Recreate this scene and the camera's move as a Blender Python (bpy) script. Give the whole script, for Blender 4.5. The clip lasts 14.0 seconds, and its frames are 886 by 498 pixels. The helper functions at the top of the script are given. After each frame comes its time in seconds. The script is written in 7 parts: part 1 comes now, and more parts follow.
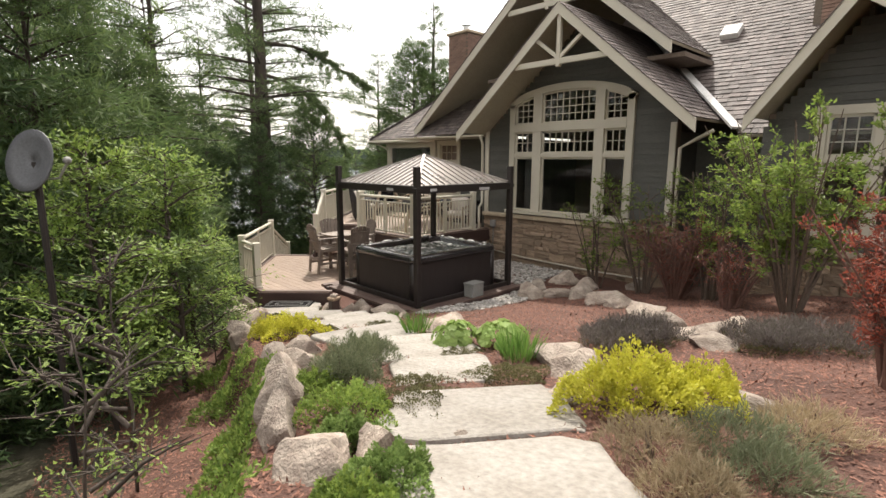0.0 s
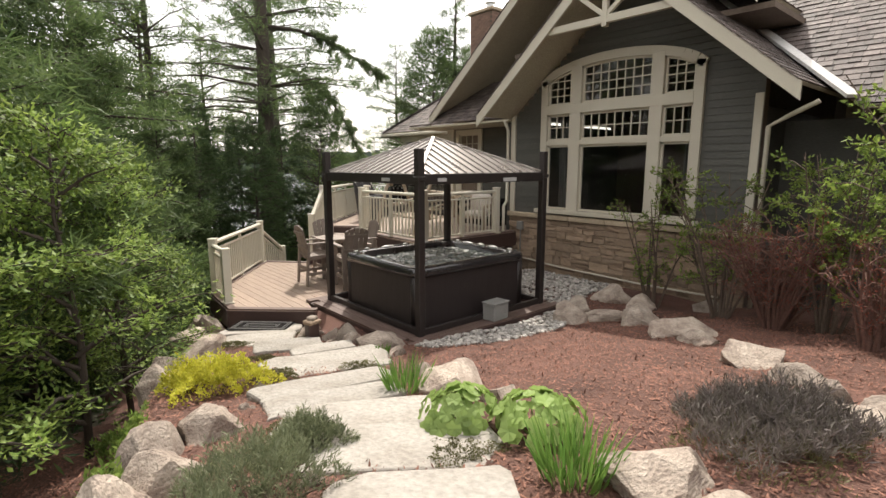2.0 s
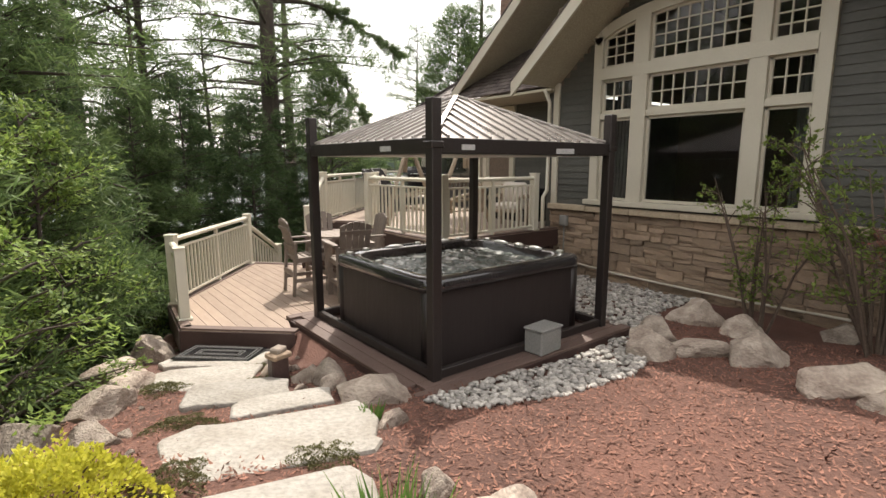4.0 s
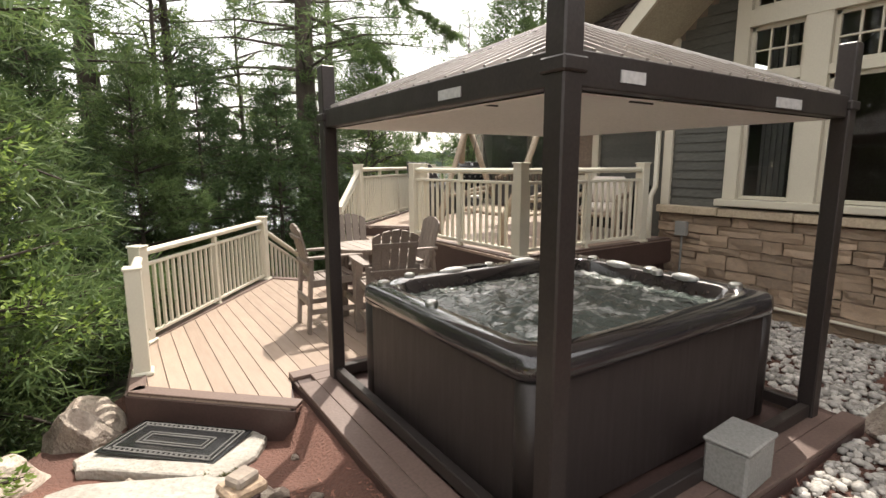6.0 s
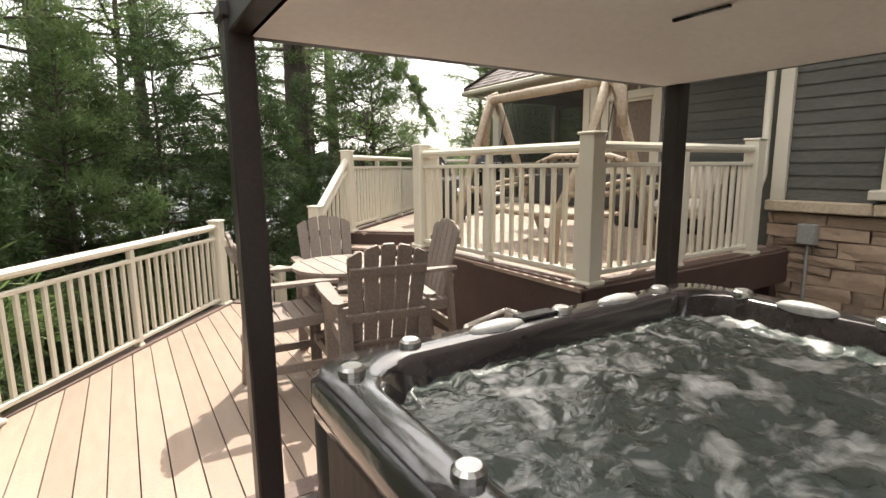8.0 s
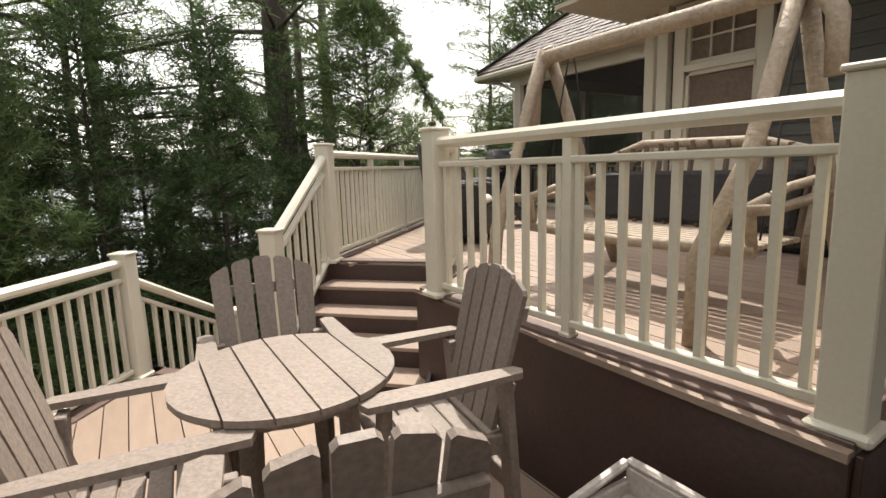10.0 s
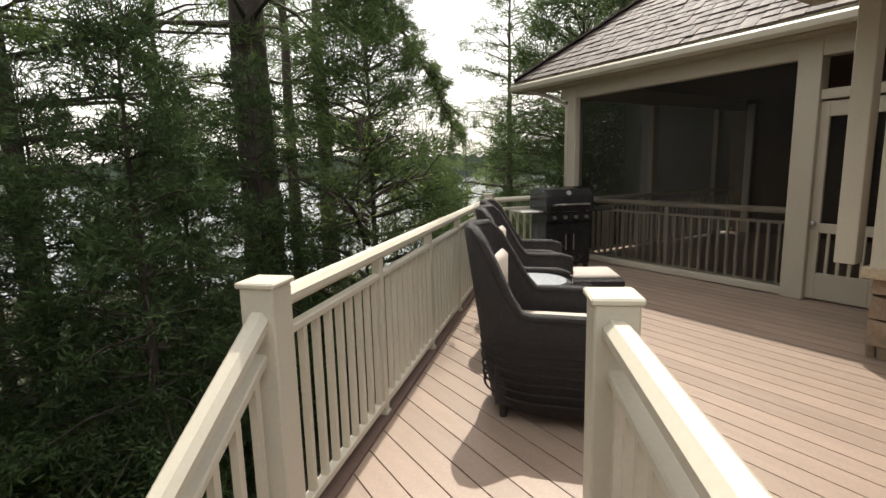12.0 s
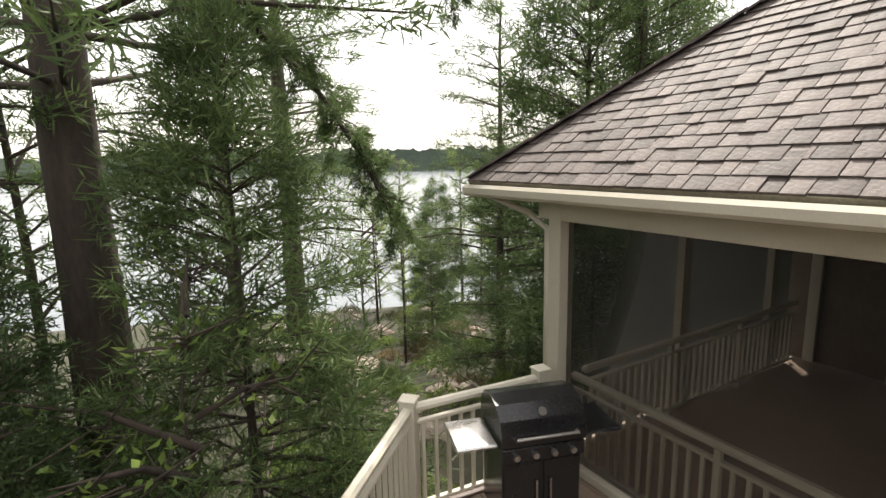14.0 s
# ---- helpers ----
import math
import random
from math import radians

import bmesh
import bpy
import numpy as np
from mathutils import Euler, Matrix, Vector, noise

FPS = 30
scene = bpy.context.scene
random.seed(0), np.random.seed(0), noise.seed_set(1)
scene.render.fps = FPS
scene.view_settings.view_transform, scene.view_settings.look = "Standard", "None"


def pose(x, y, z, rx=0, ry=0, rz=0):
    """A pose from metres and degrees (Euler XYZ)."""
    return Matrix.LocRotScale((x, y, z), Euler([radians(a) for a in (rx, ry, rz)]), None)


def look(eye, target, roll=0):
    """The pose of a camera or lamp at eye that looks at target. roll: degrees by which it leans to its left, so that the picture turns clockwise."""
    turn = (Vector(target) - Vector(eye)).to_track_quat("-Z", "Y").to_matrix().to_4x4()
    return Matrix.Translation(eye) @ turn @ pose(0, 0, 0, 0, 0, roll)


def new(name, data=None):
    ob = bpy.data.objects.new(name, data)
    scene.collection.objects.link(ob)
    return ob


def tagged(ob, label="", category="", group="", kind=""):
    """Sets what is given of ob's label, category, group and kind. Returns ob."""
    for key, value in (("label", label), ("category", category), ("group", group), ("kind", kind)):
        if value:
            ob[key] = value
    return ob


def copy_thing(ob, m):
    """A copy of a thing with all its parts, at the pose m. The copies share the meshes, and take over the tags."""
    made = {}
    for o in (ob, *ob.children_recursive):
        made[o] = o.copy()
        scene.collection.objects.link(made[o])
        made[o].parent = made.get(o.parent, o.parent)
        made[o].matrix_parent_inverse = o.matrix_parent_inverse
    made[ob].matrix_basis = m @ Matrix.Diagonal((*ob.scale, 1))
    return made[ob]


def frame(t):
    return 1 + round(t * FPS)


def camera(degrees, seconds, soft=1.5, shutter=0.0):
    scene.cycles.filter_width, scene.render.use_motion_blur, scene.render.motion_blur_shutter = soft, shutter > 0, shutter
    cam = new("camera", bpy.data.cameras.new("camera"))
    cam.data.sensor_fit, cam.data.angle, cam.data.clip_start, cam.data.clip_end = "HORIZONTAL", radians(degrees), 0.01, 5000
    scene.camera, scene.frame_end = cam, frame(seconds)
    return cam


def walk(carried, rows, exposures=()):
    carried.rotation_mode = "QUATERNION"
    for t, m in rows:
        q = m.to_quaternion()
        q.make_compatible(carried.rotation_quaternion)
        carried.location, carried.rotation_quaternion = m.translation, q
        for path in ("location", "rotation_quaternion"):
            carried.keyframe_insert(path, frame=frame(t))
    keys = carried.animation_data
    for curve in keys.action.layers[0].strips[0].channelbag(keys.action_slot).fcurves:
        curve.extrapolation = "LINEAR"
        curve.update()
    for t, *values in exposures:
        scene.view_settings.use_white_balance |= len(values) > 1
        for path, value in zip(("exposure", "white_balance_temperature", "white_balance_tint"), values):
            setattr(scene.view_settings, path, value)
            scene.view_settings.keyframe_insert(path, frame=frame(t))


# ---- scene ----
cam = camera(82.5, 14.0)
PATH = [
    (0, (-0.559, -0.357, 2.765), (0.802, 1.067, 2.421), 0.2),
    (0.5, (-0.117, 0.068, 2.699), (1.236, 1.501, 2.358), 0.0),
    (1, (0.328, 0.462, 2.589), (1.659, 1.917, 2.256), 0.1),
    (1.5, (0.748, 0.815, 2.524), (2.063, 2.286, 2.196), 0.0),
    (2, (1.17, 1.173, 2.451), (2.459, 2.666, 2.119), 0.0),
    (2.5, (1.549, 1.534, 2.323), (2.825, 3.038, 1.994), 0.0),
    (5, (3.265, 4.005, 1.998), (4.426, 5.598, 1.663), 0.0),
    (5.5, (3.53, 4.549, 1.934), (4.656, 6.169, 1.606), 0.0),
    (6, (3.89, 5.1, 1.875), (4.965, 6.754, 1.548), -0.2),
    (6.5, (4.209, 5.586, 1.82), (5.272, 7.248, 1.496), -0.2),
    (7, (4.49, 6.055, 1.759), (5.538, 7.728, 1.442), -0.4),
    (9.5, (5.686, 8.359, 1.628), (6.742, 10.026, 1.298), -0.9),
    (10, (5.982, 8.884, 1.649), (7.016, 10.566, 1.332), -1.7),
    (10.5, (6.315, 9.591, 1.716), (7.353, 11.272, 1.403), -1.7),
    (11, (6.613, 10.352, 1.88), (7.661, 12.024, 1.555), -1.0),
    (11.5, (6.876, 11.016, 2.047), (7.92, 12.693, 1.734), -1.3),
    (12, (7.147, 11.571, 2.282), (8.186, 13.25, 1.965), -1.4),
    (12.5, (7.774, 12.041, 2.698), (8.774, 13.738, 2.353), -2.1),
    (13, (8.37, 12.635, 3.033), (9.38, 14.326, 2.685), -1.9),
    (13.5, (9.005, 13.238, 3.398), (10.03, 14.919, 3.046), -1.2),
    (14, (9.81, 13.801, 3.881), (10.807, 15.499, 3.532), -1.3),
]
walk(cam, [(t, look(eye, target, roll)) for t, eye, target, roll in PATH],
     [(0, 0.6), (2.5, 0.63), (5, 0.88), (6.5, 1.18), (7, 1.28), (9.5, 0.95), (10.5, 0.57), (11.5, 0.36), (12.5, 0.52), (14, 0.72)])

# ---- light ----
SUN_AZ, SUN_EL = radians(41), radians(56)          # azimuth from +y towards +x
to_sun = Vector((math.sin(SUN_AZ) * math.cos(SUN_EL), math.cos(SUN_AZ) * math.cos(SUN_EL), math.sin(SUN_EL)))
world = bpy.data.worlds.new("World")
scene.world = world
world.use_nodes = True
wn = world.node_tree
sky = wn.nodes.new("ShaderNodeTexSky")
sky.sky_type, sky.sun_disc = "NISHITA", False
sky.sun_elevation, sky.sun_rotation = SUN_EL, SUN_AZ
sky.air_density, sky.dust_density, sky.ozone_density = 1.0, 5.0, 1.0
haze = wn.nodes.new("ShaderNodeMixRGB")
haze.inputs[0].default_value = 0.55
haze.inputs[2].default_value = (11.4, 10.8, 9.9, 1)
wn.links.new(sky.outputs[0], haze.inputs[1])
wn.links.new(haze.outputs[0], wn.nodes["Background"].inputs[0])
wn.nodes["Background"].inputs[1].default_value = 0.15
sun = new("sun", bpy.data.lights.new("sun", "SUN"))
sun.data.energy, sun.data.angle, sun.data.color = 3.6, radians(0.6), (1.0, 0.94, 0.84)
sun.matrix_world = look(to_sun * 50, (0, 0, 0))


# ---- materials ----
def nodes_of(name):
    m = bpy.data.materials.new(name)
    m.use_nodes = True
    return m, m.node_tree, m.node_tree.nodes["Principled BSDF"]


def surface(name, base, second, rough=0.6, scale=6.0, fine=60.0, bump=0.15, metal=0.0, stretch=(1, 1, 1), per_piece=0.0, island=0.0, coat=0.0, spec=0.5, mottle=0.6, world_space=False, grain=1.0):
    """A two-scale procedural surface: broad mottling between two colours, fine grain and relief, and some change from piece to piece."""
    m, t, b = nodes_of(name)
    L, N = t.links, t.nodes
    co = N.new("ShaderNodeTexCoord")
    mp = N.new("ShaderNodeMapping")
    mp.inputs["Scale"].default_value = stretch
    if world_space:
        geo = N.new("ShaderNodeNewGeometry")
        L.new(geo.outputs["Position"], mp.inputs[0])
    else:
        L.new(co.outputs["Object"], mp.inputs[0])
    n1 = N.new("ShaderNodeTexNoise")
    n1.inputs["Scale"].default_value, n1.inputs["Detail"].default_value = scale, 5
    n2 = N.new("ShaderNodeTexNoise")
    n2.inputs["Scale"].default_value, n2.inputs["Detail"].default_value = fine, 4
    L.new(mp.outputs[0], n1.inputs["Vector"])
    L.new(mp.outputs[0], n2.inputs["Vector"])
    r1 = N.new("ShaderNodeMapRange")
    r1.inputs[1].default_value, r1.inputs[2].default_value = 0.5 - 0.25, 0.5 + 0.25
    L.new(n1.outputs[0], r1.inputs[0])
    mix = N.new("ShaderNodeMixRGB")
    mix.inputs[1].default_value, mix.inputs[2].default_value = (*base, 1), (*second, 1)
    mul = N.new("ShaderNodeMath")
    mul.operation = "MULTIPLY"
    mul.inputs[1].default_value = mottle
    L.new(r1.outputs[0], mul.inputs[0])
    L.new(mul.outputs[0], mix.inputs[0])
    hsv = N.new("ShaderNodeHueSaturation")
    L.new(mix.outputs[0], hsv.inputs["Color"])
    r2 = N.new("ShaderNodeMapRange")
    r2.inputs[1].default_value, r2.inputs[2].default_value = 0.3, 0.7
    r2.inputs[3].default_value, r2.inputs[4].default_value = 1 - 0.18 * grain, 1 + 0.16 * grain
    L.new(n2.outputs[0], r2.inputs[0])
    value = r2.outputs[0]
    for amount, node, out in ((per_piece, "ShaderNodeObjectInfo", "Random"), (island, "ShaderNodeNewGeometry", "Random Per Island")):
        if amount:
            src = N.new(node)
            rr = N.new("ShaderNodeMapRange")
            rr.inputs[3].default_value, rr.inputs[4].default_value = 1 - amount, 1 + amount
            L.new(src.outputs[out], rr.inputs[0])
            mm = N.new("ShaderNodeMath")
            mm.operation = "MULTIPLY"
            L.new(value, mm.inputs[0])
            L.new(rr.outputs[0], mm.inputs[1])
            value = mm.outputs[0]
    L.new(value, hsv.inputs["Value"])
    L.new(hsv.outputs[0], b.inputs["Base Color"])
    rg = N.new("ShaderNodeMapRange")
    rg.inputs[3].default_value, rg.inputs[4].default_value = max(0.02, rough - 0.12), min(1, rough + 0.12)
    L.new(n1.outputs[0], rg.inputs[0])
    L.new(rg.outputs[0], b.inputs["Roughness"])
    b.inputs["Metallic"].default_value = metal
    b.inputs["Coat Weight"].default_value = coat
    b.inputs["Specular IOR Level"].default_value = spec
    if bump:
        bp = N.new("ShaderNodeBump")
        bp.inputs["Strength"].default_value, bp.inputs["Distance"].default_value = bump, 0.02
        L.new(n2.outputs[0], bp.inputs["Height"])
        L.new(bp.outputs[0], b.inputs["Normal"])
    return m


def leafy(name, base, second, through_light=0.45, rough=0.55, spread=0.35):
    """Leaves: colour changes from leaf to leaf, light passes through."""
    m, t, b = nodes_of(name)
    L, N = t.links, t.nodes
    geo = N.new("ShaderNodeNewGeometry")
    mix = N.new("ShaderNodeMixRGB")
    mix.inputs[1].default_value, mix.inputs[2].default_value = (*base, 1), (*second, 1)
    L.new(geo.outputs["Random Per Island"], mix.inputs[0])
    hsv = N.new("ShaderNodeHueSaturation")
    nz = N.new("ShaderNodeTexNoise")
    nz.inputs["Scale"].default_value = 1.3
    L.new(geo.outputs["Position"], nz.inputs["Vector"])
    rr = N.new("ShaderNodeMapRange")
    rr.inputs[1].default_value, rr.inputs[2].default_value = 0.3, 0.7
    rr.inputs[3].default_value, rr.inputs[4].default_value = 1 - spread, 1 + spread
    L.new(nz.outputs[0], rr.inputs[0])
    L.new(rr.outputs[0], hsv.inputs["Value"])
    L.new(mix.outputs[0], hsv.inputs["Color"])
    L.new(hsv.outputs[0], b.inputs["Base Color"])
    b.inputs["Roughness"].default_value = rough
    b.inputs["Specular IOR Level"].default_value = 0.3
    tr = N.new("ShaderNodeBsdfTranslucent")
    L.new(hsv.outputs[0], tr.inputs["Color"])
    ms = N.new("ShaderNodeMixShader")
    ms.inputs[0].default_value = through_light
    L.new(b.outputs[0], ms.inputs[1])
    L.new(tr.outputs[0], ms.inputs[2])
    L.new(ms.outputs[0], N["Material Output"].inputs["Surface"])
    return m


CREAM = surface("cream_paint", (0.60, 0.56, 0.46), (0.52, 0.48, 0.38), 0.42, 1.5, 60, 0.015, mottle=0.35, grain=0.2)
TRIM = surface("house_trim_paint", (0.50, 0.46, 0.37), (0.43, 0.39, 0.31), 0.5, 1.5, 60, 0.02, mottle=0.4, grain=0.25)
SIDING = surface("charcoal_siding", (0.078, 0.075, 0.063), (0.056, 0.054, 0.046), 0.62, 4, 60, 0.2, stretch=(1, 0.25, 1), per_piece=0.12, mottle=0.8)
SOFFIT = surface("soffit_boards", (0.40, 0.36, 0.27), (0.34, 0.30, 0.22), 0.6, 3, 40, 0.08)
DECKING = surface("composite_decking", (0.34, 0.255, 0.20), (0.27, 0.20, 0.155), 0.40, 2.5, 50, 0.12, stretch=(6, 1, 6), per_piece=0.10, mottle=0.7)
FASCIA = surface("dark_brown_fascia", (0.060, 0.033, 0.028), (0.045, 0.026, 0.022), 0.5, 3, 50, 0.1, mottle=0.7)
BORDER = surface("brown_border_board", (0.13, 0.085, 0.07), (0.10, 0.066, 0.054), 0.5, 3, 50, 0.1, per_piece=0.06)
BROWN_METAL = surface("dark_bronze_metal", (0.030, 0.023, 0.021), (0.022, 0.017, 0.016), 0.42, 5, 60, 0.05, metal=0.2)
ROOF_METAL = surface("bronze_roof_sheet", (0.42, 0.385, 0.36), (0.34, 0.31, 0.29), 0.30, 1.5, 60, 0.02, metal=0.75, grain=0.3)
TUB_SIDE = surface("tub_cabinet_panel", (0.026, 0.019, 0.018), (0.020, 0.014, 0.013), 0.5, 4, 50, 0.12, stretch=(8, 8, 0.6))
TUB_SHELL = surface("tub_acrylic", (0.030, 0.026, 0.027), (0.016, 0.014, 0.015), 0.12, 5, 30, 0.05, coat=0.6)
PILLOW = surface("grey_tub_pillow", (0.42, 0.41, 0.40), (0.36, 0.35, 0.34), 0.4, 5, 40, 0.05)
CANVAS = surface("pale_roof_lining", (0.84, 0.80, 0.75), (0.78, 0.74, 0.69), 0.6, 1.5, 30, 0.03, grain=0.2)
STONE = surface("ledge_stone", (0.33, 0.235, 0.155), (0.23, 0.17, 0.125), 0.8, 5, 35, 0.6, per_piece=0.28, mottle=0.9)
MORTAR = surface("mortar", (0.15, 0.12, 0.09), (0.11, 0.09, 0.07), 0.9, 8, 60, 0.5)
SILLSTONE = surface("sill_stone", (0.42, 0.34, 0.24), (0.34, 0.27, 0.19), 0.75, 4, 40, 0.3, per_piece=0.12)
SHINGLE = surface("cedar_shingle", (0.125, 0.100, 0.090), (0.070, 0.054, 0.048), 0.7, 3, 30, 0.5, stretch=(1, 1, 1), per_piece=0.38, mottle=0.8)
SHINGLES = surface("cedar_shingles", (0.125, 0.100, 0.090), (0.070, 0.054, 0.048), 0.7, 3, 30, 0.5, island=0.38, mottle=0.8)
BRICK = surface("chimney_brick", (0.24, 0.15, 0.11), (0.17, 0.10, 0.08), 0.8, 6, 40, 0.4, per_piece=0.2)
BOULDER = surface("granite_boulder", (0.42, 0.355, 0.29), (0.17, 0.125, 0.10), 0.85, 2.2, 14, 1.0, per_piece=0.22, mottle=1.0)
FLAG = surface("flagstone", (0.345, 0.320, 0.285), (0.215, 0.190, 0.160), 0.85, 2.2, 24, 1.0, per_piece=0.14, mottle=0.9)
PEBBLE = surface("river_pebble", (0.40, 0.375, 0.34), (0.27, 0.24, 0.215), 0.7, 9, 60, 0.3, per_piece=0.35)
PEBBLES = surface("river_pebbles", (0.40, 0.375, 0.34), (0.27, 0.24, 0.215), 0.7, 9, 60, 0.3, island=0.4)
MULCH = surface("cedar_mulch", (0.135, 0.058, 0.039), (0.055, 0.028, 0.021), 0.9, 1.3, 45, 1.0, mottle=0.9, world_space=True)
CHIP = surface("mulch_chip", (0.21, 0.098, 0.066), (0.08, 0.040, 0.030), 0.9, 9, 60, 0.4, island=0.5)
FOREST_FLOOR = surface("forest_floor", (0.060, 0.050, 0.030), (0.030, 0.036, 0.016), 0.95, 0.9, 20, 1.0, mottle=1.0, world_space=True)
BARK = surface("pine_bark", (0.080, 0.060, 0.046), (0.042, 0.032, 0.026), 0.9, 5, 22, 1.0, stretch=(1, 1, 0.3), mottle=1.0)
TWIG = surface("brown_twig", (0.12, 0.085, 0.06), (0.07, 0.05, 0.04), 0.85, 8, 40, 0.4)
REDTWIG = surface("red_brown_twig", (0.15, 0.075, 0.055), (0.09, 0.05, 0.04), 0.85, 8, 40, 0.4)
WICKER = surface("dark_wicker", (0.030, 0.024, 0.023), (0.018, 0.015, 0.015), 0.55, 30, 160, 1.0, mottle=1.0)
CUSHION = surface("oatmeal_cushion", (0.56, 0.50, 0.44), (0.50, 0.44, 0.38), 0.9, 4, 220, 0.25)
POLYWOOD = surface("driftwood_furniture_board", (0.23, 0.185, 0.155), (0.18, 0.145, 0.12), 0.6, 3, 60, 0.2, stretch=(1, 1, 1), per_piece=0.08)
LOG = surface("peeled_log", (0.36, 0.29, 0.21), (0.25, 0.19, 0.14), 0.7, 4, 40, 0.5, mottle=0.9)
BLACK = surface("black_enamel", (0.016, 0.016, 0.017), (0.011, 0.011, 0.012), 0.22, 5, 50, 0.03)
STEEL = surface("brushed_steel", (0.55, 0.54, 0.52), (0.45, 0.44, 0.43), 0.3, 4, 80, 0.05, metal=1.0)
GREYBOX = surface("grey_plastic", (0.24, 0.23, 0.215), (0.19, 0.185, 0.17), 0.6, 4, 60, 0.1)
BINGREY = surface("weathered_bin_plastic", (0.42, 0.375, 0.34), (0.34, 0.30, 0.275), 0.55, 3, 50, 0.08)
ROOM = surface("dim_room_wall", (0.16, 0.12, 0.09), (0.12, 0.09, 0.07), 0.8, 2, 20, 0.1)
CURTAIN = surface("grey_curtain", (0.20, 0.19, 0.17), (0.15, 0.14, 0.13), 0.9, 4, 60, 0.2)
FLASHING = surface("white_valley_flashing", (0.62, 0.60, 0.57), (0.55, 0.53, 0.50), 0.4, 3, 30, 0.05)
FARHILL = surface("far_wooded_shore", (0.050, 0.070, 0.045), (0.032, 0.046, 0.034), 0.95, 0.03, 0.4, 0.8, mottle=1.0, world_space=True)

PINE = leafy("pine_needles", (0.072, 0.118, 0.044), (0.150, 0.205, 0.072), 0.45)
HEMLOCK = leafy("hemlock_needles", (0.048, 0.085, 0.034), (0.100, 0.145, 0.052), 0.40)
LIME = leafy("spring_leaves", (0.13, 0.21, 0.045), (0.26, 0.34, 0.08), 0.5)
MIDGREEN = leafy("shrub_leaves", (0.13, 0.20, 0.045), (0.25, 0.32, 0.07), 0.5)
YELLOW = leafy("golden_leaves", (0.42, 0.42, 0.04), (0.60, 0.56, 0.08), 0.4)
GREYGREEN = leafy("grey_green_leaves", (0.13, 0.15, 0.08), (0.22, 0.24, 0.14), 0.3)
THYME = leafy("creeping_thyme_leaves", (0.085, 0.085, 0.035), (0.15, 0.14, 0.06), 0.25)
RED = leafy("barberry_leaves", (0.20, 0.045, 0.035), (0.34, 0.10, 0.06), 0.45)
LIGULARIA = leafy("broad_green_leaves", (0.15, 0.23, 0.06), (0.26, 0.35, 0.11), 0.45)
BLADE = leafy("iris_blades", (0.10, 0.20, 0.04), (0.17, 0.28, 0.06), 0.4)
LAVENDER = leafy("lavender_spikes", (0.090, 0.082, 0.060), (0.17, 0.14, 0.135), 0.3)
DRY = leafy("dry_stalks", (0.26, 0.20, 0.12), (0.36, 0.29, 0.18), 0.3)


def glass_material(name, tint, rough=0.0, ior=1.5):
    m, t, b = nodes_of(name)
    N, L = t.nodes, t.links
    tr, gl, mx, fr = N.new("ShaderNodeBsdfTransparent"), N.new("ShaderNodeBsdfGlossy"), N.new("ShaderNodeMixShader"), N.new("ShaderNodeFresnel")
    fr.inputs[0].default_value = ior
    tr.inputs[0].default_value = (*tint, 1)
    gl.inputs["Roughness"].default_value = rough
    L.new(fr.outputs[0], mx.inputs[0])
    L.new(tr.outputs[0], mx.inputs[1])
    L.new(gl.outputs[0], mx.inputs[2])
    L.new(mx.outputs[0], N["Material Output"].inputs["Surface"])
    return m


GLASS = glass_material("window_glass", (0.75, 0.78, 0.78))
SCREEN = glass_material("insect_screen", (0.80, 0.79, 0.78), 0.5, 1.25)


def water_material(name, deep, bump, scale, rough):
    m, t, b = nodes_of(name)
    N, L = t.nodes, t.links
    b.inputs["Base Color"].default_value = (*deep, 1)
    b.inputs["Roughness"].default_value = rough
    geo = N.new("ShaderNodeNewGeometry")
    n1 = N.new("ShaderNodeTexNoise")
    n1.inputs["Scale"].default_value, n1.inputs["Detail"].default_value, n1.inputs["Distortion"].default_value = scale, 6, 0.8
    L.new(geo.outputs["Position"], n1.inputs["Vector"])
    bp = N.new("ShaderNodeBump")
    bp.inputs["Strength"].default_value, bp.inputs["Distance"].default_value = bump, 0.05
    L.new(n1.outputs[0], bp.inputs["Height"])
    L.new(bp.outputs[0], b.inputs["Normal"])
    return m


LAKE = water_material("lake_water", (0.10, 0.12, 0.13), 0.25, 1.2, 0.22)
LAKE.node_tree.nodes["Principled BSDF"].inputs["IOR"].default_value = 1.7
TUBWATER = water_material("foaming_tub_water", (0.075, 0.085, 0.08), 0.9, 7.0, 0.08)


def add_foam(m):
    """Streaks of white foam on the moving water."""
    N, L = m.node_tree.nodes, m.node_tree.links
    geo, nz, rp, mx = N.new("ShaderNodeNewGeometry"), N.new("ShaderNodeTexNoise"), N.new("ShaderNodeMapRange"), N.new("ShaderNodeMixRGB")
    nz.inputs["Scale"].default_value, nz.inputs["Detail"].default_value, nz.inputs["Distortion"].default_value = 4.2, 10, 0.9
    rp.inputs[1].default_value, rp.inputs[2].default_value = 0.53, 0.70
    mx.inputs[1].default_value, mx.inputs[2].default_value = (0.085, 0.10, 0.09, 1), (0.66, 0.66, 0.64, 1)
    L.new(geo.outputs["Position"], nz.inputs["Vector"])
    L.new(nz.outputs[0], rp.inputs[0])
    L.new(rp.outputs[0], mx.inputs[0])
    L.new(mx.outputs[0], N["Principled BSDF"].inputs["Base Color"])


add_foam(TUBWATER)


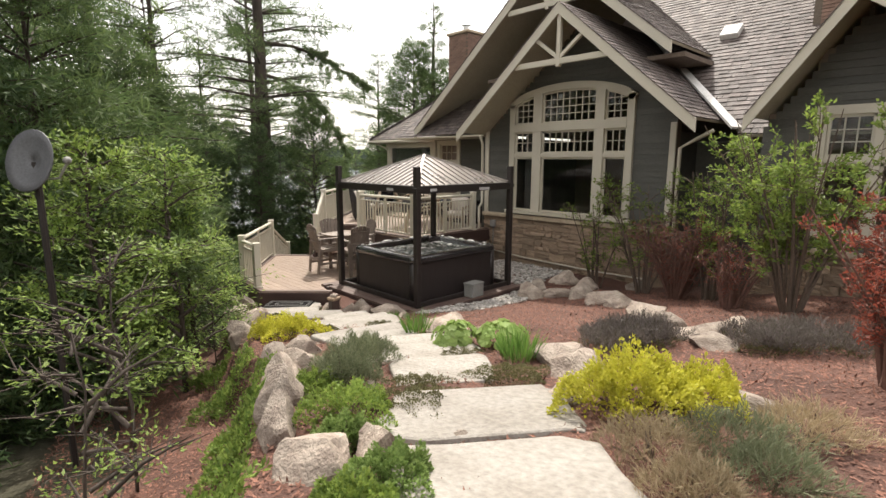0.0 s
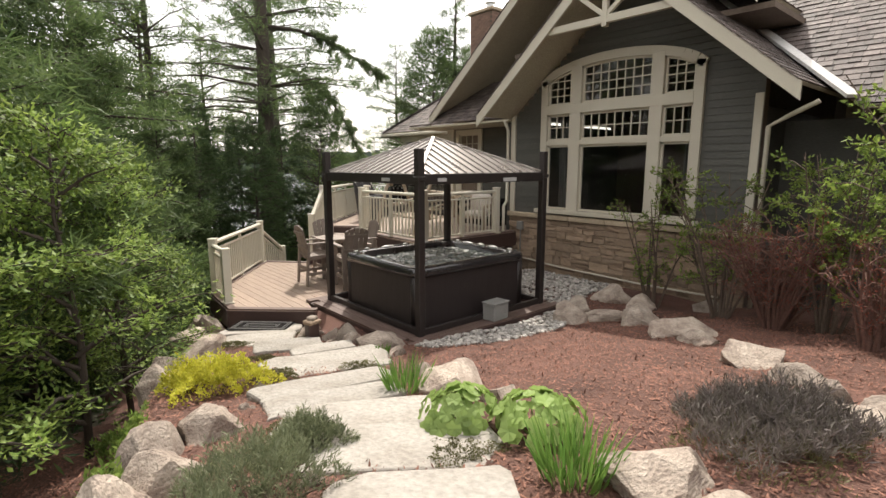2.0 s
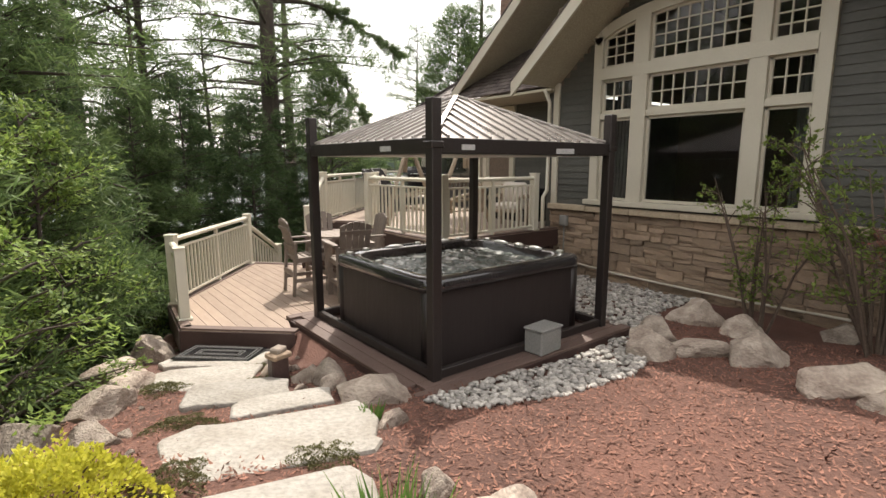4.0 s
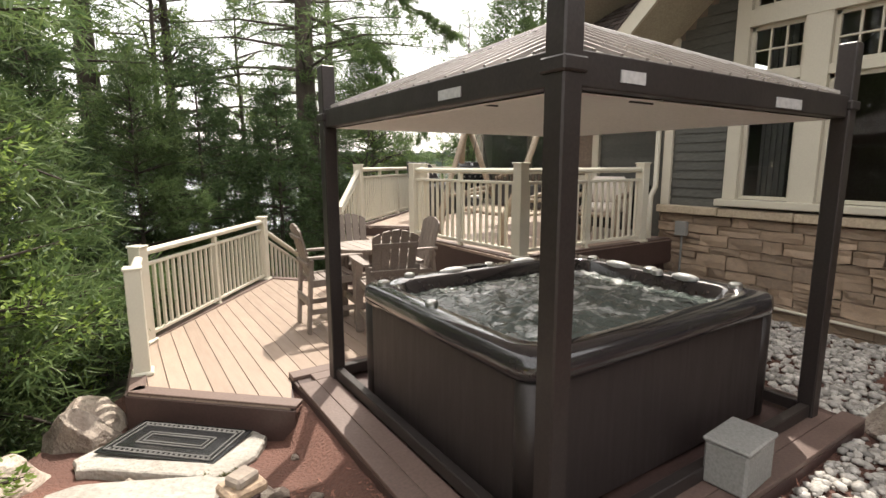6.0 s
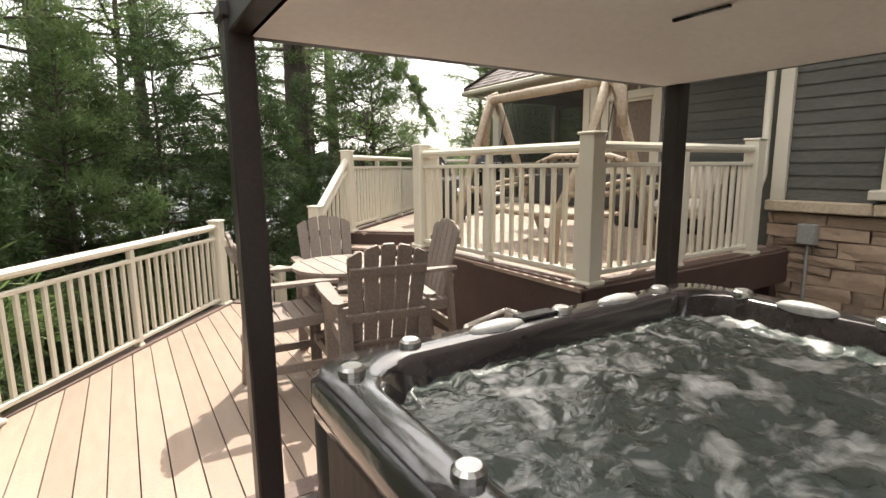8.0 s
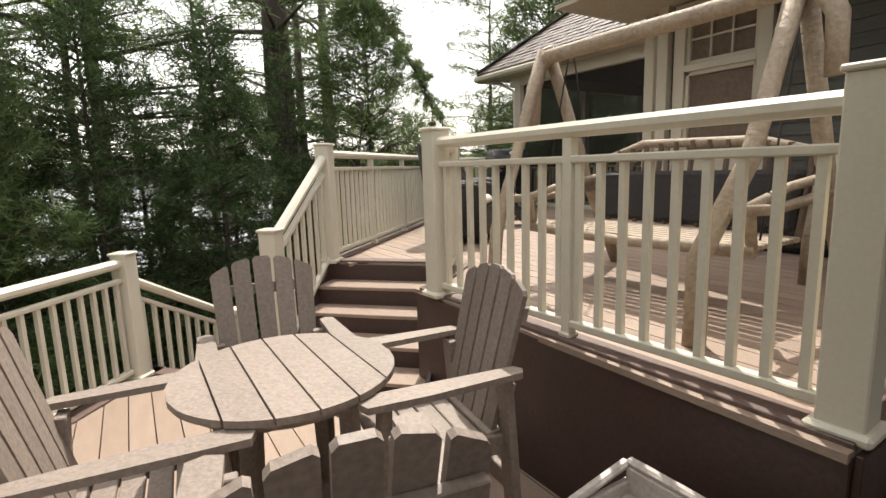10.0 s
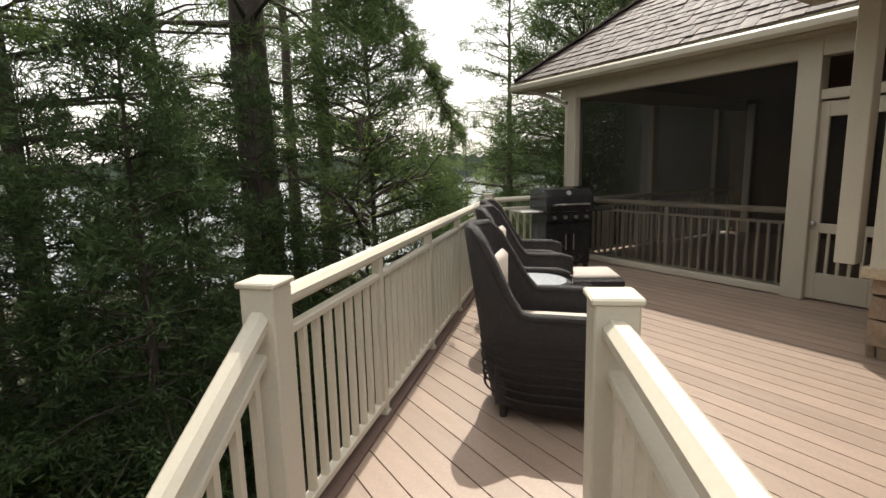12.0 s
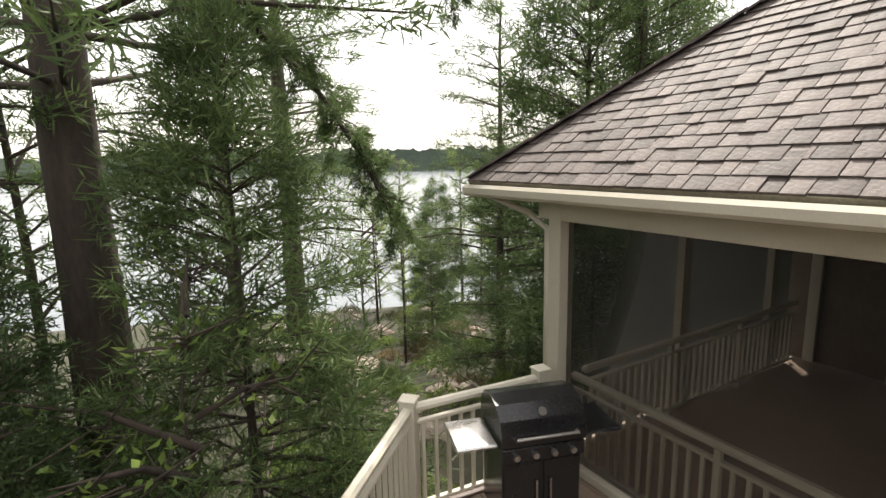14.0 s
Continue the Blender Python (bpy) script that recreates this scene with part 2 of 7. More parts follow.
# ---- building helpers ----
def box(bm, c, s, m=None, bevel=0.0):
    """A box of size s centred at c, moved by m; bevel rounds its edges."""
    r = bmesh.ops.create_cube(bm, size=1.0, matrix=Matrix.Translation(c) @ Matrix.Diagonal((*s, 1)))
    vs = r["verts"]
    if bevel:
        es = list({e for v in vs for e in v.link_edges})
        out = bmesh.ops.bevel(bm, geom=es, offset=bevel, segments=1, affect="EDGES", profile=0.7)
        vs = list({v for f in out["faces"] for v in f.verts} | {v for v in vs if v.is_valid})
    if m is not None:
        bmesh.ops.transform(bm, matrix=m, verts=vs)
    return vs


def beam(bm, a, b, w, h, bevel=0.0):
    """A straight bar from a to b, w wide and h high."""
    a, b = Vector(a), Vector(b)
    d = b - a
    q = d.to_track_quat("X", "Z").to_matrix().to_4x4()
    return box(bm, (0, 0, 0), (d.length, w, h), Matrix.Translation((a + b) / 2) @ q, bevel)


def tube(bm, pts, radii, sides=8, cap=True, wob=0.0):
    """A tapering round bar through pts."""
    pts = [Vector(p) for p in pts]
    rings = []
    last, turn = None, None
    for i, p in enumerate(pts):
        d = (pts[min(i + 1, len(pts) - 1)] - pts[max(i - 1, 0)]).normalized()
        turn = d.to_track_quat("Z", "Y") if last is None else last.rotation_difference(d) @ turn
        last = d
        q = turn.to_matrix()
        r = radii[i] if hasattr(radii, "__len__") else radii
        ring = []
        for k in range(sides):
            a = 2 * math.pi * k / sides
            rr = r * (1 + wob * (noise.noise(p * 3 + Vector((math.cos(a), math.sin(a), 0))) if wob else 0))
            ring.append(bm.verts.new(p + q @ Vector((math.cos(a) * rr, math.sin(a) * rr, 0))))
        rings.append(ring)
    for r0, r1 in zip(rings, rings[1:]):
        for k in range(sides):
            bm.faces.new((r0[k], r0[(k + 1) % sides], r1[(k + 1) % sides], r1[k]))
    if cap:
        bm.faces.new(rings[0][::-1])
        bm.faces.new(rings[-1])


def prism(bm, outline, z0, z1):
    """A slab with a flat outline [(x, y)] between two heights."""
    lo = [bm.verts.new((x, y, z0)) for x, y in outline]
    hi = [bm.verts.new((x, y, z1)) for x, y in outline]
    bm.faces.new(lo[::-1])
    bm.faces.new(hi)
    n = len(lo)
    for i in range(n):
        bm.faces.new((lo[i], lo[(i + 1) % n], hi[(i + 1) % n], hi[i]))


def mesh_of(name, bm, material, smooth=False):
    bmesh.ops.recalc_face_normals(bm, faces=bm.faces[:])
    me = bpy.data.meshes.new(name)
    bm.to_mesh(me)
    bm.free()
    me.materials.append(material)
    if smooth:
        me.polygons.foreach_set("use_smooth", [True] * len(me.polygons))
    return me


def part(name, bm, material, parent=None, label="", smooth=False, at=None):
    """One mesh object under a thing or a part."""
    ob = new(name, mesh_of(name, bm, material, smooth))
    ob.parent = parent
    if at is not None:
        ob.matrix_basis = at
    return tagged(ob, label)


def piece(name, me, parent, at):
    ob = new(name, me)
    ob.parent = parent
    ob.matrix_basis = at
    return ob


def thing(name, label, category, at=None, group=""):
    ob = new(name)
    ob.empty_display_size = 0.2
    if at is not None:
        ob.matrix_basis = at
    return tagged(ob, label, category, group)


def solid(name, bm, material, label, category="", group="", kind="", smooth=False, at=None):
    return tagged(part(name, bm, material, None, label, smooth, at), "", category, group, kind)


def raw(name, verts, faces, material, parent=None, label="", smooth=False):
    me = bpy.data.meshes.new(name)
    verts = np.asarray(verts, dtype=np.float32).reshape(-1, 3)
    faces = np.asarray(faces, dtype=np.int32)
    k = faces.shape[1]
    me.vertices.add(len(verts))
    me.vertices.foreach_set("co", verts.ravel())
    me.loops.add(faces.size)
    me.loops.foreach_set("vertex_index", faces.ravel())
    me.polygons.add(len(faces))
    me.polygons.foreach_set("loop_start", np.arange(0, faces.size, k, dtype=np.int32))
    me.polygons.foreach_set("loop_total", np.full(len(faces), k, dtype=np.int32))
    if smooth:
        me.polygons.foreach_set("use_smooth", np.ones(len(faces), dtype=bool))
    me.update()
    me.validate()
    me.materials.append(material)
    ob = new(name, me)
    ob.parent = parent
    return tagged(ob, label)


def unit(v):
    return v / np.maximum(1e-9, np.linalg.norm(v, axis=-1, keepdims=True))


def leaves(P, D, S, length, width, curl=0.15):
    """Kite-shaped leaves at P, pointing along D with their width along S: two faces, folded a little."""
    length = np.broadcast_to(length, (len(P),))[:, None]
    width = np.broadcast_to(width, (len(P),))[:, None]
    nrm = unit(np.cross(D, S))
    mid = P + D * length * 0.45
    V = np.stack([P, mid + S * width / 2 + nrm * length * curl * 0.5, P + D * length - nrm * length * curl, mid - S * width / 2 + nrm * length * curl * 0.5], axis=1)
    F = np.arange(len(P) * 4).reshape(-1, 4)
    return V.reshape(-1, 3), F


def rand_dirs(rng, n):
    return unit(rng.normal(size=(n, 3)))


def side_of(rng, D):
    return unit(np.cross(D, rand_dirs(rng, len(D))))


# ---- ground, lake, distance ----
WALL_LINE = [(-3.0, -1.2), (-0.4, 1.0), (0.5, 2.1), (1.1, 3.3), (1.7, 4.8), (2.05, 6.3), (2.75, 8.0), (3.15, 9.6), (3.6, 10.6), (4.6, 12.6), (5.9, 14.2)]


def left_of_path(x, y):
    """How far the place lies to the left of the boulder edge of the path (negative: on the path's side)."""
    best, sgn = 1e9, 1
    for (x0, y0), (x1, y1) in zip(WALL_LINE, WALL_LINE[1:]):
        dx, dy = x1 - x0, y1 - y0
        f = max(0, min(1, ((x - x0) * dx + (y - y0) * dy) / (dx * dx + dy * dy)))
        d = math.hypot(x - x0 - f * dx, y - y0 - f * dy)
        if d < best:
            best, sgn = d, 1 if dx * (y - y0) - dy * (x - x0) > 0 else -1
    return best * sgn


def ease(a, b, v):
    f = max(0.0, min(1.0, (v - a) / (b - a)))
    return f * f * (3 - 2 * f)


def garden(x, y):
    """The garden slope: falls gently along the path towards the decks."""
    z = 1.50 - 0.081 * x - 0.158 * y
    flat = -0.07
    if y > 4.0 and x > 5.0:
        z = max(z, flat)
    return max(z, -0.45)


def ground(x, y):
    z = garden(x, y)
    far = -0.62 - 0.10 * max(0.0, (0.35 * x + 0.94 * y) - 13.5)
    z = min(z, max(far, -7)) if 0.35 * x + 0.94 * y > 12.0 else z
    s = left_of_path(x, y) if -6 < x < 9 and -4 < y < 16 else (3.0 if x < 2 else -1.0)
    if s > 0:
        low = z - 0.75 * ease(0.0, 0.45, s) - 0.10 * min(s, 14)
        z = low
    z += 0.05 * noise.noise(Vector((x * 0.9, y * 0.9, 0))) + 0.02 * noise.noise(Vector((x * 4, y * 4, 3)))
    q = 0.35 * x + 0.94 * y
    sink = max(ease(41, 48, q), ease(12, 18, -x) * ease(2, 8, y))
    return max(z, -3.6) * (1 - sink) - 7.0 * sink


def axis(parts):
    out = []
    for a, b, s in parts:
        out += list(np.arange(a, b, s))
    return out


gx = axis([(-900, -100, 100), (-100, -20, 8), (-20, -3, 0.8), (-3, 11, 0.16), (11, 30, 0.8), (30, 100, 7), (100, 901, 100)])
gy = axis([(-900, -100, 100), (-100, -20, 8), (-20, -3, 0.8), (-3, 13, 0.16), (13, 52, 0.7), (52, 100, 5), (100, 901, 100)])
verts = [(x, y, ground(x, y)) for y in gy for x in gx]
nx = len(gx)
faces = [(j * nx + i, j * nx + i + 1, (j + 1) * nx + i + 1, (j + 1) * nx + i) for j in range(len(gy) - 1) for i in range(nx - 1)]
ground_ob = tagged(raw("ground", verts, faces, MULCH, None, "reddish cedar mulch and soil falling towards the lake", True), "", "ground", "", "structure")
ground_ob.data.materials.append(FOREST_FLOOR)
slot = []
for j in range(len(gy) - 1):
    for i in range(nx - 1):
        x, y = gx[i], gy[j]
        bed = -3 < x < 11 and -3 < y < 11.5 and (left_of_path(x, y) < 1.5 + 0.8 * noise.noise(Vector((x, y, 7))))
        slot.append(0 if bed else 1)
ground_ob.data.polygons.foreach_set("material_index", slot)

bm = bmesh.new()
prism(bm, [(-900, -900), (900, -900), (900, 900), (-900, 900)], -4.4, -4.3)
solid("water", bm, LAKE, "pale glittering lake water beyond the trees", "lake", kind="structure")


def far_shore():
    rng = np.random.default_rng(5)
    V, F = [], []
    n = 500
    for i in range(n):
        a = radians(-30 + 170 * i / (n - 1))
        d = 420 + 40 * math.sin(i * 0.02)
        h = 15 + 5 * noise.noise(Vector((i * 0.05, 0, 0))) + 3.0 * rng.random()
        x, y = 6 + d * math.cos(a), 6 + d * math.sin(a)
        V += [(x, y, -5), (x + 0.03 * (x - 6), y + 0.03 * (y - 6), h - 4.3)]
        if i:
            F.append((2 * i - 2, 2 * i, 2 * i + 1, 2 * i - 1))
    tagged(raw("backdrop", V, F, FARHILL, None, "low wooded hills on the far shore", False), "", "far shore", "", "structure")


far_shore()


# ---- decks and stairs ----
UP = 0.80                       # height of the upper deck over the lower one
STAIR_L, STAIR_T, GATE = (6.85, 12.74), (7.54, 13.44), (7.69, 11.72)
UP_CORNER, UP_HOUSE, RAIL_CORNER, RAIL_PORCH = (7.80, 9.48), (10.04, 9.50), (11.55, 17.40), (12.90, 17.27)
NEAR_POST, SECOND_POST, FAR_POST = (3.97, 10.26), (4.05, 11.2), (5.89, 13.62)


def inside(poly, x, y):
    c = False
    for (x0, y0), (x1, y1) in zip(poly, poly[1:] + poly[:1]):
        if (y0 > y) != (y1 > y) and x < (x1 - x0) * (y - y0) / (y1 - y0) + x0:
            c = not c
    return c


def plank_deck(name, label, poly, z, pitch, border):
    """Boards along y over a polygon, each cut to its outline, on a dark frame, with a border board round the open edges."""
    deck = thing(name, label, "deck", Matrix.Translation((0, 0, z)))
    deck["kind"] = "structure"
    xs = [p[0] for p in poly]
    x = min(xs)
    while x < max(xs):
        def cuts(xx):
            ys = []
            for (x0, y0), (x1, y1) in zip(poly, poly[1:] + poly[:1]):
                if (x0 > xx) != (x1 > xx):
                    ys.append(y0 + (y1 - y0) * (xx - x0) / (x1 - x0))
            return sorted(ys)
        a, b = cuts(x + 0.004), cuts(min(x + pitch - 0.004, max(xs) - 0.002))
        if len(a) != len(b):
            a = b = cuts(x + pitch / 2)
        if a:
            for k in range(0, len(a) - 1, 2):
                x1 = min(x + pitch - 0.005, max(xs))
                bm = bmesh.new()
                prism(bm, [(x + 0.003, a[k]), (x1, b[k]), (x1, b[k + 1]), (x + 0.003, a[k + 1])], -0.03, 0)
                part("plank", bm, DECKING, deck)
        x += pitch
    bm = bmesh.new()
    prism(bm, [(px, py) for px, py in poly], -0.06, -0.034)
    part("underframe", bm, FASCIA, deck)
    for a, b in border:
        d = (Vector(b) - Vector(a)).normalized()
        nrm = Vector((-d.y, d.x))
        bm = bmesh.new()
        beam(bm, (*(Vector(a) + nrm * 0.065), 0.004), (*(Vector(b) + nrm * 0.065), 0.004), 0.13, 0.03, 0.004)
        part("border_board", bm, BORDER, deck)
        bm = bmesh.new()
        drop = 0.32 if z < 0.5 or (z > 0.5 and a[1] == b[1] and a[1] < 9.5) else z + 0.75
        beam(bm, (*(Vector(a) - nrm * 0.012), -0.015 - drop / 2), (*(Vector(b) - nrm * 0.012), -0.015 - drop / 2), 0.025, drop, 0.003)
        part("fascia", bm, FASCIA, deck, "dark brown fascia board")
    return deck


LOW_POLY = [(3.84, 9.86), (4.94, 8.83), (5.08, 9.46), (7.78, 9.46), (7.78, 11.75), (7.0, 12.0), (7.0, 12.75), (6.0, 13.8), (3.95, 11.25)]
lower_deck = plank_deck("deck_lower", "weathered tan composite decking of the lower deck", LOW_POLY, 0.0, 0.152,
                        [((3.84, 9.86), (4.94, 8.83)), ((6.85, 12.85), (6.0, 13.8)), ((6.0, 13.8), (3.95, 11.25)), ((3.95, 11.25), (3.84, 9.86))])
s2 = math.sqrt(0.5)
TOP_R = (STAIR_T[0] + 1.22 * s2, STAIR_T[1] - 1.22 * s2)
UP_POLY = [(7.70, 9.42), (11.78, 9.42), (11.78, 13.0), (13.28, 13.0), (13.28, 17.35), (11.55, 17.5), (7.50, 13.50), TOP_R, (7.66, 11.95)]
upper_deck = plank_deck("deck_upper", "sunlit tan composite decking of the raised upper deck", UP_POLY, UP, 0.152,
                        [((7.70, 9.42), (10.9, 9.42)), ((13.0, 17.38), (11.55, 17.5)), ((11.55, 17.5), (7.50, 13.50)), ((7.50, 13.50), TOP_R), (TOP_R, (7.66, 11.95)), ((7.66, 11.95), (7.70, 9.42))])

for x in (7.80, 9.2, 10.6):
    bm = bmesh.new()
    box(bm, (x, 9.55, 0.12 - UP), (0.14, 0.14, 1.2), bevel=0.006)
    part("deck_support", bm, FASCIA, upper_deck)
stairs = thing("stairs", "five dark-risered composite steps up to the upper deck", "stairs", Matrix.Translation((0, 0, 0)))
stairs["kind"] = "structure"
for k in range(4):
    z = UP - UP / 5 * (k + 1)
    off = 0.28 * (k + 1)
    a = Vector(STAIR_T) - Vector((s2, s2)) * off
    b = a + Vector((s2, -s2)) * 1.22
    c = Vector((s2, s2))
    bm = bmesh.new()
    beam(bm, (*(a + c * 0.13), z - 0.015), (*(b + c * 0.13), z - 0.015), 0.30, 0.03, 0.004)
    part("tread", bm, DECKING, stairs)
    bm = bmesh.new()
    beam(bm, (*a, z - 0.095), (*b, z - 0.095), 0.02, 0.13)
    part("riser", bm, FASCIA, stairs)
bm = bmesh.new()
a = Vector(STAIR_T)
beam(bm, (*a, UP - 0.1), (*(a + Vector((s2, -s2)) * 1.22), UP - 0.1), 0.02, 0.13)
part("riser", bm, FASCIA, stairs)
for side in (0, 1.24):
    bm = bmesh.new()
    a = Vector(STAIR_T) + Vector((s2, -s2)) * (side - 0.01)
    b = a - Vector((s2, s2)) * 1.3
    beam(bm, (*a, UP - 0.2), (*b, -0.02), 0.03, 0.30)
    part("stringer", bm, FASCIA, stairs)

# steps down from the lower deck to the shore path
down = thing("stairs", "short flight of steps down from the lower deck", "stairs", Matrix.Translation((0, 0, 0)))
down["kind"] = "structure"
for k in range(5):
    a = Vector(FAR_POST) + Vector((s2, s2)) * (0.1 + 0.28 * k)
    b = a + Vector((s2, -s2)) * 1.2
    bm = bmesh.new()
    beam(bm, (*a, -0.16 * (k + 1)), (*b, -0.16 * (k + 1)), 0.29, 0.04, 0.004)
    part("tread", bm, DECKING, down)


# ---- railings ----
def post_at(parent, x, z0, h, w=0.132, name="post"):
    bm = bmesh.new()
    box(bm, (x, 0, z0 + h / 2), (w, w, h), bevel=0.006)
    p = part(name, bm, CREAM, parent)
    bm = bmesh.new()
    box(bm, (x, 0, z0 + h + 0.008), (w + 0.022, w + 0.022, 0.022), bevel=0.006)
    part("post_cap", bm, CREAM, p)
    bm = bmesh.new()
    box(bm, (x, 0, z0 + 0.02), (w + 0.05, w + 0.05, 0.04), bevel=0.012)
    part("post_skirt", bm, CREAM, p)
    return p


def railing(label, a, b, z0, z1=None, ends=(True, True), mids=0, top=1.04, post_h=1.085, material=None):
    """A cream guard rail from a to b: broad top rail, slim rail under it, balusters between that and the foot rail."""
    z1 = z0 if z1 is None else z1
    a, b = Vector(a), Vector(b)
    run = (b - a).length
    r = thing("railing", label, "railing", Matrix.Translation((*a, 0)) @ Matrix.Rotation(math.atan2(b.y - a.y, b.x - a.x), 4, "Z"), "cream deck railings")
    mat = material or CREAM

    def zz(x):
        return z0 + (z1 - z0) * x / run
    for on, x in zip(ends, (0, run)):
        if on:
            post_at(r, x, zz(x), post_h)
    for nm, h, w, t, bv in (("top_rail", top - 0.035, 0.085, 0.07, 0.022), ("sub_rail", top - 0.17, 0.05, 0.035, 0.006), ("bottom_rail", 0.085, 0.05, 0.04, 0.006)):
        bm = bmesh.new()
        beam(bm, (0, 0, zz(0) + h), (run, 0, zz(run) + h), w, t, bv)
        part(nm, bm, mat, r)
    marks = [run * (k + 1) / (mids + 1) for k in range(mids)]
    for x in marks:
        bm = bmesh.new()
        box(bm, (x, 0, zz(x) + (top - 0.07) / 2), (0.055, 0.055, top - 0.07), bevel=0.005)
        box(bm, (x, 0, zz(x) + 0.02), (0.075, 0.075, 0.04), bevel=0.008)
        part("mid_post", bm, mat, r)
    bm = bmesh.new()
    box(bm, (0, 0, (top - 0.255) / 2), (0.03, 0.03, top - 0.255))
    me = mesh_of("baluster", bm, mat)
    n = max(2, round(run / 0.118))
    for k in range(1, n):
        x = run * k / n
        if all(abs(x - q) > 0.05 for q in marks):
            piece("baluster", me, r, Matrix.Translation((x, 0, zz(x) + 0.09)))
    return r


railing("cream guard rail along the wooded side of the lower deck", SECOND_POST, FAR_POST, 0, mids=1, post_h=1.04, top=1.01)
railing("short cream rail return at the head of the stone path", NEAR_POST, SECOND_POST, 0, ends=(True, False), post_h=0.98, top=0.96)
down_end = Vector(FAR_POST) + Vector((s2, s2)) * 1.35
railing("sloping cream rail beside the steps down from the deck", FAR_POST, down_end, -0.02, -0.75, ends=(False, True), post_h=0.95, top=0.9)
railing("sloping cream rail beside the steps up to the upper deck", STAIR_L, STAIR_T, 0.14, UP + 0.0, ends=(True, True), post_h=1.08, top=1.03)
railing("long cream guard rail along the lake side of the upper deck", STAIR_T, RAIL_CORNER, UP, ends=(False, True), mids=4)
railing("cream guard rail closing the deck beside the screened porch", RAIL_CORNER, RAIL_PORCH, UP, ends=(False, True))
railing("cream guard rail overlooking the lower deck", GATE, UP_CORNER, UP, mids=1)
railing("cream guard rail on the upper deck beside the hot tub", UP_CORNER, UP_HOUSE, UP, ends=(False, True), mids=1)
railing("cream rail beside the head of the steps", GATE, (TOP_R[0] - 0.06, TOP_R[1] - 0.03), UP, ends=(False, True), mids=0)

# ---- tub platform, hot tub, gazebo ----
platform = thing("tub_platform", "low dark brown timber platform under the hot tub", "platform", Matrix.Translation((6.69, 7.87, 0.05)))
W, D = 3.26, 3.16
bm = bmesh.new()
box(bm, (0, 0, -0.2), (W - 0.06, D - 0.06, 0.34))
part("base", bm, FASCIA, platform)
for sx, sy, lx, ly in ((0, -1, W, 0.30), (0, 1, W, 0.30), (-1, 0, 0.30, D - 0.61), (1, 0, 0.30, D - 0.61)):
    for k in (0, 1):
        bm = bmesh.new()
        w2 = 0.146
        off = (0.075 + 0.15 * k)
        c = ((sx * (W / 2 - off)), (sy * (D / 2 - off)), -0.015)
        box(bm, c, (lx - (0.3 * k if sy else 0) if sy else w2, (w2 if sy else ly), 0.035), bevel=0.004)
        part("border_board", bm, BORDER, platform)
    bm = bmesh.new()
    box(bm, (sx * (W / 2 - 0.012), sy * (D / 2 - 0.012), -0.16), (W if sy else 0.024, 0.024 if sy else D - 0.05, 0.25), bevel=0.003)
    part("fascia", bm, FASCIA, platform)

tub = thing("hot_tub", "square dark hot tub full of bubbling water, lid off", "hot tub", Matrix.Translation((6.66, 7.74, 0.085)))
TW, TD, TH = 2.42, 2.04, 0.885


def rounded(w, d, r, n=5):
    out = []
    for cx, cy, a0 in ((w / 2 - r, d / 2 - r, 0), (-w / 2 + r, d / 2 - r, 90), (-w / 2 + r, -d / 2 + r, 180), (w / 2 - r, -d / 2 + r, 270)):
        for k in range(n + 1):
            a = radians(a0 + 90 * k / n)
            out.append((cx + r * math.cos(a), cy + r * math.sin(a)))
    return out


bm = bmesh.new()
prism(bm, rounded(TW - 0.08, TD - 0.08, 0.16), -0.03, 0.74)
part("cabinet", bm, TUB_SIDE, tub, "dark brown panelled tub cabinet")
for k in range(4):
    bm = bmesh.new()
    for sx, sy in ((1, 1), (-1, 1), (-1, -1), (1, -1))[k:k + 1]:
        tube(bm, [(sx * (TW / 2 - 0.13), sy * (TD / 2 - 0.13), -0.03), (sx * (TW / 2 - 0.13), sy * (TD / 2 - 0.13), 0.74)], 0.108, 16)
    part("corner_trim", bm, BROWN_METAL, tub, smooth=True)


def ring_stack(bm, loops):
    """Faces between outlines of equal count at given heights."""
    rings = [[bm.verts.new((x, y, z)) for x, y in o] for o, z in loops]
    for r0, r1 in zip(rings, rings[1:]):
        n = len(r0)
        for i in range(n):
            bm.faces.new((r0[i], r0[(i + 1) % n], r1[(i + 1) % n], r1[i]))
    return rings


bm = bmesh.new()
rings = ring_stack(bm, [(rounded(TW - 0.1, TD - 0.1, 0.16), 0.735), (rounded(TW, TD, 0.2), 0.75), (rounded(TW + 0.02, TD + 0.02, 0.21), 0.80), (rounded(TW, TD, 0.2), 0.86), (rounded(TW - 0.06, TD - 0.06, 0.19), 0.885),
                        (rounded(TW - 0.30, TD - 0.30, 0.22), 0.885), (rounded(TW - 0.38, TD - 0.38, 0.26), 0.86), (rounded(TW - 0.44, TD - 0.44, 0.3), 0.70), (rounded(TW - 0.7, TD - 0.7, 0.35), 0.35)])
bm.faces.new(rings[-1])
part("shell", bm, TUB_SHELL, tub, "glossy dark acrylic shell and rim", smooth=True)


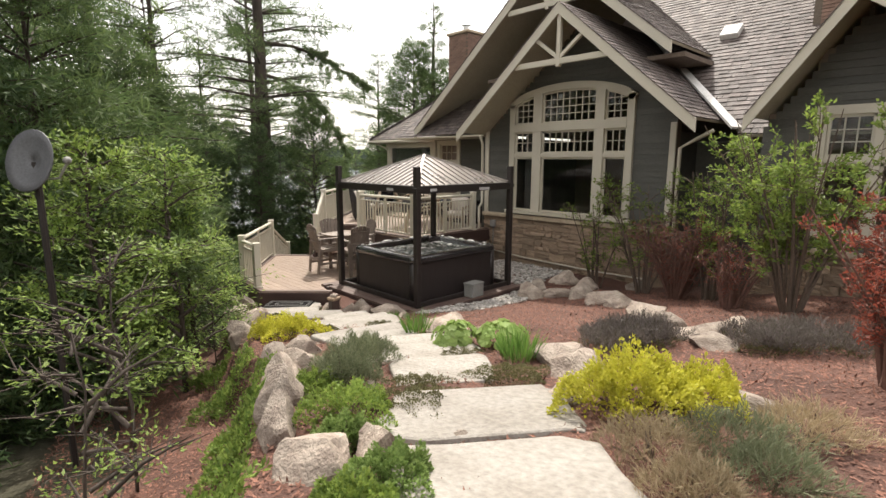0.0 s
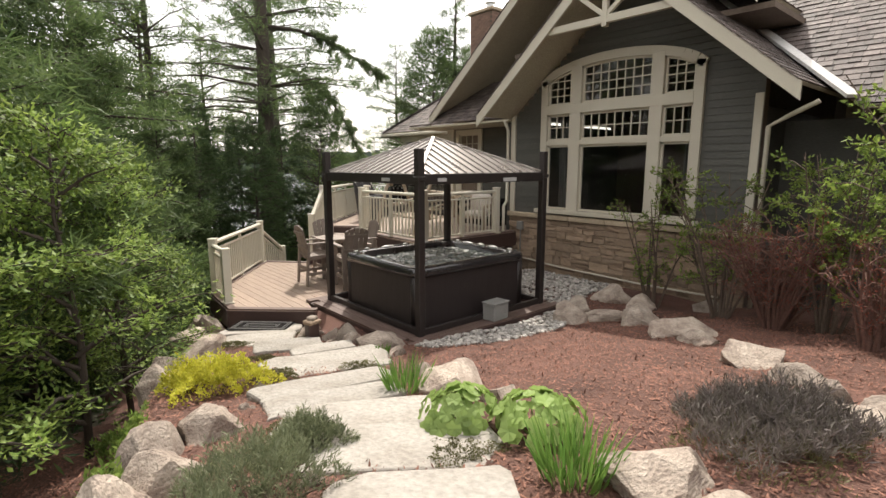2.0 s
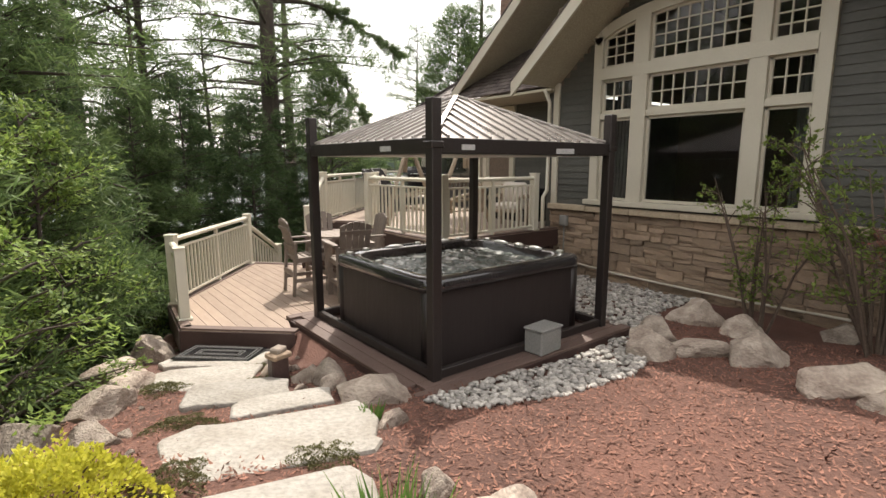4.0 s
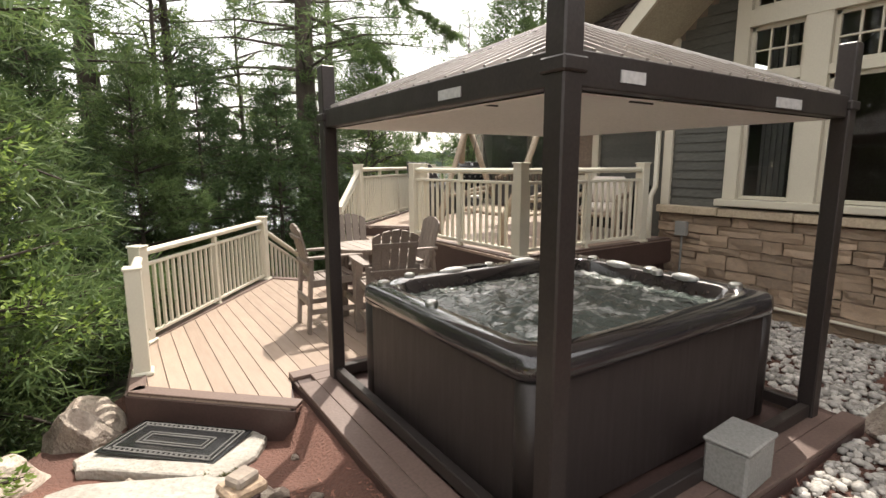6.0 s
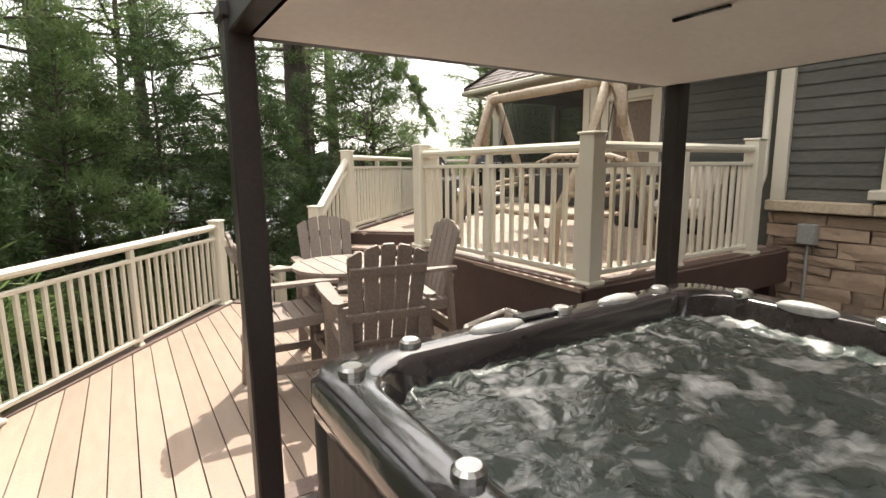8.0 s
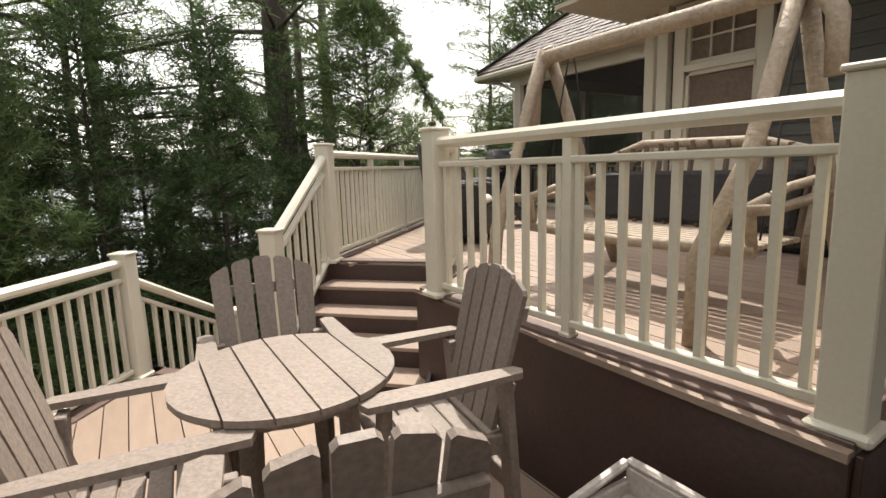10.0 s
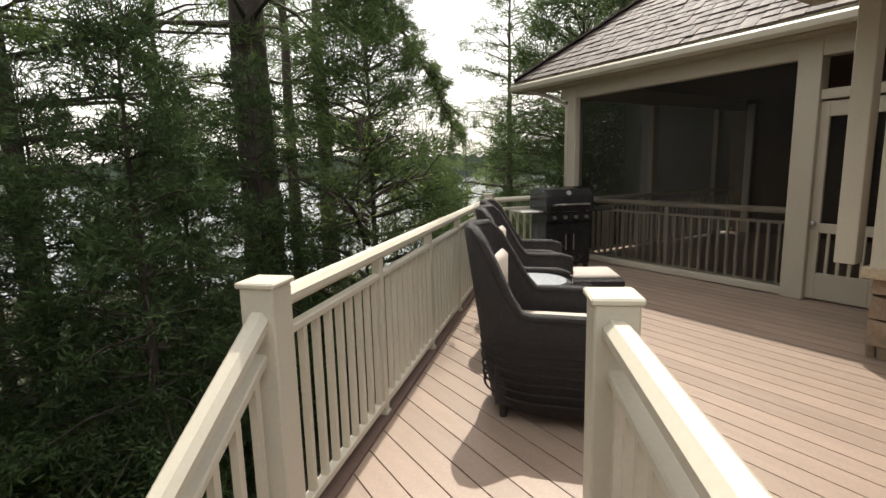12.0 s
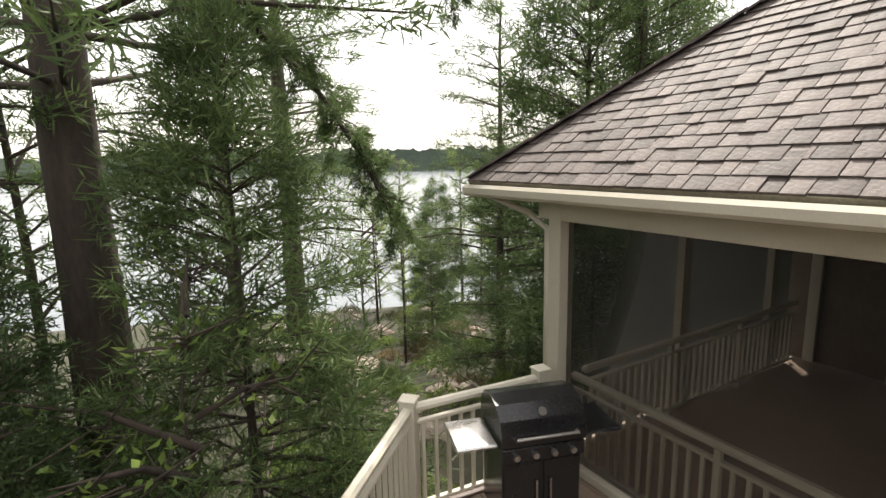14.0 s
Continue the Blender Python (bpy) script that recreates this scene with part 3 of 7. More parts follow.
def tub_water():
    n = 110
    V, F = [], []
    for j in range(n):
        for i in range(n):
            x, y = (i / (n - 1) - 0.5) * (TW - 0.40), (j / (n - 1) - 0.5) * (TD - 0.40)
            p = Vector((x * 5, y * 5, 0))
            z = 0.022 * noise.noise(p) + 0.018 * noise.noise(p * 2.7) + 0.012 * noise.noise(p * 6)
            V.append((x, y, 0.775 + z))
    for j in range(n - 1):
        for i in range(n - 1):
            F.append((j * n + i, j * n + i + 1, (j + 1) * n + i + 1, (j + 1) * n + i))
    raw("water_surface", V, F, TUBWATER, tub, "foaming jets on dark water", True)


tub_water()


def blob(bm, c, s, m=None, sub=2):
    r = bmesh.ops.create_icosphere(bm, subdivisions=sub, radius=1, matrix=(m or Matrix()) @ Matrix.Translation(c) @ Matrix.Diagonal((*s, 1)))
    return r["verts"]


for x, y, sx, sy in ((-0.35, 0.92, 0.15, 0.055), (1.06, 0.30, 0.055, 0.14), (1.06, -0.35, 0.055, 0.12), (0.45, 0.92, 0.15, 0.055)):
    bm = bmesh.new()
    blob(bm, (x, y, 0.885), (sx, sy, 0.035))
    part("pillow", bm, PILLOW, tub, smooth=True)
for x, y, r in ((1.08, -0.02, 0.06), (1.03, -0.12, 0.045), (0.80, 0.92, 0.05), (-0.78, 0.93, 0.045), (-1.08, 0.80, 0.05), (1.09, 0.62, 0.055), (-1.08, 0.1, 0.045), (0.05, 0.93, 0.05), (1.08, -0.74, 0.05)):
    bm = bmesh.new()
    tube(bm, [(x, y, 0.87), (x, y, 0.905), (x, y, 0.915)], [r, r * 0.95, r * 0.7], 14)
    part("control_knob", bm, STEEL, tub, "chrome-ringed jet control", smooth=False)
bm = bmesh.new()
box(bm, (-0.1, 0.95, 0.893), (0.22, 0.08, 0.02), bevel=0.006)
part("control_panel", bm, BLACK, tub)

gaz = thing("gazebo", "dark bronze metal gazebo standing over the hot tub", "gazebo", Matrix.Translation((6.72, 7.845, 0.045)))
GX, GY, GT = 1.32, 1.285, 2.61
for sx in (-1, 1):
    for sy in (-1, 1):
        bm = bmesh.new()
        py = sy * GY - (0.10 if sx > 0 and sy > 0 else 0)
        px = sx * GX + (0.03 if sx > 0 and sy > 0 else 0)
        box(bm, (px, py, GT / 2), (0.108, 0.108, GT), bevel=0.008)
        box(bm, (px, py, 2.21), (0.138, 0.138, 0.06), bevel=0.008)
        p = part("post", bm, BROWN_METAL, gaz)
for sx, sy in ((0, -1), (0, 1), (-1, 0), (1, 0)):
    bm = bmesh.new()
    if sy:
        beam(bm, (-GX, sy * GY, 2.20), (GX, sy * GY, 2.20), 0.08, 0.14, 0.006)
    else:
        beam(bm, (sx * GX, -GY, 2.20), (sx * GX, GY, 2.20), 0.08, 0.14, 0.006)
    part("eave_beam", bm, BROWN_METAL, gaz)
    bm = bmesh.new()
    if sy:
        beam(bm, (-GX, sy * GY, 0.055), (GX, sy * GY, 0.055), 0.07, 0.09, 0.006)
    else:
        beam(bm, (sx * GX, -GY, 0.055), (sx * GX, GY, 0.055), 0.07, 0.09, 0.006)
    part("foot_beam", bm, BROWN_METAL, gaz)
apex = Vector((0, 0, 2.84))
cs = [Vector((sx * (GX - 0.02), sy * (GY - 0.02), 2.275)) for sx, sy in ((-1, -1), (1, -1), (1, 1), (-1, 1))]
for k in range(4):
    a, b = cs[k], cs[(k + 1) % 4]
    bm = bmesh.new()
    tri = [bm.verts.new(v) for v in (a, b, apex)] + [bm.verts.new(v - Vector((0, 0, 0.02))) for v in (a, b, apex)]
    bm.faces.new(tri[:3])
    bm.faces.new(tri[3:][::-1])
    for i in range(3):
        bm.faces.new((tri[i], tri[3 + i], tri[3 + (i + 1) % 3], tri[(i + 1) % 3]))
    panel = part("roof_panel", bm, ROOF_METAL, gaz, "ribbed bronze metal roof panel")
    n = 15
    for i in range(1, n):
        f = i / n
        lo = a.lerp(b, f)
        g = 1 - abs(2 * f - 1)
        mid = (a + b) / 2
        hi = lo + (apex - mid) * g
        if (hi - lo).length > 0.08:
            bm = bmesh.new()
            beam(bm, lo + Vector((0, 0, 0.012)), hi + Vector((0, 0, 0.012)), 0.022, 0.02)
            part("rib", bm, ROOF_METAL, panel)
    bm = bmesh.new()
    beam(bm, a + Vector((0, 0, 0.015)), apex + Vector((0, 0, 0.015)), 0.06, 0.025, 0.004)
    part("hip_cap", bm, ROOF_METAL, gaz)


def lining():
    n = 25
    V, F = [], []
    for j in range(n):
        for i in range(n):
            u, v = i / (n - 1) * 2 - 1, j / (n - 1) * 2 - 1
            e = max(abs(u), abs(v))
            V.append((u * (GX - 0.045), v * (GY - 0.045), 2.125 + 0.16 * (1 - ease(0.45, 1.0, e))))
    for j in range(n - 1):
        for i in range(n - 1):
            F.append((j * n + i, (j + 1) * n + i, (j + 1) * n + i + 1, j * n + i + 1))
    raw("lining", V, F, CANVAS, gaz, "pale moulded ceiling lining", True)


lining()
for x, y, r in ((-0.45, 0.35, 0), (0.45, -0.35, 0), (0.45, 0.5, 90)):
    bm = bmesh.new()
    box(bm, (x, y, 2.272), (0.26, 0.018, 0.012) if not r else (0.018, 0.26, 0.012))
    part("lining_slot", bm, BLACK, gaz)
for c, s in (((-GX - 0.043, -0.55, 2.185), (0.006, 0.20, 0.05)), ((-0.95, -GY - 0.043, 2.19), (0.16, 0.006, 0.05)), ((0.45, -GY - 0.043, 2.17), (0.30, 0.006, 0.055))):
    bm = bmesh.new()
    box(bm, c, s)
    part("sticker", bm, PILLOW, gaz, "pale printed label sticker")


# ---- house ----
def shingle_mesh(course, width, length):
    bm = bmesh.new()
    box(bm, (0, length / 2, 0.006), (width - 0.006, length, 0.014))
    return mesh_of("shingle", bm, SHINGLE)


def shingle_field(o, u, v, lo, hi, courses, expo, rng, skip=None, wmin=0.10, wmax=0.24):
    """Overlapping shingles on a slope: o at the eave, u along it, v up the slope. lo(k), hi(k): a course's ends along u. Returns verts, faces."""
    u, v = Vector(u).normalized(), Vector(v).normalized()
    nn = u.cross(v)
    if nn.z < 0:
        nn = -nn
    o, V, F = Vector(o), [], []
    for k in range(courses):
        a, b = lo(k), hi(k)
        x = a
        while x < b - 0.03:
            w = min(rng.uniform(wmin, wmax), b - x)
            if not (skip and skip(k, x)):
                t = 0.016 + rng.uniform(-0.004, 0.008)
                base = o + u * (x + 0.003) + v * (k * expo + rng.uniform(-0.008, 0.008))
                e = u * (w - 0.007)
                up = v * (expo * 1.25)
                p = [base + nn * t, base + e + nn * t, base + e + up, base + up, base - nn * 0.01, base + e - nn * 0.01]
                i = len(V)
                V += [tuple(q) for q in p]
                F += [(i, i + 1, i + 2, i + 3), (i + 4, i + 5, i + 1, i), (i + 4, i, i + 3, i + 3), (i + 5, i + 2, i + 1, i + 1)]
            x += w
    return V, F


def slab(name, corners, thick, mat, parent=None, label=""):
    """A flat plate with the given top corners and a thickness below."""
    bm = bmesh.new()
    c = [Vector(p) for p in corners]
    n = (c[1] - c[0]).cross(c[2] - c[0]).normalized()
    if n.z < 0:
        n = -n
    top = [bm.verts.new(p) for p in c]
    bot = [bm.verts.new(p - n * thick) for p in c]
    bm.faces.new(top)
    bm.faces.new(bot[::-1])
    for i in range(len(c)):
        bm.faces.new((top[i], bot[i], bot[(i + 1) % len(c)], top[(i + 1) % len(c)]))
    return part(name, bm, mat, parent, label)


rng_s = random.Random(3)
PITCH = 0.82
roof = thing("roof", "weathered grey-brown cedar shingle roofs of the house", "roof")
roof["kind"] = "structure"


def shingles(name, V, F, parent=None):
    """Joined shingles; three-cornered sides are stored as such."""
    me = bpy.data.meshes.new(name)
    me.from_pydata(V, [], [f if len(set(f)) == 4 else tuple(dict.fromkeys(f)) for f in F])
    me.materials.append(SHINGLES)
    ob = new(name, me)
    ob.parent = parent or roof
    return tagged(ob, "overlapping cedar shingles", "", "", "stuff")


def gable(front, ridge_y, ridge_z, half_l, half_r, back, expo=0.15, trim_w=0.20, beam_z=None, pitch_l=PITCH, pitch_r=PITCH):
    """A gable roof whose front faces -x: two shingled slopes, soffit, barge boards and a small king-post truss."""
    for sgn, half, pt in ((1, half_l, pitch_l), (-1, half_r, pitch_r)):
        ey, ez = ridge_y + sgn * half, ridge_z - pt * half
        slab("roof_deck", [(front + 0.03, ey, ez), (front + 0.03, ridge_y, ridge_z), (back, ridge_y, ridge_z), (back, ey, ez)], 0.05, SOFFIT, roof, "tan boarded soffit")
        ln = math.hypot(half, pt * half)
        V, F = shingle_field((front - 0.02, ey, ez + 0.012), (1, 0, 0), (0, -sgn * half, pt * half), lambda k: 0, lambda k: back - front, int(ln / expo), expo, rng_s)
        shingles("shingle_field", V, F)
        bm = bmesh.new()
        tip = Vector((front, ey + sgn * 0.03, ez - PITCH * 0.03))
        top = Vector((front, ridge_y, ridge_z))
        dn = Vector((0, 0, -trim_w))
        a = [tip, top, top + dn * 1.25, tip + dn * 1.25]
        vs = [bm.verts.new(p) for p in a] + [bm.verts.new(p + Vector((0.045, 0, 0))) for p in a]
        bm.faces.new(vs[:4])
        bm.faces.new(vs[4:][::-1])
        for i in range(4):
            bm.faces.new((vs[i], vs[4 + i], vs[4 + (i + 1) % 4], vs[(i + 1) % 4]))
        part("barge_board", bm, TRIM, roof, "cream painted barge board")
    if beam_z:
        h = (ridge_z - 0.25 - beam_z) / PITCH
        bm = bmesh.new()
        beam(bm, (front + 0.10, ridge_y - h, beam_z), (front + 0.10, ridge_y + h, beam_z), 0.09, 0.13, 0.006)
        part("truss_beam", bm, TRIM, roof)
        bm = bmesh.new()
        beam(bm, (front + 0.10, ridge_y, beam_z - 0.12), (front + 0.10, ridge_y, ridge_z - 0.2), 0.10, 0.10, 0.006)
        part("king_post", bm, TRIM, roof)
        for sgn in (-1, 1):
            bm = bmesh.new()
            beam(bm, (front + 0.10, ridge_y, beam_z + 0.06), (front + 0.10, ridge_y + sgn * h * 0.5, beam_z + 0.06 + PITCH * h * 0.47), 0.07, 0.08, 0.006)
            part("strut", bm, TRIM, roof)


# gables over the arched window, behind it, and over the casements
gable(9.53, 6.53, 6.25, 3.13, 3.10, 16.0, beam_z=5.00, pitch_l=0.86, pitch_r=0.86)
gable(10.62, 7.66, 7.92, 5.05, 3.2, 16.0, beam_z=6.65)
gable(9.03, 1.10, 5.34, 1.33, 3.0, 13.5, pitch_l=1.36, pitch_r=0.72)

# main slope that rises from the garden eaves to the ridge
V, F = shingle_field((10.6, -6.0, 3.30), (0, 1, 0), (1, 0, PITCH), lambda k: 0, lambda k: 9.0 + k * 0.16 / math.hypot(1, PITCH), 52, 0.16, rng_s)
shingles("shingle_field", V, F)
slab("roof_deck", [(10.6, -6, 3.28), (10.6, 2.9, 3.28), (17.2, 9.5, 3.28 + 6.6 * PITCH), (17.2, -6, 3.28 + 6.6 * PITCH)], 0.06, SOFFIT, roof)
slab("roof_deck", [(17.2, 11.5, 3.28 + 6.6 * PITCH), (17.2, -6, 3.28 + 6.6 * PITCH), (24, -6, 3.1), (24, 11.5, 3.1)], 0.06, SHINGLES, roof)
bm = bmesh.new()
# valley between the tall gable's slope and the main slope
beam(bm, (10.60, 3.02, 3.42), (14.2, 6.62, 3.42 + 3.60 * PITCH), 0.19, 0.05)
part("valley_flashing", bm, FLASHING, roof, "pale metal valley flashing")
bm = bmesh.new()
box(bm, (0, 0, 0), (0.45, 0.42, 0.16), bevel=0.02)
part("roof_vent", bm, FLASHING, roof, "pale box roof vent", at=pose(13.7, 4.28, 5.92, 0, -39, 0))


def chimney(x, y, z0, z1, w, d, label):
    c = thing("chimney", label, "chimney", Matrix.Translation((x, y, z0)))
    bm = bmesh.new()
    box(bm, (0, 0, (z1 - z0) / 2), (w - 0.02, d - 0.02, z1 - z0))
    part("core", bm, MORTAR, c)
    bm = bmesh.new()
    box(bm, (0, 0, 0), (0.02, 0.205, 0.062))
    mx = mesh_of("brick", bm, BRICK)
    bm = bmesh.new()
    box(bm, (0, 0, 0), (0.205, 0.02, 0.062))
    my = mesh_of("brick", bm, BRICK)
    for k in range(int((z1 - z0) / 0.075)):
        z = 0.04 + 0.075 * k
        for i in range(int(d / 0.215)):
            piece("brick", mx, c, Matrix.Translation((-w / 2, -d / 2 + 0.11 + 0.215 * i + (0.1 if k % 2 else 0) * (i < int(d / 0.215) - 1), z)))
        for i in range(int(w / 0.215)):
            piece("brick", my, c, Matrix.Translation((-w / 2 + 0.11 + 0.215 * i, -d / 2, z)))
    bm = bmesh.new()
    box(bm, (0, 0, z1 - z0 + 0.05), (w + 0.14, d + 0.14, 0.1), bevel=0.015)
    part("crown", bm, SILLSTONE, c)
    bm = bmesh.new()
    tube(bm, [(0, 0, z1 - z0 + 0.1), (0, 0, z1 - z0 + 0.38)], 0.12, 12)
    tube(bm, [(0, 0, z1 - z0 + 0.42), (0, 0, z1 - z0 + 0.5)], [0.2, 0.02], 12)
    part("flue_cap", bm, STEEL, c)


chimney(15.4, 15.0, 4.5, 7.85, 0.95, 1.1, "reddish brick chimney with a metal flue cap")
chimney(13.9, 2.2, 5.0, 7.6, 0.7, 0.8, "brick chimney rising from the main roof slope")


def siding(parent, x, z0, z1, span, holes=(), expo=0.125):
    """Lapped boards on a wall facing -x. span(z): ends along y. holes: (y0, y1, z0, ztop(y))."""
    z = z0
    while z < z1:
        a, b = span(z + expo)
        segs = [(a, b)]
        for h in holes:
            h0, h1 = h(z + expo * 0.5) or (None, None)
            if h0 is None:
                continue
            segs = [s for p, q in segs for s in ((p, min(q, h0)), (max(p, h1), q)) if s[1] - s[0] > 0.03]
        for p, q in segs:
            if q - p < 0.05:
                continue
            bm = bmesh.new()
            vs = [bm.verts.new(c) for c in ((x - 0.022, p, z), (x - 0.022, q, z), (x - 0.004, q, z + expo + 0.01), (x - 0.004, p, z + expo + 0.01), (x, p, z), (x, q, z))]
            bm.faces.new(vs[:4])
            bm.faces.new((vs[4], vs[5], vs[1], vs[0]))
            part("clapboard", bm, SIDING, parent)
        z += expo


def stone_wall(parent, x, y0, y1, z0, z1, seed):
    """Rough coursed ledge stone on a wall facing -x."""
    rg = random.Random(seed)
    z = z0
    kinds = []
    for k in range(10):
        bm = bmesh.new()
        vs = box(bm, (0, 0, 0), (1, 1, 1))
        bmesh.ops.subdivide_edges(bm, edges=bm.edges[:], cuts=1, use_grid_fill=True)
        for v in bm.verts:
            v.co += Vector((rg.uniform(-0.25, 0.12) * (1 if v.co.x < 0 else 0), rg.uniform(-0.02, 0.02), rg.uniform(-0.07, 0.07)))
            if abs(v.co.y) > 0.4 and v.co.x < 0:
                v.co.x += 0.25
        kinds.append(mesh_of("stone", bm, STONE))
    while z < z1 - 0.03:
        h = min(rg.choice((0.10, 0.13, 0.16, 0.19)), z1 - z)
        y = y0
        while y < y1 - 0.05:
            w = min(rg.uniform(0.2, 0.55), y1 - y)
            if h > 0.15 and rg.random() < 0.35:
                piece("stone", rg.choice(kinds), parent, Matrix.Translation((x, y + w / 2, z + h * 0.25)) @ Matrix.Diagonal((0.09, w - 0.012, h * 0.5 - 0.01, 1)))
                piece("stone", rg.choice(kinds), parent, Matrix.Translation((x - 0.005, y + w / 2, z + h * 0.75)) @ Matrix.Diagonal((0.09, w - 0.012, h * 0.5 - 0.01, 1)))
            else:
                piece("stone", rg.choice(kinds), parent, Matrix.Translation((x - rg.uniform(0, 0.012), y + w / 2, z + h / 2)) @ Matrix.Diagonal((0.09, w - 0.012, h - 0.012, 1)))
            y += w
        z += h


def frame_bar(bm, x, y0, y1, z0, z1, t=0.05):
    box(bm, (x, (y0 + y1) / 2, (z0 + z1) / 2), (t, y1 - y0, z1 - z0), bevel=0.004)


def sash(win, x, y0, y1, z0, z1, nx, nz, ztop=None, curtain=False):
    """One pane of glass in a sash with glazing bars. ztop(y): an arched head."""
    top = ztop or (lambda y: z1)
    bm = bmesh.new()
    n = 12
    vs = [bm.verts.new((x + 0.02, y0 + (y1 - y0) * i / n, top(y0 + (y1 - y0) * i / n))) for i in range(n + 1)]
    vs += [bm.verts.new((x + 0.02, y1, z0)), bm.verts.new((x + 0.02, y0, z0))]
    bm.faces.new(vs)
    p = part("pane", bm, GLASS, win)
    p.visible_shadow = False
    f = 0.045
    bm = bmesh.new()
    frame_bar(bm, x, y0, y0 + f, z0, top(y0))
    frame_bar(bm, x, y1 - f, y1, z0, top(y1))
    frame_bar(bm, x, y0 + f, y1 - f, z0, z0 + f)
    for i in range(n):
        ya, yb = y0 + (y1 - y0) * i / n, y0 + (y1 - y0) * (i + 1) / n
        beam(bm, (x, ya, top(ya) - f / 2), (x, yb, top(yb) - f / 2), 0.05, f)
    s = part("sash", bm, TRIM, win)
    for k in range(1, nx):
        y = y0 + f + (y1 - y0 - 2 * f) * k / nx
        bm = bmesh.new()
        frame_bar(bm, x, y - 0.011, y + 0.011, z0 + f, top(y) - f * 0.5, 0.035)
        part("glazing_bar", bm, TRIM, s)
    zm = max(top(y0), top((y0 + y1) / 2), top(y1))
    for k in range(1, nz):
        z = z0 + f + (zm - z0 - 2 * f) * k / nz
        ys = [y0 + (y1 - y0) * i / 60 for i in range(61)]
        ys = [y for y in ys if top(y) > z + 0.02]
        if len(ys) > 2:
            bm = bmesh.new()
            frame_bar(bm, x + 0.001, ys[0] + 0.01, ys[-1] - 0.01, z - 0.011, z + 0.011, 0.035)
            part("glazing_bar", bm, TRIM, s)


# the gabled wall with the arched window
WX = 10.725
wall = thing("wall_gable", "charcoal lapped siding over tan ledge stone, cream trim", "wall")
wall["kind"] = "structure"
WY0, WY1, WZ0, WZS = 5.16, 8.69, 1.38, 4.22


def arch(y):
    f = (y - (WY0 + WY1) / 2) / ((WY1 - WY0) / 2)
    return WZS + 0.58 * math.sqrt(max(0.0, 1 - 0.92 * f * f)) - 0.16


def hole(z):
    if z < WZ0 or z > arch((WY0 + WY1) / 2):
        return None
    ys = [WY0 + (WY1 - WY0) * i / 200 for i in range(201)]
    ys = [y for y in ys if arch(y) >= z]
    return (ys[0], ys[-1]) if ys else None


siding(wall, WX, 1.30, 6.1, lambda z: (max(4.2, 6.53 - (6.17 - z) / 0.86), min(9.6, 6.53 + (6.17 - z) / 0.86)), [hole])
bm = bmesh.new()
for a, b, c, d in ((4.2, WY0, -0.9, 4.0), (WY1, 9.6, -0.9, 4.0), (WY0, WY1, -0.9, WZ0)):
    box(bm, (WX + 0.1, (a + b) / 2, (c + d) / 2), (0.2, b - a, d - c))
n = 24
for i in range(n):
    ya, yb = 4.2 + 5.4 * i / n, 4.2 + 5.4 * (i + 1) / n
    ym = (ya + yb) / 2
    lo = arch(ym) if WY0 < ym < WY1 else 4.0
    hi = 6.14 - 0.86 * abs(ym - 6.53)
    if hi > lo:
        box(bm, (WX + 0.1, ym, (lo + hi) / 2), (0.2, yb - ya, hi - lo))
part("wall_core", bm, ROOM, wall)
bm = bmesh.new()
box(bm, (13.37, 9.7, 1.2), (5.25, 0.2, 4.5))
part("side_wall", bm, SIDING, wall)
bm = bmesh.new()
box(bm, (12.4, 4.3, 1.2), (3.2, 0.2, 4.4))
part("side_wall", bm, SIDING, wall)
stone_wall(wall, WX - 0.03, 4.2, 9.62, -0.42, 1.18, 4)
for k in range(6):
    bm = bmesh.new()
    box(bm, (WX - 0.06, 4.2 + 5.44 * (k + 0.5) / 6, 1.245), (0.16, 5.44 / 6 - 0.006, 0.11), bevel=0.012)
    part("ledge", bm, SILLSTONE, wall, "tan stone ledge")
for y in (4.26, 9.56):
    bm = bmesh.new()
    box(bm, (WX - 0.03, y, 2.45), (0.06, 0.13, 2.3), bevel=0.004)
    part("corner_board", bm, TRIM, wall)

win = thing("window_1", "tall arched cream window with small upper panes", "window")
win["kind"] = "structure"
bm = bmesh.new()
tw = 0.15
frame_bar(bm, WX - 0.03, WY0 - 0.02, WY0 + tw, WZ0, arch(WY0) + 0.05, 0.12)
frame_bar(bm, WX - 0.03, WY1 - tw, WY1 + 0.02, WZ0, arch(WY1) + 0.05, 0.12)
for i in range(28):
    ya, yb = WY0 + (WY1 - WY0) * i / 28, WY0 + (WY1 - WY0) * (i + 1) / 28
    beam(bm, (WX - 0.03, ya, arch(ya) - 0.03), (WX - 0.03, yb, arch(yb) - 0.03), 0.12, 0.17)
frame_bar(bm, WX - 0.035, 7.66, 7.93, WZ0, arch(7.8) - 0.05, 0.12)
frame_bar(bm, WX - 0.035, 5.88, 6.12, WZ0, arch(6.0) - 0.05, 0.12)
frame_bar(bm, WX - 0.048, WY0 + tw, WY1 - tw, 3.53, 3.73, 0.11)
frame_bar(bm, WX - 0.03, WY0 + tw, WY1 - tw, 2.86, 2.966, 0.10)
part("casing", bm, TRIM, win)
bm = bmesh.new()
box(bm, (WX - 0.07, (WY0 + WY1) / 2, WZ0 + 0.0), (0.22, WY1 - WY0 + 0.16, 0.09), bevel=0.01)
part("sill", bm, TRIM, win)
cols = ((WY0 + tw, 5.88, 3), (6.12, 7.66, 8), (7.93, WY1 - tw, 3))
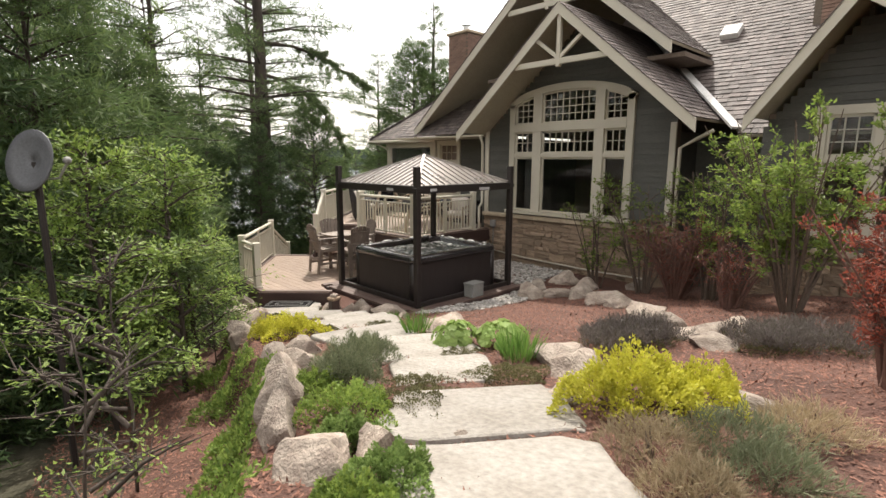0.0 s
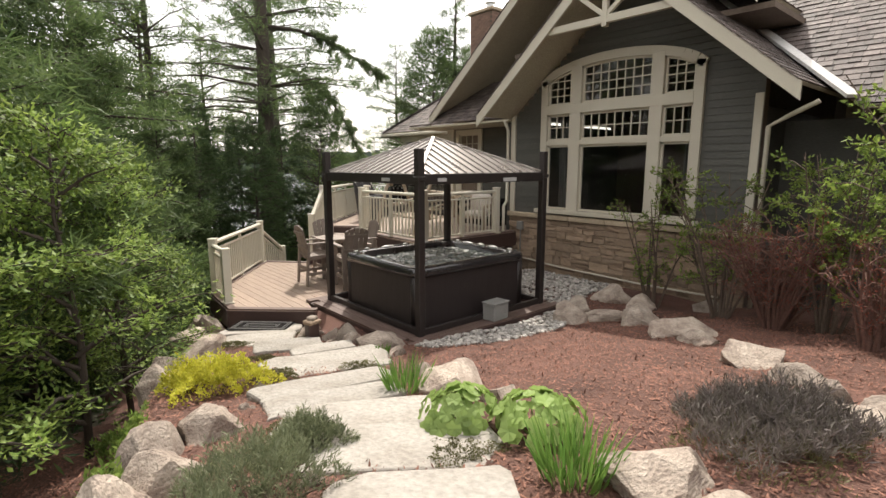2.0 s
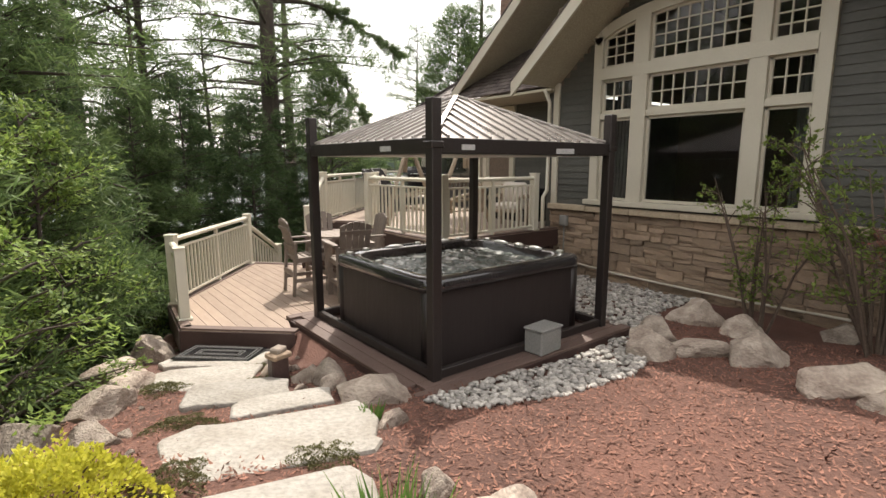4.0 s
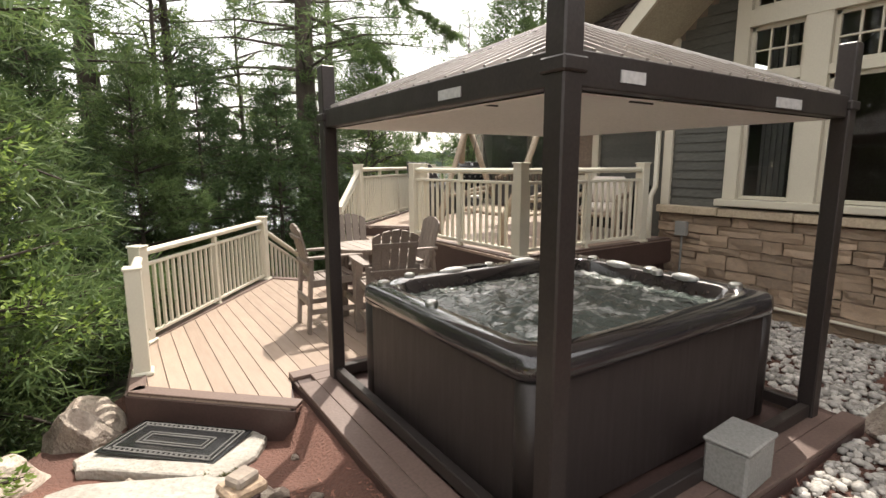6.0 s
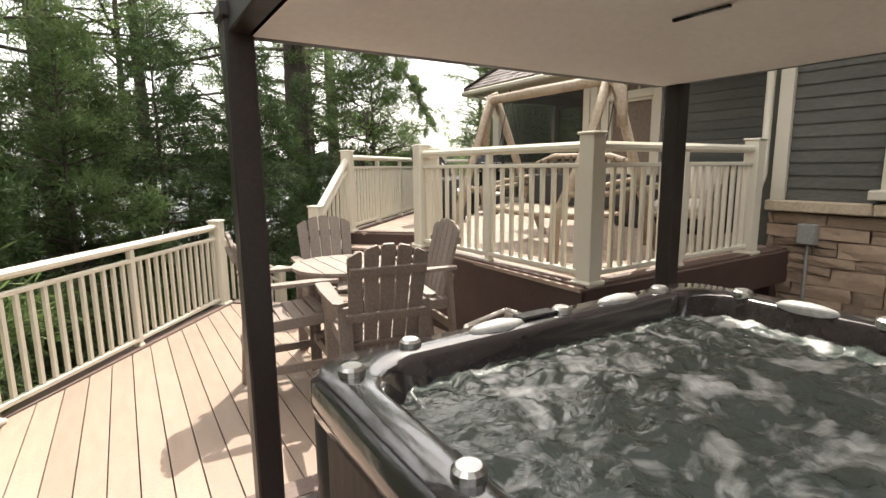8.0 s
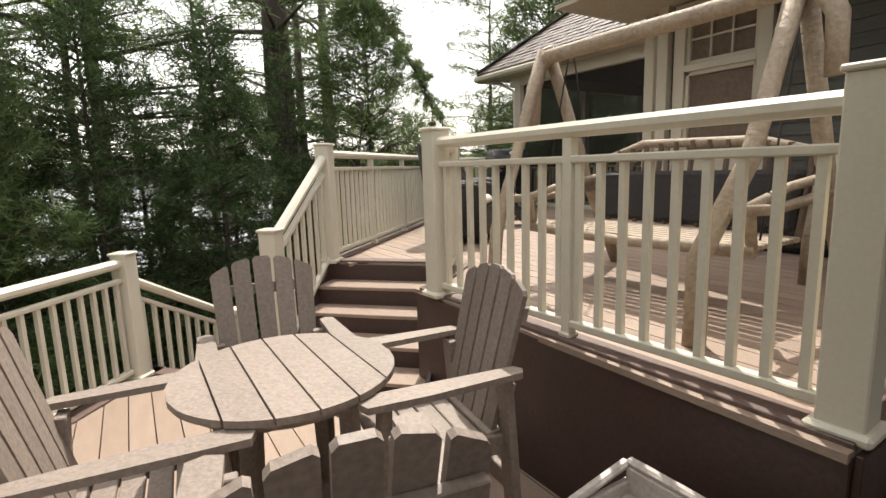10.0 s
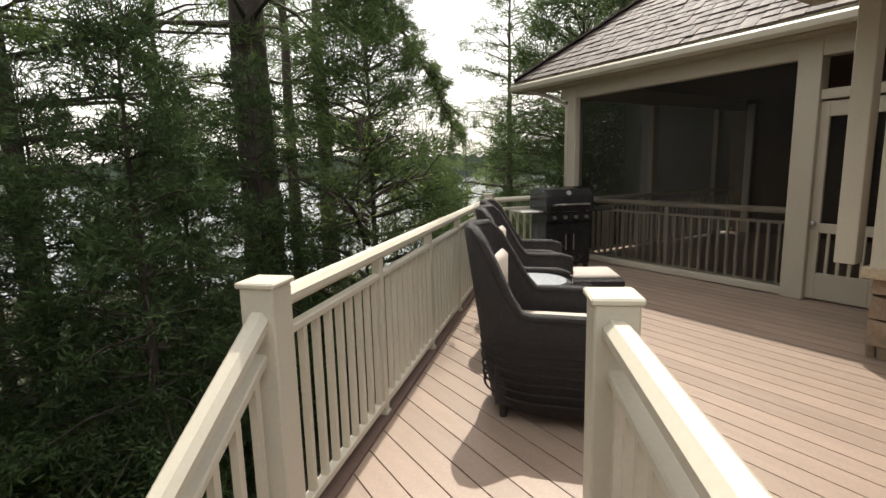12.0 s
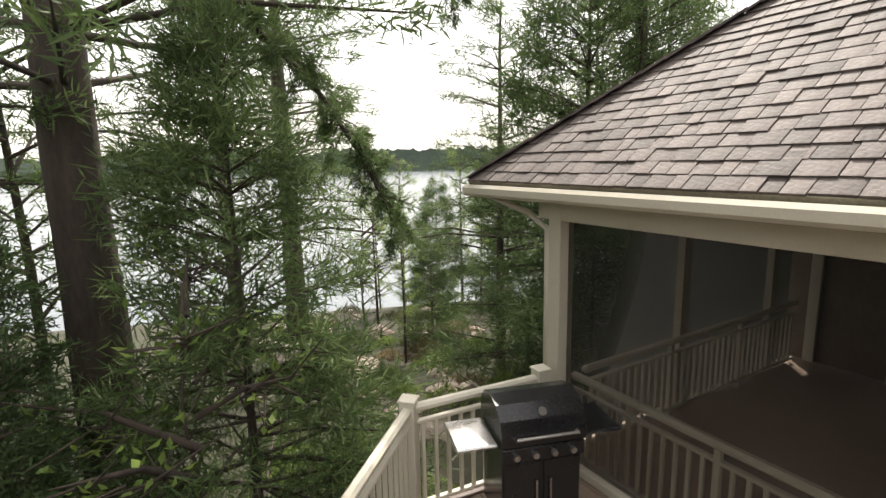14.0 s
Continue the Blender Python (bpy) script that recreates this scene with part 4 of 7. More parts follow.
for a, b, nx_ in cols:
    sash(win, WX, a, b, WZ0 + 0.05, 2.86, 1, 1)
    sash(win, WX, a, b, 2.966, 3.53, nx_, 2)
    sash(win, WX, a, b, 3.73, 4.5, nx_, 4, ztop=lambda y: arch(y) - 0.11)
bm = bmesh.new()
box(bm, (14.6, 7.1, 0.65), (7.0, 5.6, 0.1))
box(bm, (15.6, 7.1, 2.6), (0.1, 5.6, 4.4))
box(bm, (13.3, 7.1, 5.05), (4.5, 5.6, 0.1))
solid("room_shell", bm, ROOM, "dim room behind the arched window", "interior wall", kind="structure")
for y, w in ((8.4, 0.32), (5.5, 0.3)):
    bm = bmesh.new()
    for k in range(9):
        box(bm, (11.2 + 0.03 * (k % 2), y - w / 2 + w * k / 9, 2.4), (0.05, w / 8, 2.9))
    solid("curtain", bm, CURTAIN, "drawn-back grey curtain behind the window", "curtain", "window curtains")


def gutter_pipe(name, label, pts, r=0.04):
    bm = bmesh.new()
    tube(bm, pts, r, 8)
    solid(name, bm, TRIM, label, "downspout", smooth=True)


gutter_pipe("downspout", "cream downspout at the house corner", [(10.55, 9.75, 3.50), (10.64, 9.70, 3.25), (10.64, 9.70, 1.55), (10.48, 9.66, 1.42), (10.48, 9.66, -0.1)])
gutter_pipe("downspout", "cream downspout under the valley", [(10.50, 3.4, 3.38), (10.58, 3.75, 3.22), (10.64, 4.08, 3.05), (10.64, 4.08, -0.1)])
meter = thing("meter_box", "small grey electrical box on the stone wall", "electrical box")
bm = bmesh.new()
box(bm, (10.60, 9.22, 0.98), (0.09, 0.16, 0.2), bevel=0.01)
part("cover", bm, GREYBOX, meter)
bm = bmesh.new()
tube(bm, [(10.62, 9.22, 0.88), (10.62, 9.22, 0.1)], 0.015, 6)
part("conduit", bm, GREYBOX, meter)
bm = bmesh.new()
tube(bm, [(10.60, 9.5, 0.22), (10.60, 8, 0.12), (10.60, 6, 0.08), (10.60, 4.6, 0.10)], 0.02, 6)
solid("pipe", bm, TRIM, "pale pipe running along the foot of the wall", "pipe", smooth=True)

# eaves with gutter left of the gable, over the deck wall
slab("eave_soffit", [(10.55, 9.6, 3.52), (10.55, 13.6, 3.52), (11.9, 13.6, 3.52), (11.9, 9.6, 3.52)], 0.05, SOFFIT, roof, "tan boarded soffit")
V, F = shingle_field((10.55, 9.6, 3.56), (0, 1, 0), (1, 0, PITCH), lambda k: 0, lambda k: max(0.05, 4.0 - 0.17 * k), 12, 0.15, rng_s)
shingles("shingle_field", V, F)

# deck wall, set back
DX = 11.80
wall2 = thing("wall_deck", "charcoal siding over stone beside the upper deck", "wall")
wall2["kind"] = "structure"
bm = bmesh.new()
box(bm, (DX + 0.1, 11.5, 2.0), (0.2, 3.0, 4.0))
part("wall_core", bm, ROOM, wall2)
siding(wall2, DX, 1.5, 3.6, lambda z: (10.05, 13.0), [lambda z: (11.75, 12.75) if 1.62 < z < 3.35 else None])
stone_wall(wall2, DX - 0.02, 10.05, 13.0, 0.8, 1.40, 9)
bm = bmesh.new()
box(bm, (DX - 0.05, 11.5, 1.45), (0.16, 3.1, 0.09), bevel=0.012)
part("ledge", bm, SILLSTONE, wall2, "tan stone ledge")
win2 = thing("window_2", "cream double-hung window with small upper panes", "window")
win2["kind"] = "structure"
bm = bmesh.new()
frame_bar(bm, DX - 0.03, 11.70, 11.84, 1.5, 3.45, 0.1)
frame_bar(bm, DX - 0.03, 12.66, 12.80, 1.5, 3.45, 0.1)
frame_bar(bm, DX - 0.03, 11.84, 12.66, 3.32, 3.45, 0.1)
frame_bar(bm, DX - 0.03, 11.84, 12.66, 2.68, 2.76, 0.1)
frame_bar(bm, DX - 0.03, 11.84, 12.66, 1.5, 1.62, 0.1)
part("casing", bm, TRIM, win2)
sash(win2, DX - 0.02, 11.84, 12.66, 2.76, 3.32, 3, 2)
sash(win2, DX - 0.02, 11.84, 12.66, 1.62, 2.68, 1, 1)
for y in (12.93, 13.2):
    bm = bmesh.new()
    box(bm, (DX - 0.05 + (0.12 if y > 13 else 0), y, 2.5), (0.14, 0.14, 2.05), bevel=0.006)
    solid("trim", bm, TRIM, "cream square corner post on the stone ledge", "post", "cream corner posts", "structure")

# ---- screened porch ----
PX = 13.20
EAVE = 3.64
porch = thing("porch", "screened porch with dark mesh and cream posts", "porch")
porch["kind"] = "structure"
for y, w in ((14.12, 0.22), (17.36, 0.16), (13.25, 0.2)):
    bm = bmesh.new()
    box(bm, (PX + 0.02, y, (UP + 3.45) / 2), (0.18, w, 3.45 - UP), bevel=0.006)
    part("post", bm, TRIM, porch)
bm = bmesh.new()
box(bm, (PX + 0.02, 15.4, 3.40), (0.16, 4.4, 0.22), bevel=0.006)
part("header", bm, TRIM, porch)
bm = bmesh.new()
box(bm, (PX + 0.02, 15.75, 0.85), (0.12, 3.1, 0.08), bevel=0.006)
part("bottom_plate", bm, TRIM, porch)
bm = bmesh.new()
box(bm, (PX + 0.04, 15.75, 2.08), (0.004, 3.2, 2.5))
part("screen", bm, SCREEN, porch, "dark insect screen")
bm = bmesh.new()
box(bm, (17.6, 15.4, 0.76), (8.4, 4.4, 0.08))
part("porch_floor", bm, DECKING, porch)
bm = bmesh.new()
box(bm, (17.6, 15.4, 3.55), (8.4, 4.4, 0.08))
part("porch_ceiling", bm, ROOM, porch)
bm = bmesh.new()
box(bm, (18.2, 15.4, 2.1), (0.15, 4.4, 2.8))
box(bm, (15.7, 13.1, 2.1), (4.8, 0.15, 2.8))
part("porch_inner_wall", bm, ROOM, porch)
for y in (14.4, 15.2, 16.2, 17.2):
    bm = bmesh.new()
    box(bm, (18.08, y, 2.1), (0.06, 0.14, 2.6))
    part("inner_trim", bm, TRIM, porch)
bm = bmesh.new()
box(bm, (17.5, 17.4, 3.4), (8.4, 0.14, 0.25))
for x in (15.2, 17.2):
    box(bm, (x, 17.4, 2.1), (0.14, 0.14, 2.6))
part("lake_side_frame", bm, TRIM, porch)
# second mesh layer, added on the lake side to darken the porch interior
bm = bmesh.new()
box(bm, (15.6, 17.42, 2.1), (4.4, 0.004, 2.5))
part("screen", bm, SCREEN, porch, "dark insect screen")
railing("cream rail along the screened side of the porch", (13.33, 14.24), (13.33, 17.28), UP, ends=(False, False), mids=1, top=0.96)
railing("cream rail on the lake side of the porch", (13.5, 17.30), (17.8, 17.30), UP, ends=(False, False), mids=2, top=0.96)
door = thing("door_1", "cream screen door into the porch", "door")
door["kind"] = "structure"
bm = bmesh.new()
for a, b, c, d in ((13.35, 13.47, 0.82, 2.85), (13.93, 14.03, 0.82, 2.85), (13.47, 13.93, 0.82, 1.1), (13.47, 13.93, 2.7, 2.85), (13.47, 13.93, 1.52, 1.62)):
    frame_bar(bm, PX + 0.02, a, b, c, d, 0.045)
part("door_frame", bm, TRIM, door)
for k in range(4):
    bm = bmesh.new()
    frame_bar(bm, PX + 0.02, 13.53 + 0.1 * k, 13.56 + 0.1 * k, 1.1, 1.52, 0.03)
    part("door_bar", bm, TRIM, door)
bm = bmesh.new()
box(bm, (PX + 0.03, 13.7, 1.9), (0.004, 0.46, 1.6))
part("screen", bm, SCREEN, door)
bm = bmesh.new()
blob(bm, (PX - 0.03, 13.98, 1.62), (0.035, 0.03, 0.03))
part("door_knob", bm, STEEL, door, smooth=True)
bm = bmesh.new()
box(bm, (PX + 0.02, 13.7, 2.92), (0.1, 0.75, 0.1), bevel=0.005)
part("door_head", bm, TRIM, door)

# hipped porch roof with separate shingles near the deck
EX, EY1, EY0 = 12.86, 18.42, 12.2
expo = 0.145
slope = 0.80
ln = math.sqrt(1 + slope * slope)
courses = 38


def hip_hi(k):
    return (EY1 - EY0) - k * expo / ln


porch_roof = thing("roof_porch", "grey-brown cedar shingle hip roof over the porch", "roof")
porch_roof["kind"] = "structure"
slab("roof_deck", [(EX, EY0, EAVE), (EX, EY1, EAVE), (EX + 4.6, EY1 - 4.6, EAVE + 4.6 * slope), (EX + 4.6, EY0, EAVE + 4.6 * slope)], 0.05, SOFFIT, porch_roof)
slab("roof_deck", [(EX, EY1, EAVE), (EX + 4.6, EY1 - 4.6, EAVE + 4.6 * slope), (22, EY1 - 4.6, EAVE + 4.6 * slope), (22, EY1, EAVE)], 0.05, SHINGLES, porch_roof)
slab("eave_soffit", [(EX, EY0, EAVE - 0.13), (EX, EY1, EAVE - 0.13), (PX + 0.1, EY1, EAVE - 0.13), (PX + 0.1, EY0, EAVE - 0.13)], 0.03, SOFFIT, porch_roof)
bm = bmesh.new()
beam(bm, (EX - 0.03, EY0, EAVE - 0.09), (EX - 0.03, EY1 + 0.03, EAVE - 0.09), 0.10, 0.12, 0.03)
part("gutter", bm, TRIM, porch_roof, "cream gutter")
bm = bmesh.new()
tube(bm, [(EX + 0.02, EY1 - 0.3, EAVE - 0.12), (EX + 0.25, EY1 - 0.7, EAVE - 0.3), (PX - 0.05, EY1 - 0.95, EAVE - 0.45), (PX - 0.05, EY1 - 0.95, 0.9)], 0.035, 8)
part("downspout", bm, TRIM, porch_roof, smooth=True)
rs = random.Random(11)
kinds = {}
count = 0
V, F = [], []
tilt = math.degrees(math.atan(slope))
for k in range(courses):
    y, hi = 0.0, hip_hi(k)
    while y < hi - 0.03:
        w = min(rs.choice((0.11, 0.14, 0.17, 0.20, 0.23)), hi - y)
        s = k * expo / ln
        near = k < 13 and 1.9 < y < 6.3
        base = Vector((EX + s, EY0 + y + w / 2, EAVE + 0.014 + s * slope))
        if near and count < 300 and w > 0.1:
            key = round(w, 2)
            if key not in kinds:
                bm = bmesh.new()
                box(bm, (0.11, 0, 0.0), (0.24, w - 0.008, 0.018))
                kinds[key] = mesh_of("shingle", bm, SHINGLE)
            piece("shingle", kinds[key], porch_roof, Matrix.Translation(base + Vector((rs.uniform(-0.012, 0.006), 0, rs.uniform(0, 0.006)))) @ Matrix.Rotation(radians(-tilt + 4 + rs.uniform(-1, 1)), 4, "Y") @ Matrix.Rotation(radians(rs.uniform(-1.2, 1.2)), 4, "Z"))
            count += 1
        else:
            up = Vector((1, 0, slope)).normalized()
            nn = Vector((-slope, 0, 1)).normalized()
            o = base - Vector((0, w / 2 - 0.004, 0)) + up * rs.uniform(-0.01, 0.006)
            e = Vector((0, w - 0.008, 0))
            p = [o + nn * 0.02, o + e + nn * 0.02, o + e + up * 0.2, o + up * 0.2, o - nn * 0.01, o + e - nn * 0.01]
            i = len(V)
            V += [tuple(q) for q in p]
            F += [(i, i + 1, i + 2, i + 3), (i + 4, i + 5, i + 1, i), (i + 4, i, i + 3, i + 3), (i + 5, i + 2, i + 1, i + 1)]
        y += w
shingles("shingle_field", V, F, porch_roof)
for k in range(34):
    s0 = k * 0.15
    bm = bmesh.new()
    a = Vector((EX + s0, EY1 - s0, EAVE + s0 * slope + 0.045))
    b = a + Vector((0.15, -0.15, 0.15 * slope + 0.012)) * 1.15
    beam(bm, a, b, 0.16, 0.02)
    part("hip_shingle", bm, SHINGLE, porch_roof)

# the third gable's wall and window
wall3 = thing("wall_east_gable", "charcoal siding of the far gable", "wall")
wall3["kind"] = "structure"
siding(wall3, 10.03, 1.25, 5.1, lambda z: (max(-1.6, 1.1 - (5.15 - z) / 0.72), min(2.4, 1.1 + (5.15 - z) / 1.36)), [lambda z: (-0.9, 1.62) if 1.5 < z < 3.68 else None])
bm = bmesh.new()
box(bm, (10.15, 0.5, 0.4), (0.2, 3.7, 2.2))
box(bm, (10.15, 1.98, 2.4), (0.2, 0.72, 2.4))
box(bm, (10.15, 0.9, 4.2), (0.2, 1.6, 0.8))
part("wall_core", bm, ROOM, wall3)
bm = bmesh.new()
box(bm, (12.0, 3.5, 1.4), (0.2, 1.7, 3.6))
part("link_wall", bm, SIDING, wall3)
stone_wall(wall3, 10.01, -1.0, 2.35, -0.3, 1.2, 17)
bm = bmesh.new()
box(bm, (9.97, 0.7, 1.25), (0.16, 3.3, 0.1), bevel=0.01)
part("ledge", bm, SILLSTONE, wall3)
win3 = thing("window_3", "cream casement windows with small upper panes", "window")
win3["kind"] = "structure"
bm = bmesh.new()
for a, b in ((1.46, 1.62), (0.72, 0.84), (-0.1, 0.02), (-0.9, -0.76)):
    frame_bar(bm, 10.0, a, b, 1.5, 3.68, 0.1)
for c, d in ((3.53, 3.68), (2.75, 2.85), (1.5, 1.62)):
    frame_bar(bm, 10.005, -0.76, 1.46, c, d, 0.09)
part("casing", bm, TRIM, win3)
for a, b in ((0.84, 1.46), (0.02, 0.72), (-0.76, -0.1)):
    sash(win3, 10.03, a, b, 2.85, 3.53, 3, 3)
    sash(win3, 10.03, a, b, 1.62, 2.75, 1, 1)
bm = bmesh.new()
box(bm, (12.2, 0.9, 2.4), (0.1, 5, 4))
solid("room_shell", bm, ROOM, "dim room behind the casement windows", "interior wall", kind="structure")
bm = bmesh.new()
box(bm, (17, -6, 1.5), (12, 0.2, 5))
box(bm, (23, 4, 1.5), (0.2, 20, 5))
solid("wall_back", bm, SIDING, "plain dark siding closing the house", "wall", kind="structure")


# ---- stones, path, pebbles ----
def boulder_mesh(seed, flat=1.0):
    bm = bmesh.new()
    bmesh.ops.create_icosphere(bm, subdivisions=4, radius=1)
    off = Vector((seed * 7.3, seed * 3.1, seed))
    rg = random.Random(seed)
    cuts = [(Vector((rg.uniform(-1, 1), rg.uniform(-1, 1), rg.uniform(-0.5, 1))).normalized(), rg.uniform(0.48, 0.80)) for _ in range(13)]
    for v in bm.verts:
        p = v.co.copy()
        for n_, d_ in cuts:
            e = p.dot(n_) - d_
            if e > 0:
                p -= n_ * e * 0.97
        p *= 1 + 0.16 * noise.noise(p * 1.6 + off) + 0.05 * noise.noise(p * 5 + off)
        p.z *= flat
        v.co = p
    return mesh_of("boulder", bm, BOULDER, False)


BOULDERS = [boulder_mesh(k + 1) for k in range(9)]
rg = random.Random(8)


def boulder(x, y, w, h, k, label="", sink=0.25, rz=None):
    ob = new("boulder", BOULDERS[k % 9])
    d = w * rg.uniform(0.75, 0.95)
    ob.matrix_basis = Matrix.Translation((x, y, ground(x, y) + h * (0.30 - sink) * 1.0)) @ Matrix.Rotation(radians(rz if rz is not None else rg.uniform(0, 360)), 4, "Z") @ Matrix.Diagonal((w * 0.60, d * 0.60, h * 0.62, 1))
    return tagged(ob, label or "rough pinkish-grey granite boulder half sunk in soil", "boulder", "garden boulders")


for i, (x, y, w, h) in enumerate((
        (2.06, 4.73, 0.52, 0.42), (1.70, 4.55, 0.52, 0.40), (3.57, 10.35, 0.75, 0.50), (3.10, 9.11, 0.62, 0.40), (2.83, 7.84, 0.60, 0.36), (2.08, 6.39, 0.42, 0.40), (2.71, 6.95, 0.44, 0.28),
        (3.89, 4.18, 0.66, 0.50), (3.95, 3.66, 0.36, 0.30), (4.72, 6.62, 0.85, 0.40), (4.49, 5.88, 0.28, 0.22), (4.10, 4.80, 0.24, 0.2), (4.57, 7.11, 0.34, 0.30),
        (8.22, 4.80, 0.68, 0.48), (9.55, 5.45, 0.72, 0.45), (8.50, 6.10, 0.72, 0.48), (7.62, 3.90, 0.78, 0.42), (6.62, 2.75, 0.80, 0.38), (6.11, 2.24, 0.52, 0.32), (5.68, 2.01, 0.40, 0.30), (9.60, 6.05, 0.70, 0.48), (7.25, 3.52, 0.5, 0.3), (7.82, 5.70, 0.75, 0.50),
        (1.36, 3.73, 0.52, 0.52), (0.72, 2.50, 0.40, 0.52), (0.62, 1.85, 0.50, 0.42), (0.97, 1.78, 0.30, 0.38), (3.13, 1.79, 0.60, 0.40), (1.58, 3.95, 0.42, 0.42), (1.05, 3.05, 0.42, 0.48),
        (3.05, 8.40, 0.52, 0.32), (3.50, 9.85, 0.66, 0.55), (4.67, 7.32, 0.46, 0.42), (4.54, 7.50, 0.30, 0.34), (4.38, 7.98, 0.36, 0.34), (2.4, 7.3, 0.45, 0.4), (10.0, 4.5, 0.6, 0.4), (0.2, 1.1, 0.4, 0.3), (2.42, 1.48, 0.3, 0.2))):
    boulder(x, y, w, h, i)
for i, (x, y, w, d, h) in enumerate(((8.31, 5.40, 0.95, 0.60, 0.24), (3.50, 2.18, 0.72, 0.50, 0.24), (6.38, 1.48, 0.62, 0.4, 0.16), (5.10, 1.66, 0.52, 0.35, 0.18), (4.84, 1.26, 0.68, 0.40, 0.18), (2.95, 0.48, 0.5, 0.35, 0.16), (5.65, 1.55, 0.75, 0.42, 0.18))):
    ob = new("flat_boulder", BOULDERS[(i * 2 + 1) % 9])
    ob.matrix_basis = Matrix.Translation((x, y, ground(x, y) + h * 0.15)) @ Matrix.Rotation(radians(25 * i - 20), 4, "Z") @ Matrix.Diagonal((w * 0.6, d * 0.6, h * 0.75, 1))
    tagged(ob, "low flat pale ledge stone lying on the mulch", "boulder", "flat stones")


def slab_stone(x, y, length, width, rz, seed, thick=0.10, lift=0.05):
    """An irregular flagstone with worn edges: length across the path, width along it."""
    r = random.Random(seed)
    n = 15
    bm = bmesh.new()
    rings = []
    pts = []
    for k in range(n):
        a = 2 * math.pi * k / n
        c, s = math.cos(a), math.sin(a)
        e = 0.30
        px = math.copysign(abs(c) ** e, c) * length / 2
        py = math.copysign(abs(s) ** e, s) * width / 2
        j = 1 + r.uniform(-0.13, 0.10)
        pts.append((px * j, py * (1 + r.uniform(-0.14, 0.12))))
    for f, z in ((0.97, -thick), (1.0, -0.03), (0.985, -0.008), (0.95, 0.0), (0.6, 0.006), (0.25, 0.004)):
        rings.append([bm.verts.new((x_ * f, y_ * f, z + 0.012 * noise.noise(Vector((x_ * f * 2 + seed, y_ * f * 2, seed))))) for x_, y_ in pts])
    for r0, r1 in zip(rings, rings[1:]):
        for k in range(n):
            bm.faces.new((r0[k], r0[(k + 1) % n], r1[(k + 1) % n], r1[k]))
    bm.faces.new(rings[-1])
    tilt = Matrix.Rotation(-0.10, 4, Vector((1, -0.5, 0)).normalized())
    return solid("flagstone", bm, FLAG, "broad pale flagstone with weathered edges in the path", "flagstone", "path flagstones",
                 at=Matrix.Translation((x, y, garden(x, y) + lift)) @ tilt @ Matrix.Rotation(radians(rz), 4, "Z"))


for i, (x, y, l, w, rz) in enumerate(((0.50, 0.30, 1.20, 0.84, -41), (1.16, 0.98, 1.18, 0.82, -41), (1.82, 1.76, 1.34, 0.84, -43), (2.40, 2.76, 0.95, 0.84, -37), (2.84, 3.50, 1.20, 0.62, -38), (2.98, 4.14, 1.30, 0.64, -32),
                                      (3.05, 4.72, 1.26, 0.44, -14), (3.24, 5.22, 1.34, 0.46, -12), (3.72, 6.08, 1.40, 0.86, -14), (4.05, 6.85, 0.8, 0.42, -12), (3.82, 7.48, 0.95, 0.62, -22), (3.76, 8.30, 1.05, 0.78, -26))):
    slab_stone(x, y, l, w, rz, i + 2)

# small rubble lying between the slabs
for k in range(46):
    f = rg.random()
    x, y = 1.2 + 2.9 * f + rg.uniform(-0.9, 0.9), 1.0 + 7.6 * f + rg.uniform(-0.4, 0.4)
    ob = new("rock", BOULDERS[k % 9])
    s = rg.uniform(0.04, 0.10)
    ob.matrix_basis = Matrix.Translation((x, y, ground(x, y) + s * 0.2)) @ Matrix.Rotation(rg.uniform(0, 6), 4, "Z") @ Matrix.Diagonal((s, s * 0.8, s * 0.6, 1))
    tagged(ob, "small loose grey stone beside the path", "rock", "loose stones")


def pebble_mesh(seed):
    bm = bmesh.new()
    bmesh.ops.create_icosphere(bm, subdivisions=1, radius=1)
    for v in bm.verts:
        v.co *= 1 + 0.18 * noise.noise(v.co * 1.3 + Vector((seed * 5, 0, 0)))
    return mesh_of("pebble", bm, PEBBLE, True)


PEB = [pebble_mesh(k) for k in range(6)]
gravel = thing("gravel_bed", "bed of rounded grey river pebbles round the tub platform", "gravel")
gravel["kind"] = "structure"
GRAVEL_POLY = [(4.95, 6.2), (5.0, 5.65), (5.7, 5.45), (6.8, 5.35), (7.5, 5.6), (8.3, 6.0), (9.0, 6.35), (9.6, 6.6), (10.7, 6.6), (10.7, 9.4), (8.36, 9.4), (8.34, 6.27)]
nearby, rest_v, rest_f, tries = 0, [], [], 0
ico = [v.co.copy() for v in PEB[0].vertices]
icof = [tuple(p.vertices) for p in PEB[0].polygons]
placed = 0
while placed < 4200 and tries < 60000:
    tries += 1
    x, y = rg.uniform(4.9, 10.95), rg.uniform(5.3, 9.3)
    if not inside(GRAVEL_POLY, x, y):
        continue
    s = rg.uniform(0.022, 0.055)
    m = Matrix.Translation((x, y, ground(x, y) + rg.uniform(0.0, 0.035))) @ Matrix.Rotation(rg.uniform(0, 6.3), 4, "Z") @ Matrix.Rotation(rg.uniform(-0.4, 0.4), 4, "X") @ Matrix.Diagonal((s, s * rg.uniform(0.6, 0.9), s * rg.uniform(0.4, 0.65), 1))
    if nearby < 300 and 5.2 < x < 7.4 and y < 6.25:
        piece("pebble", PEB[nearby % 6], gravel, m)
        nearby += 1
    else:
        o = len(rest_v)
        rest_v += [tuple(m @ c) for c in ico]
        rest_f += [tuple(o + i for i in f) for f in icof]
    placed += 1
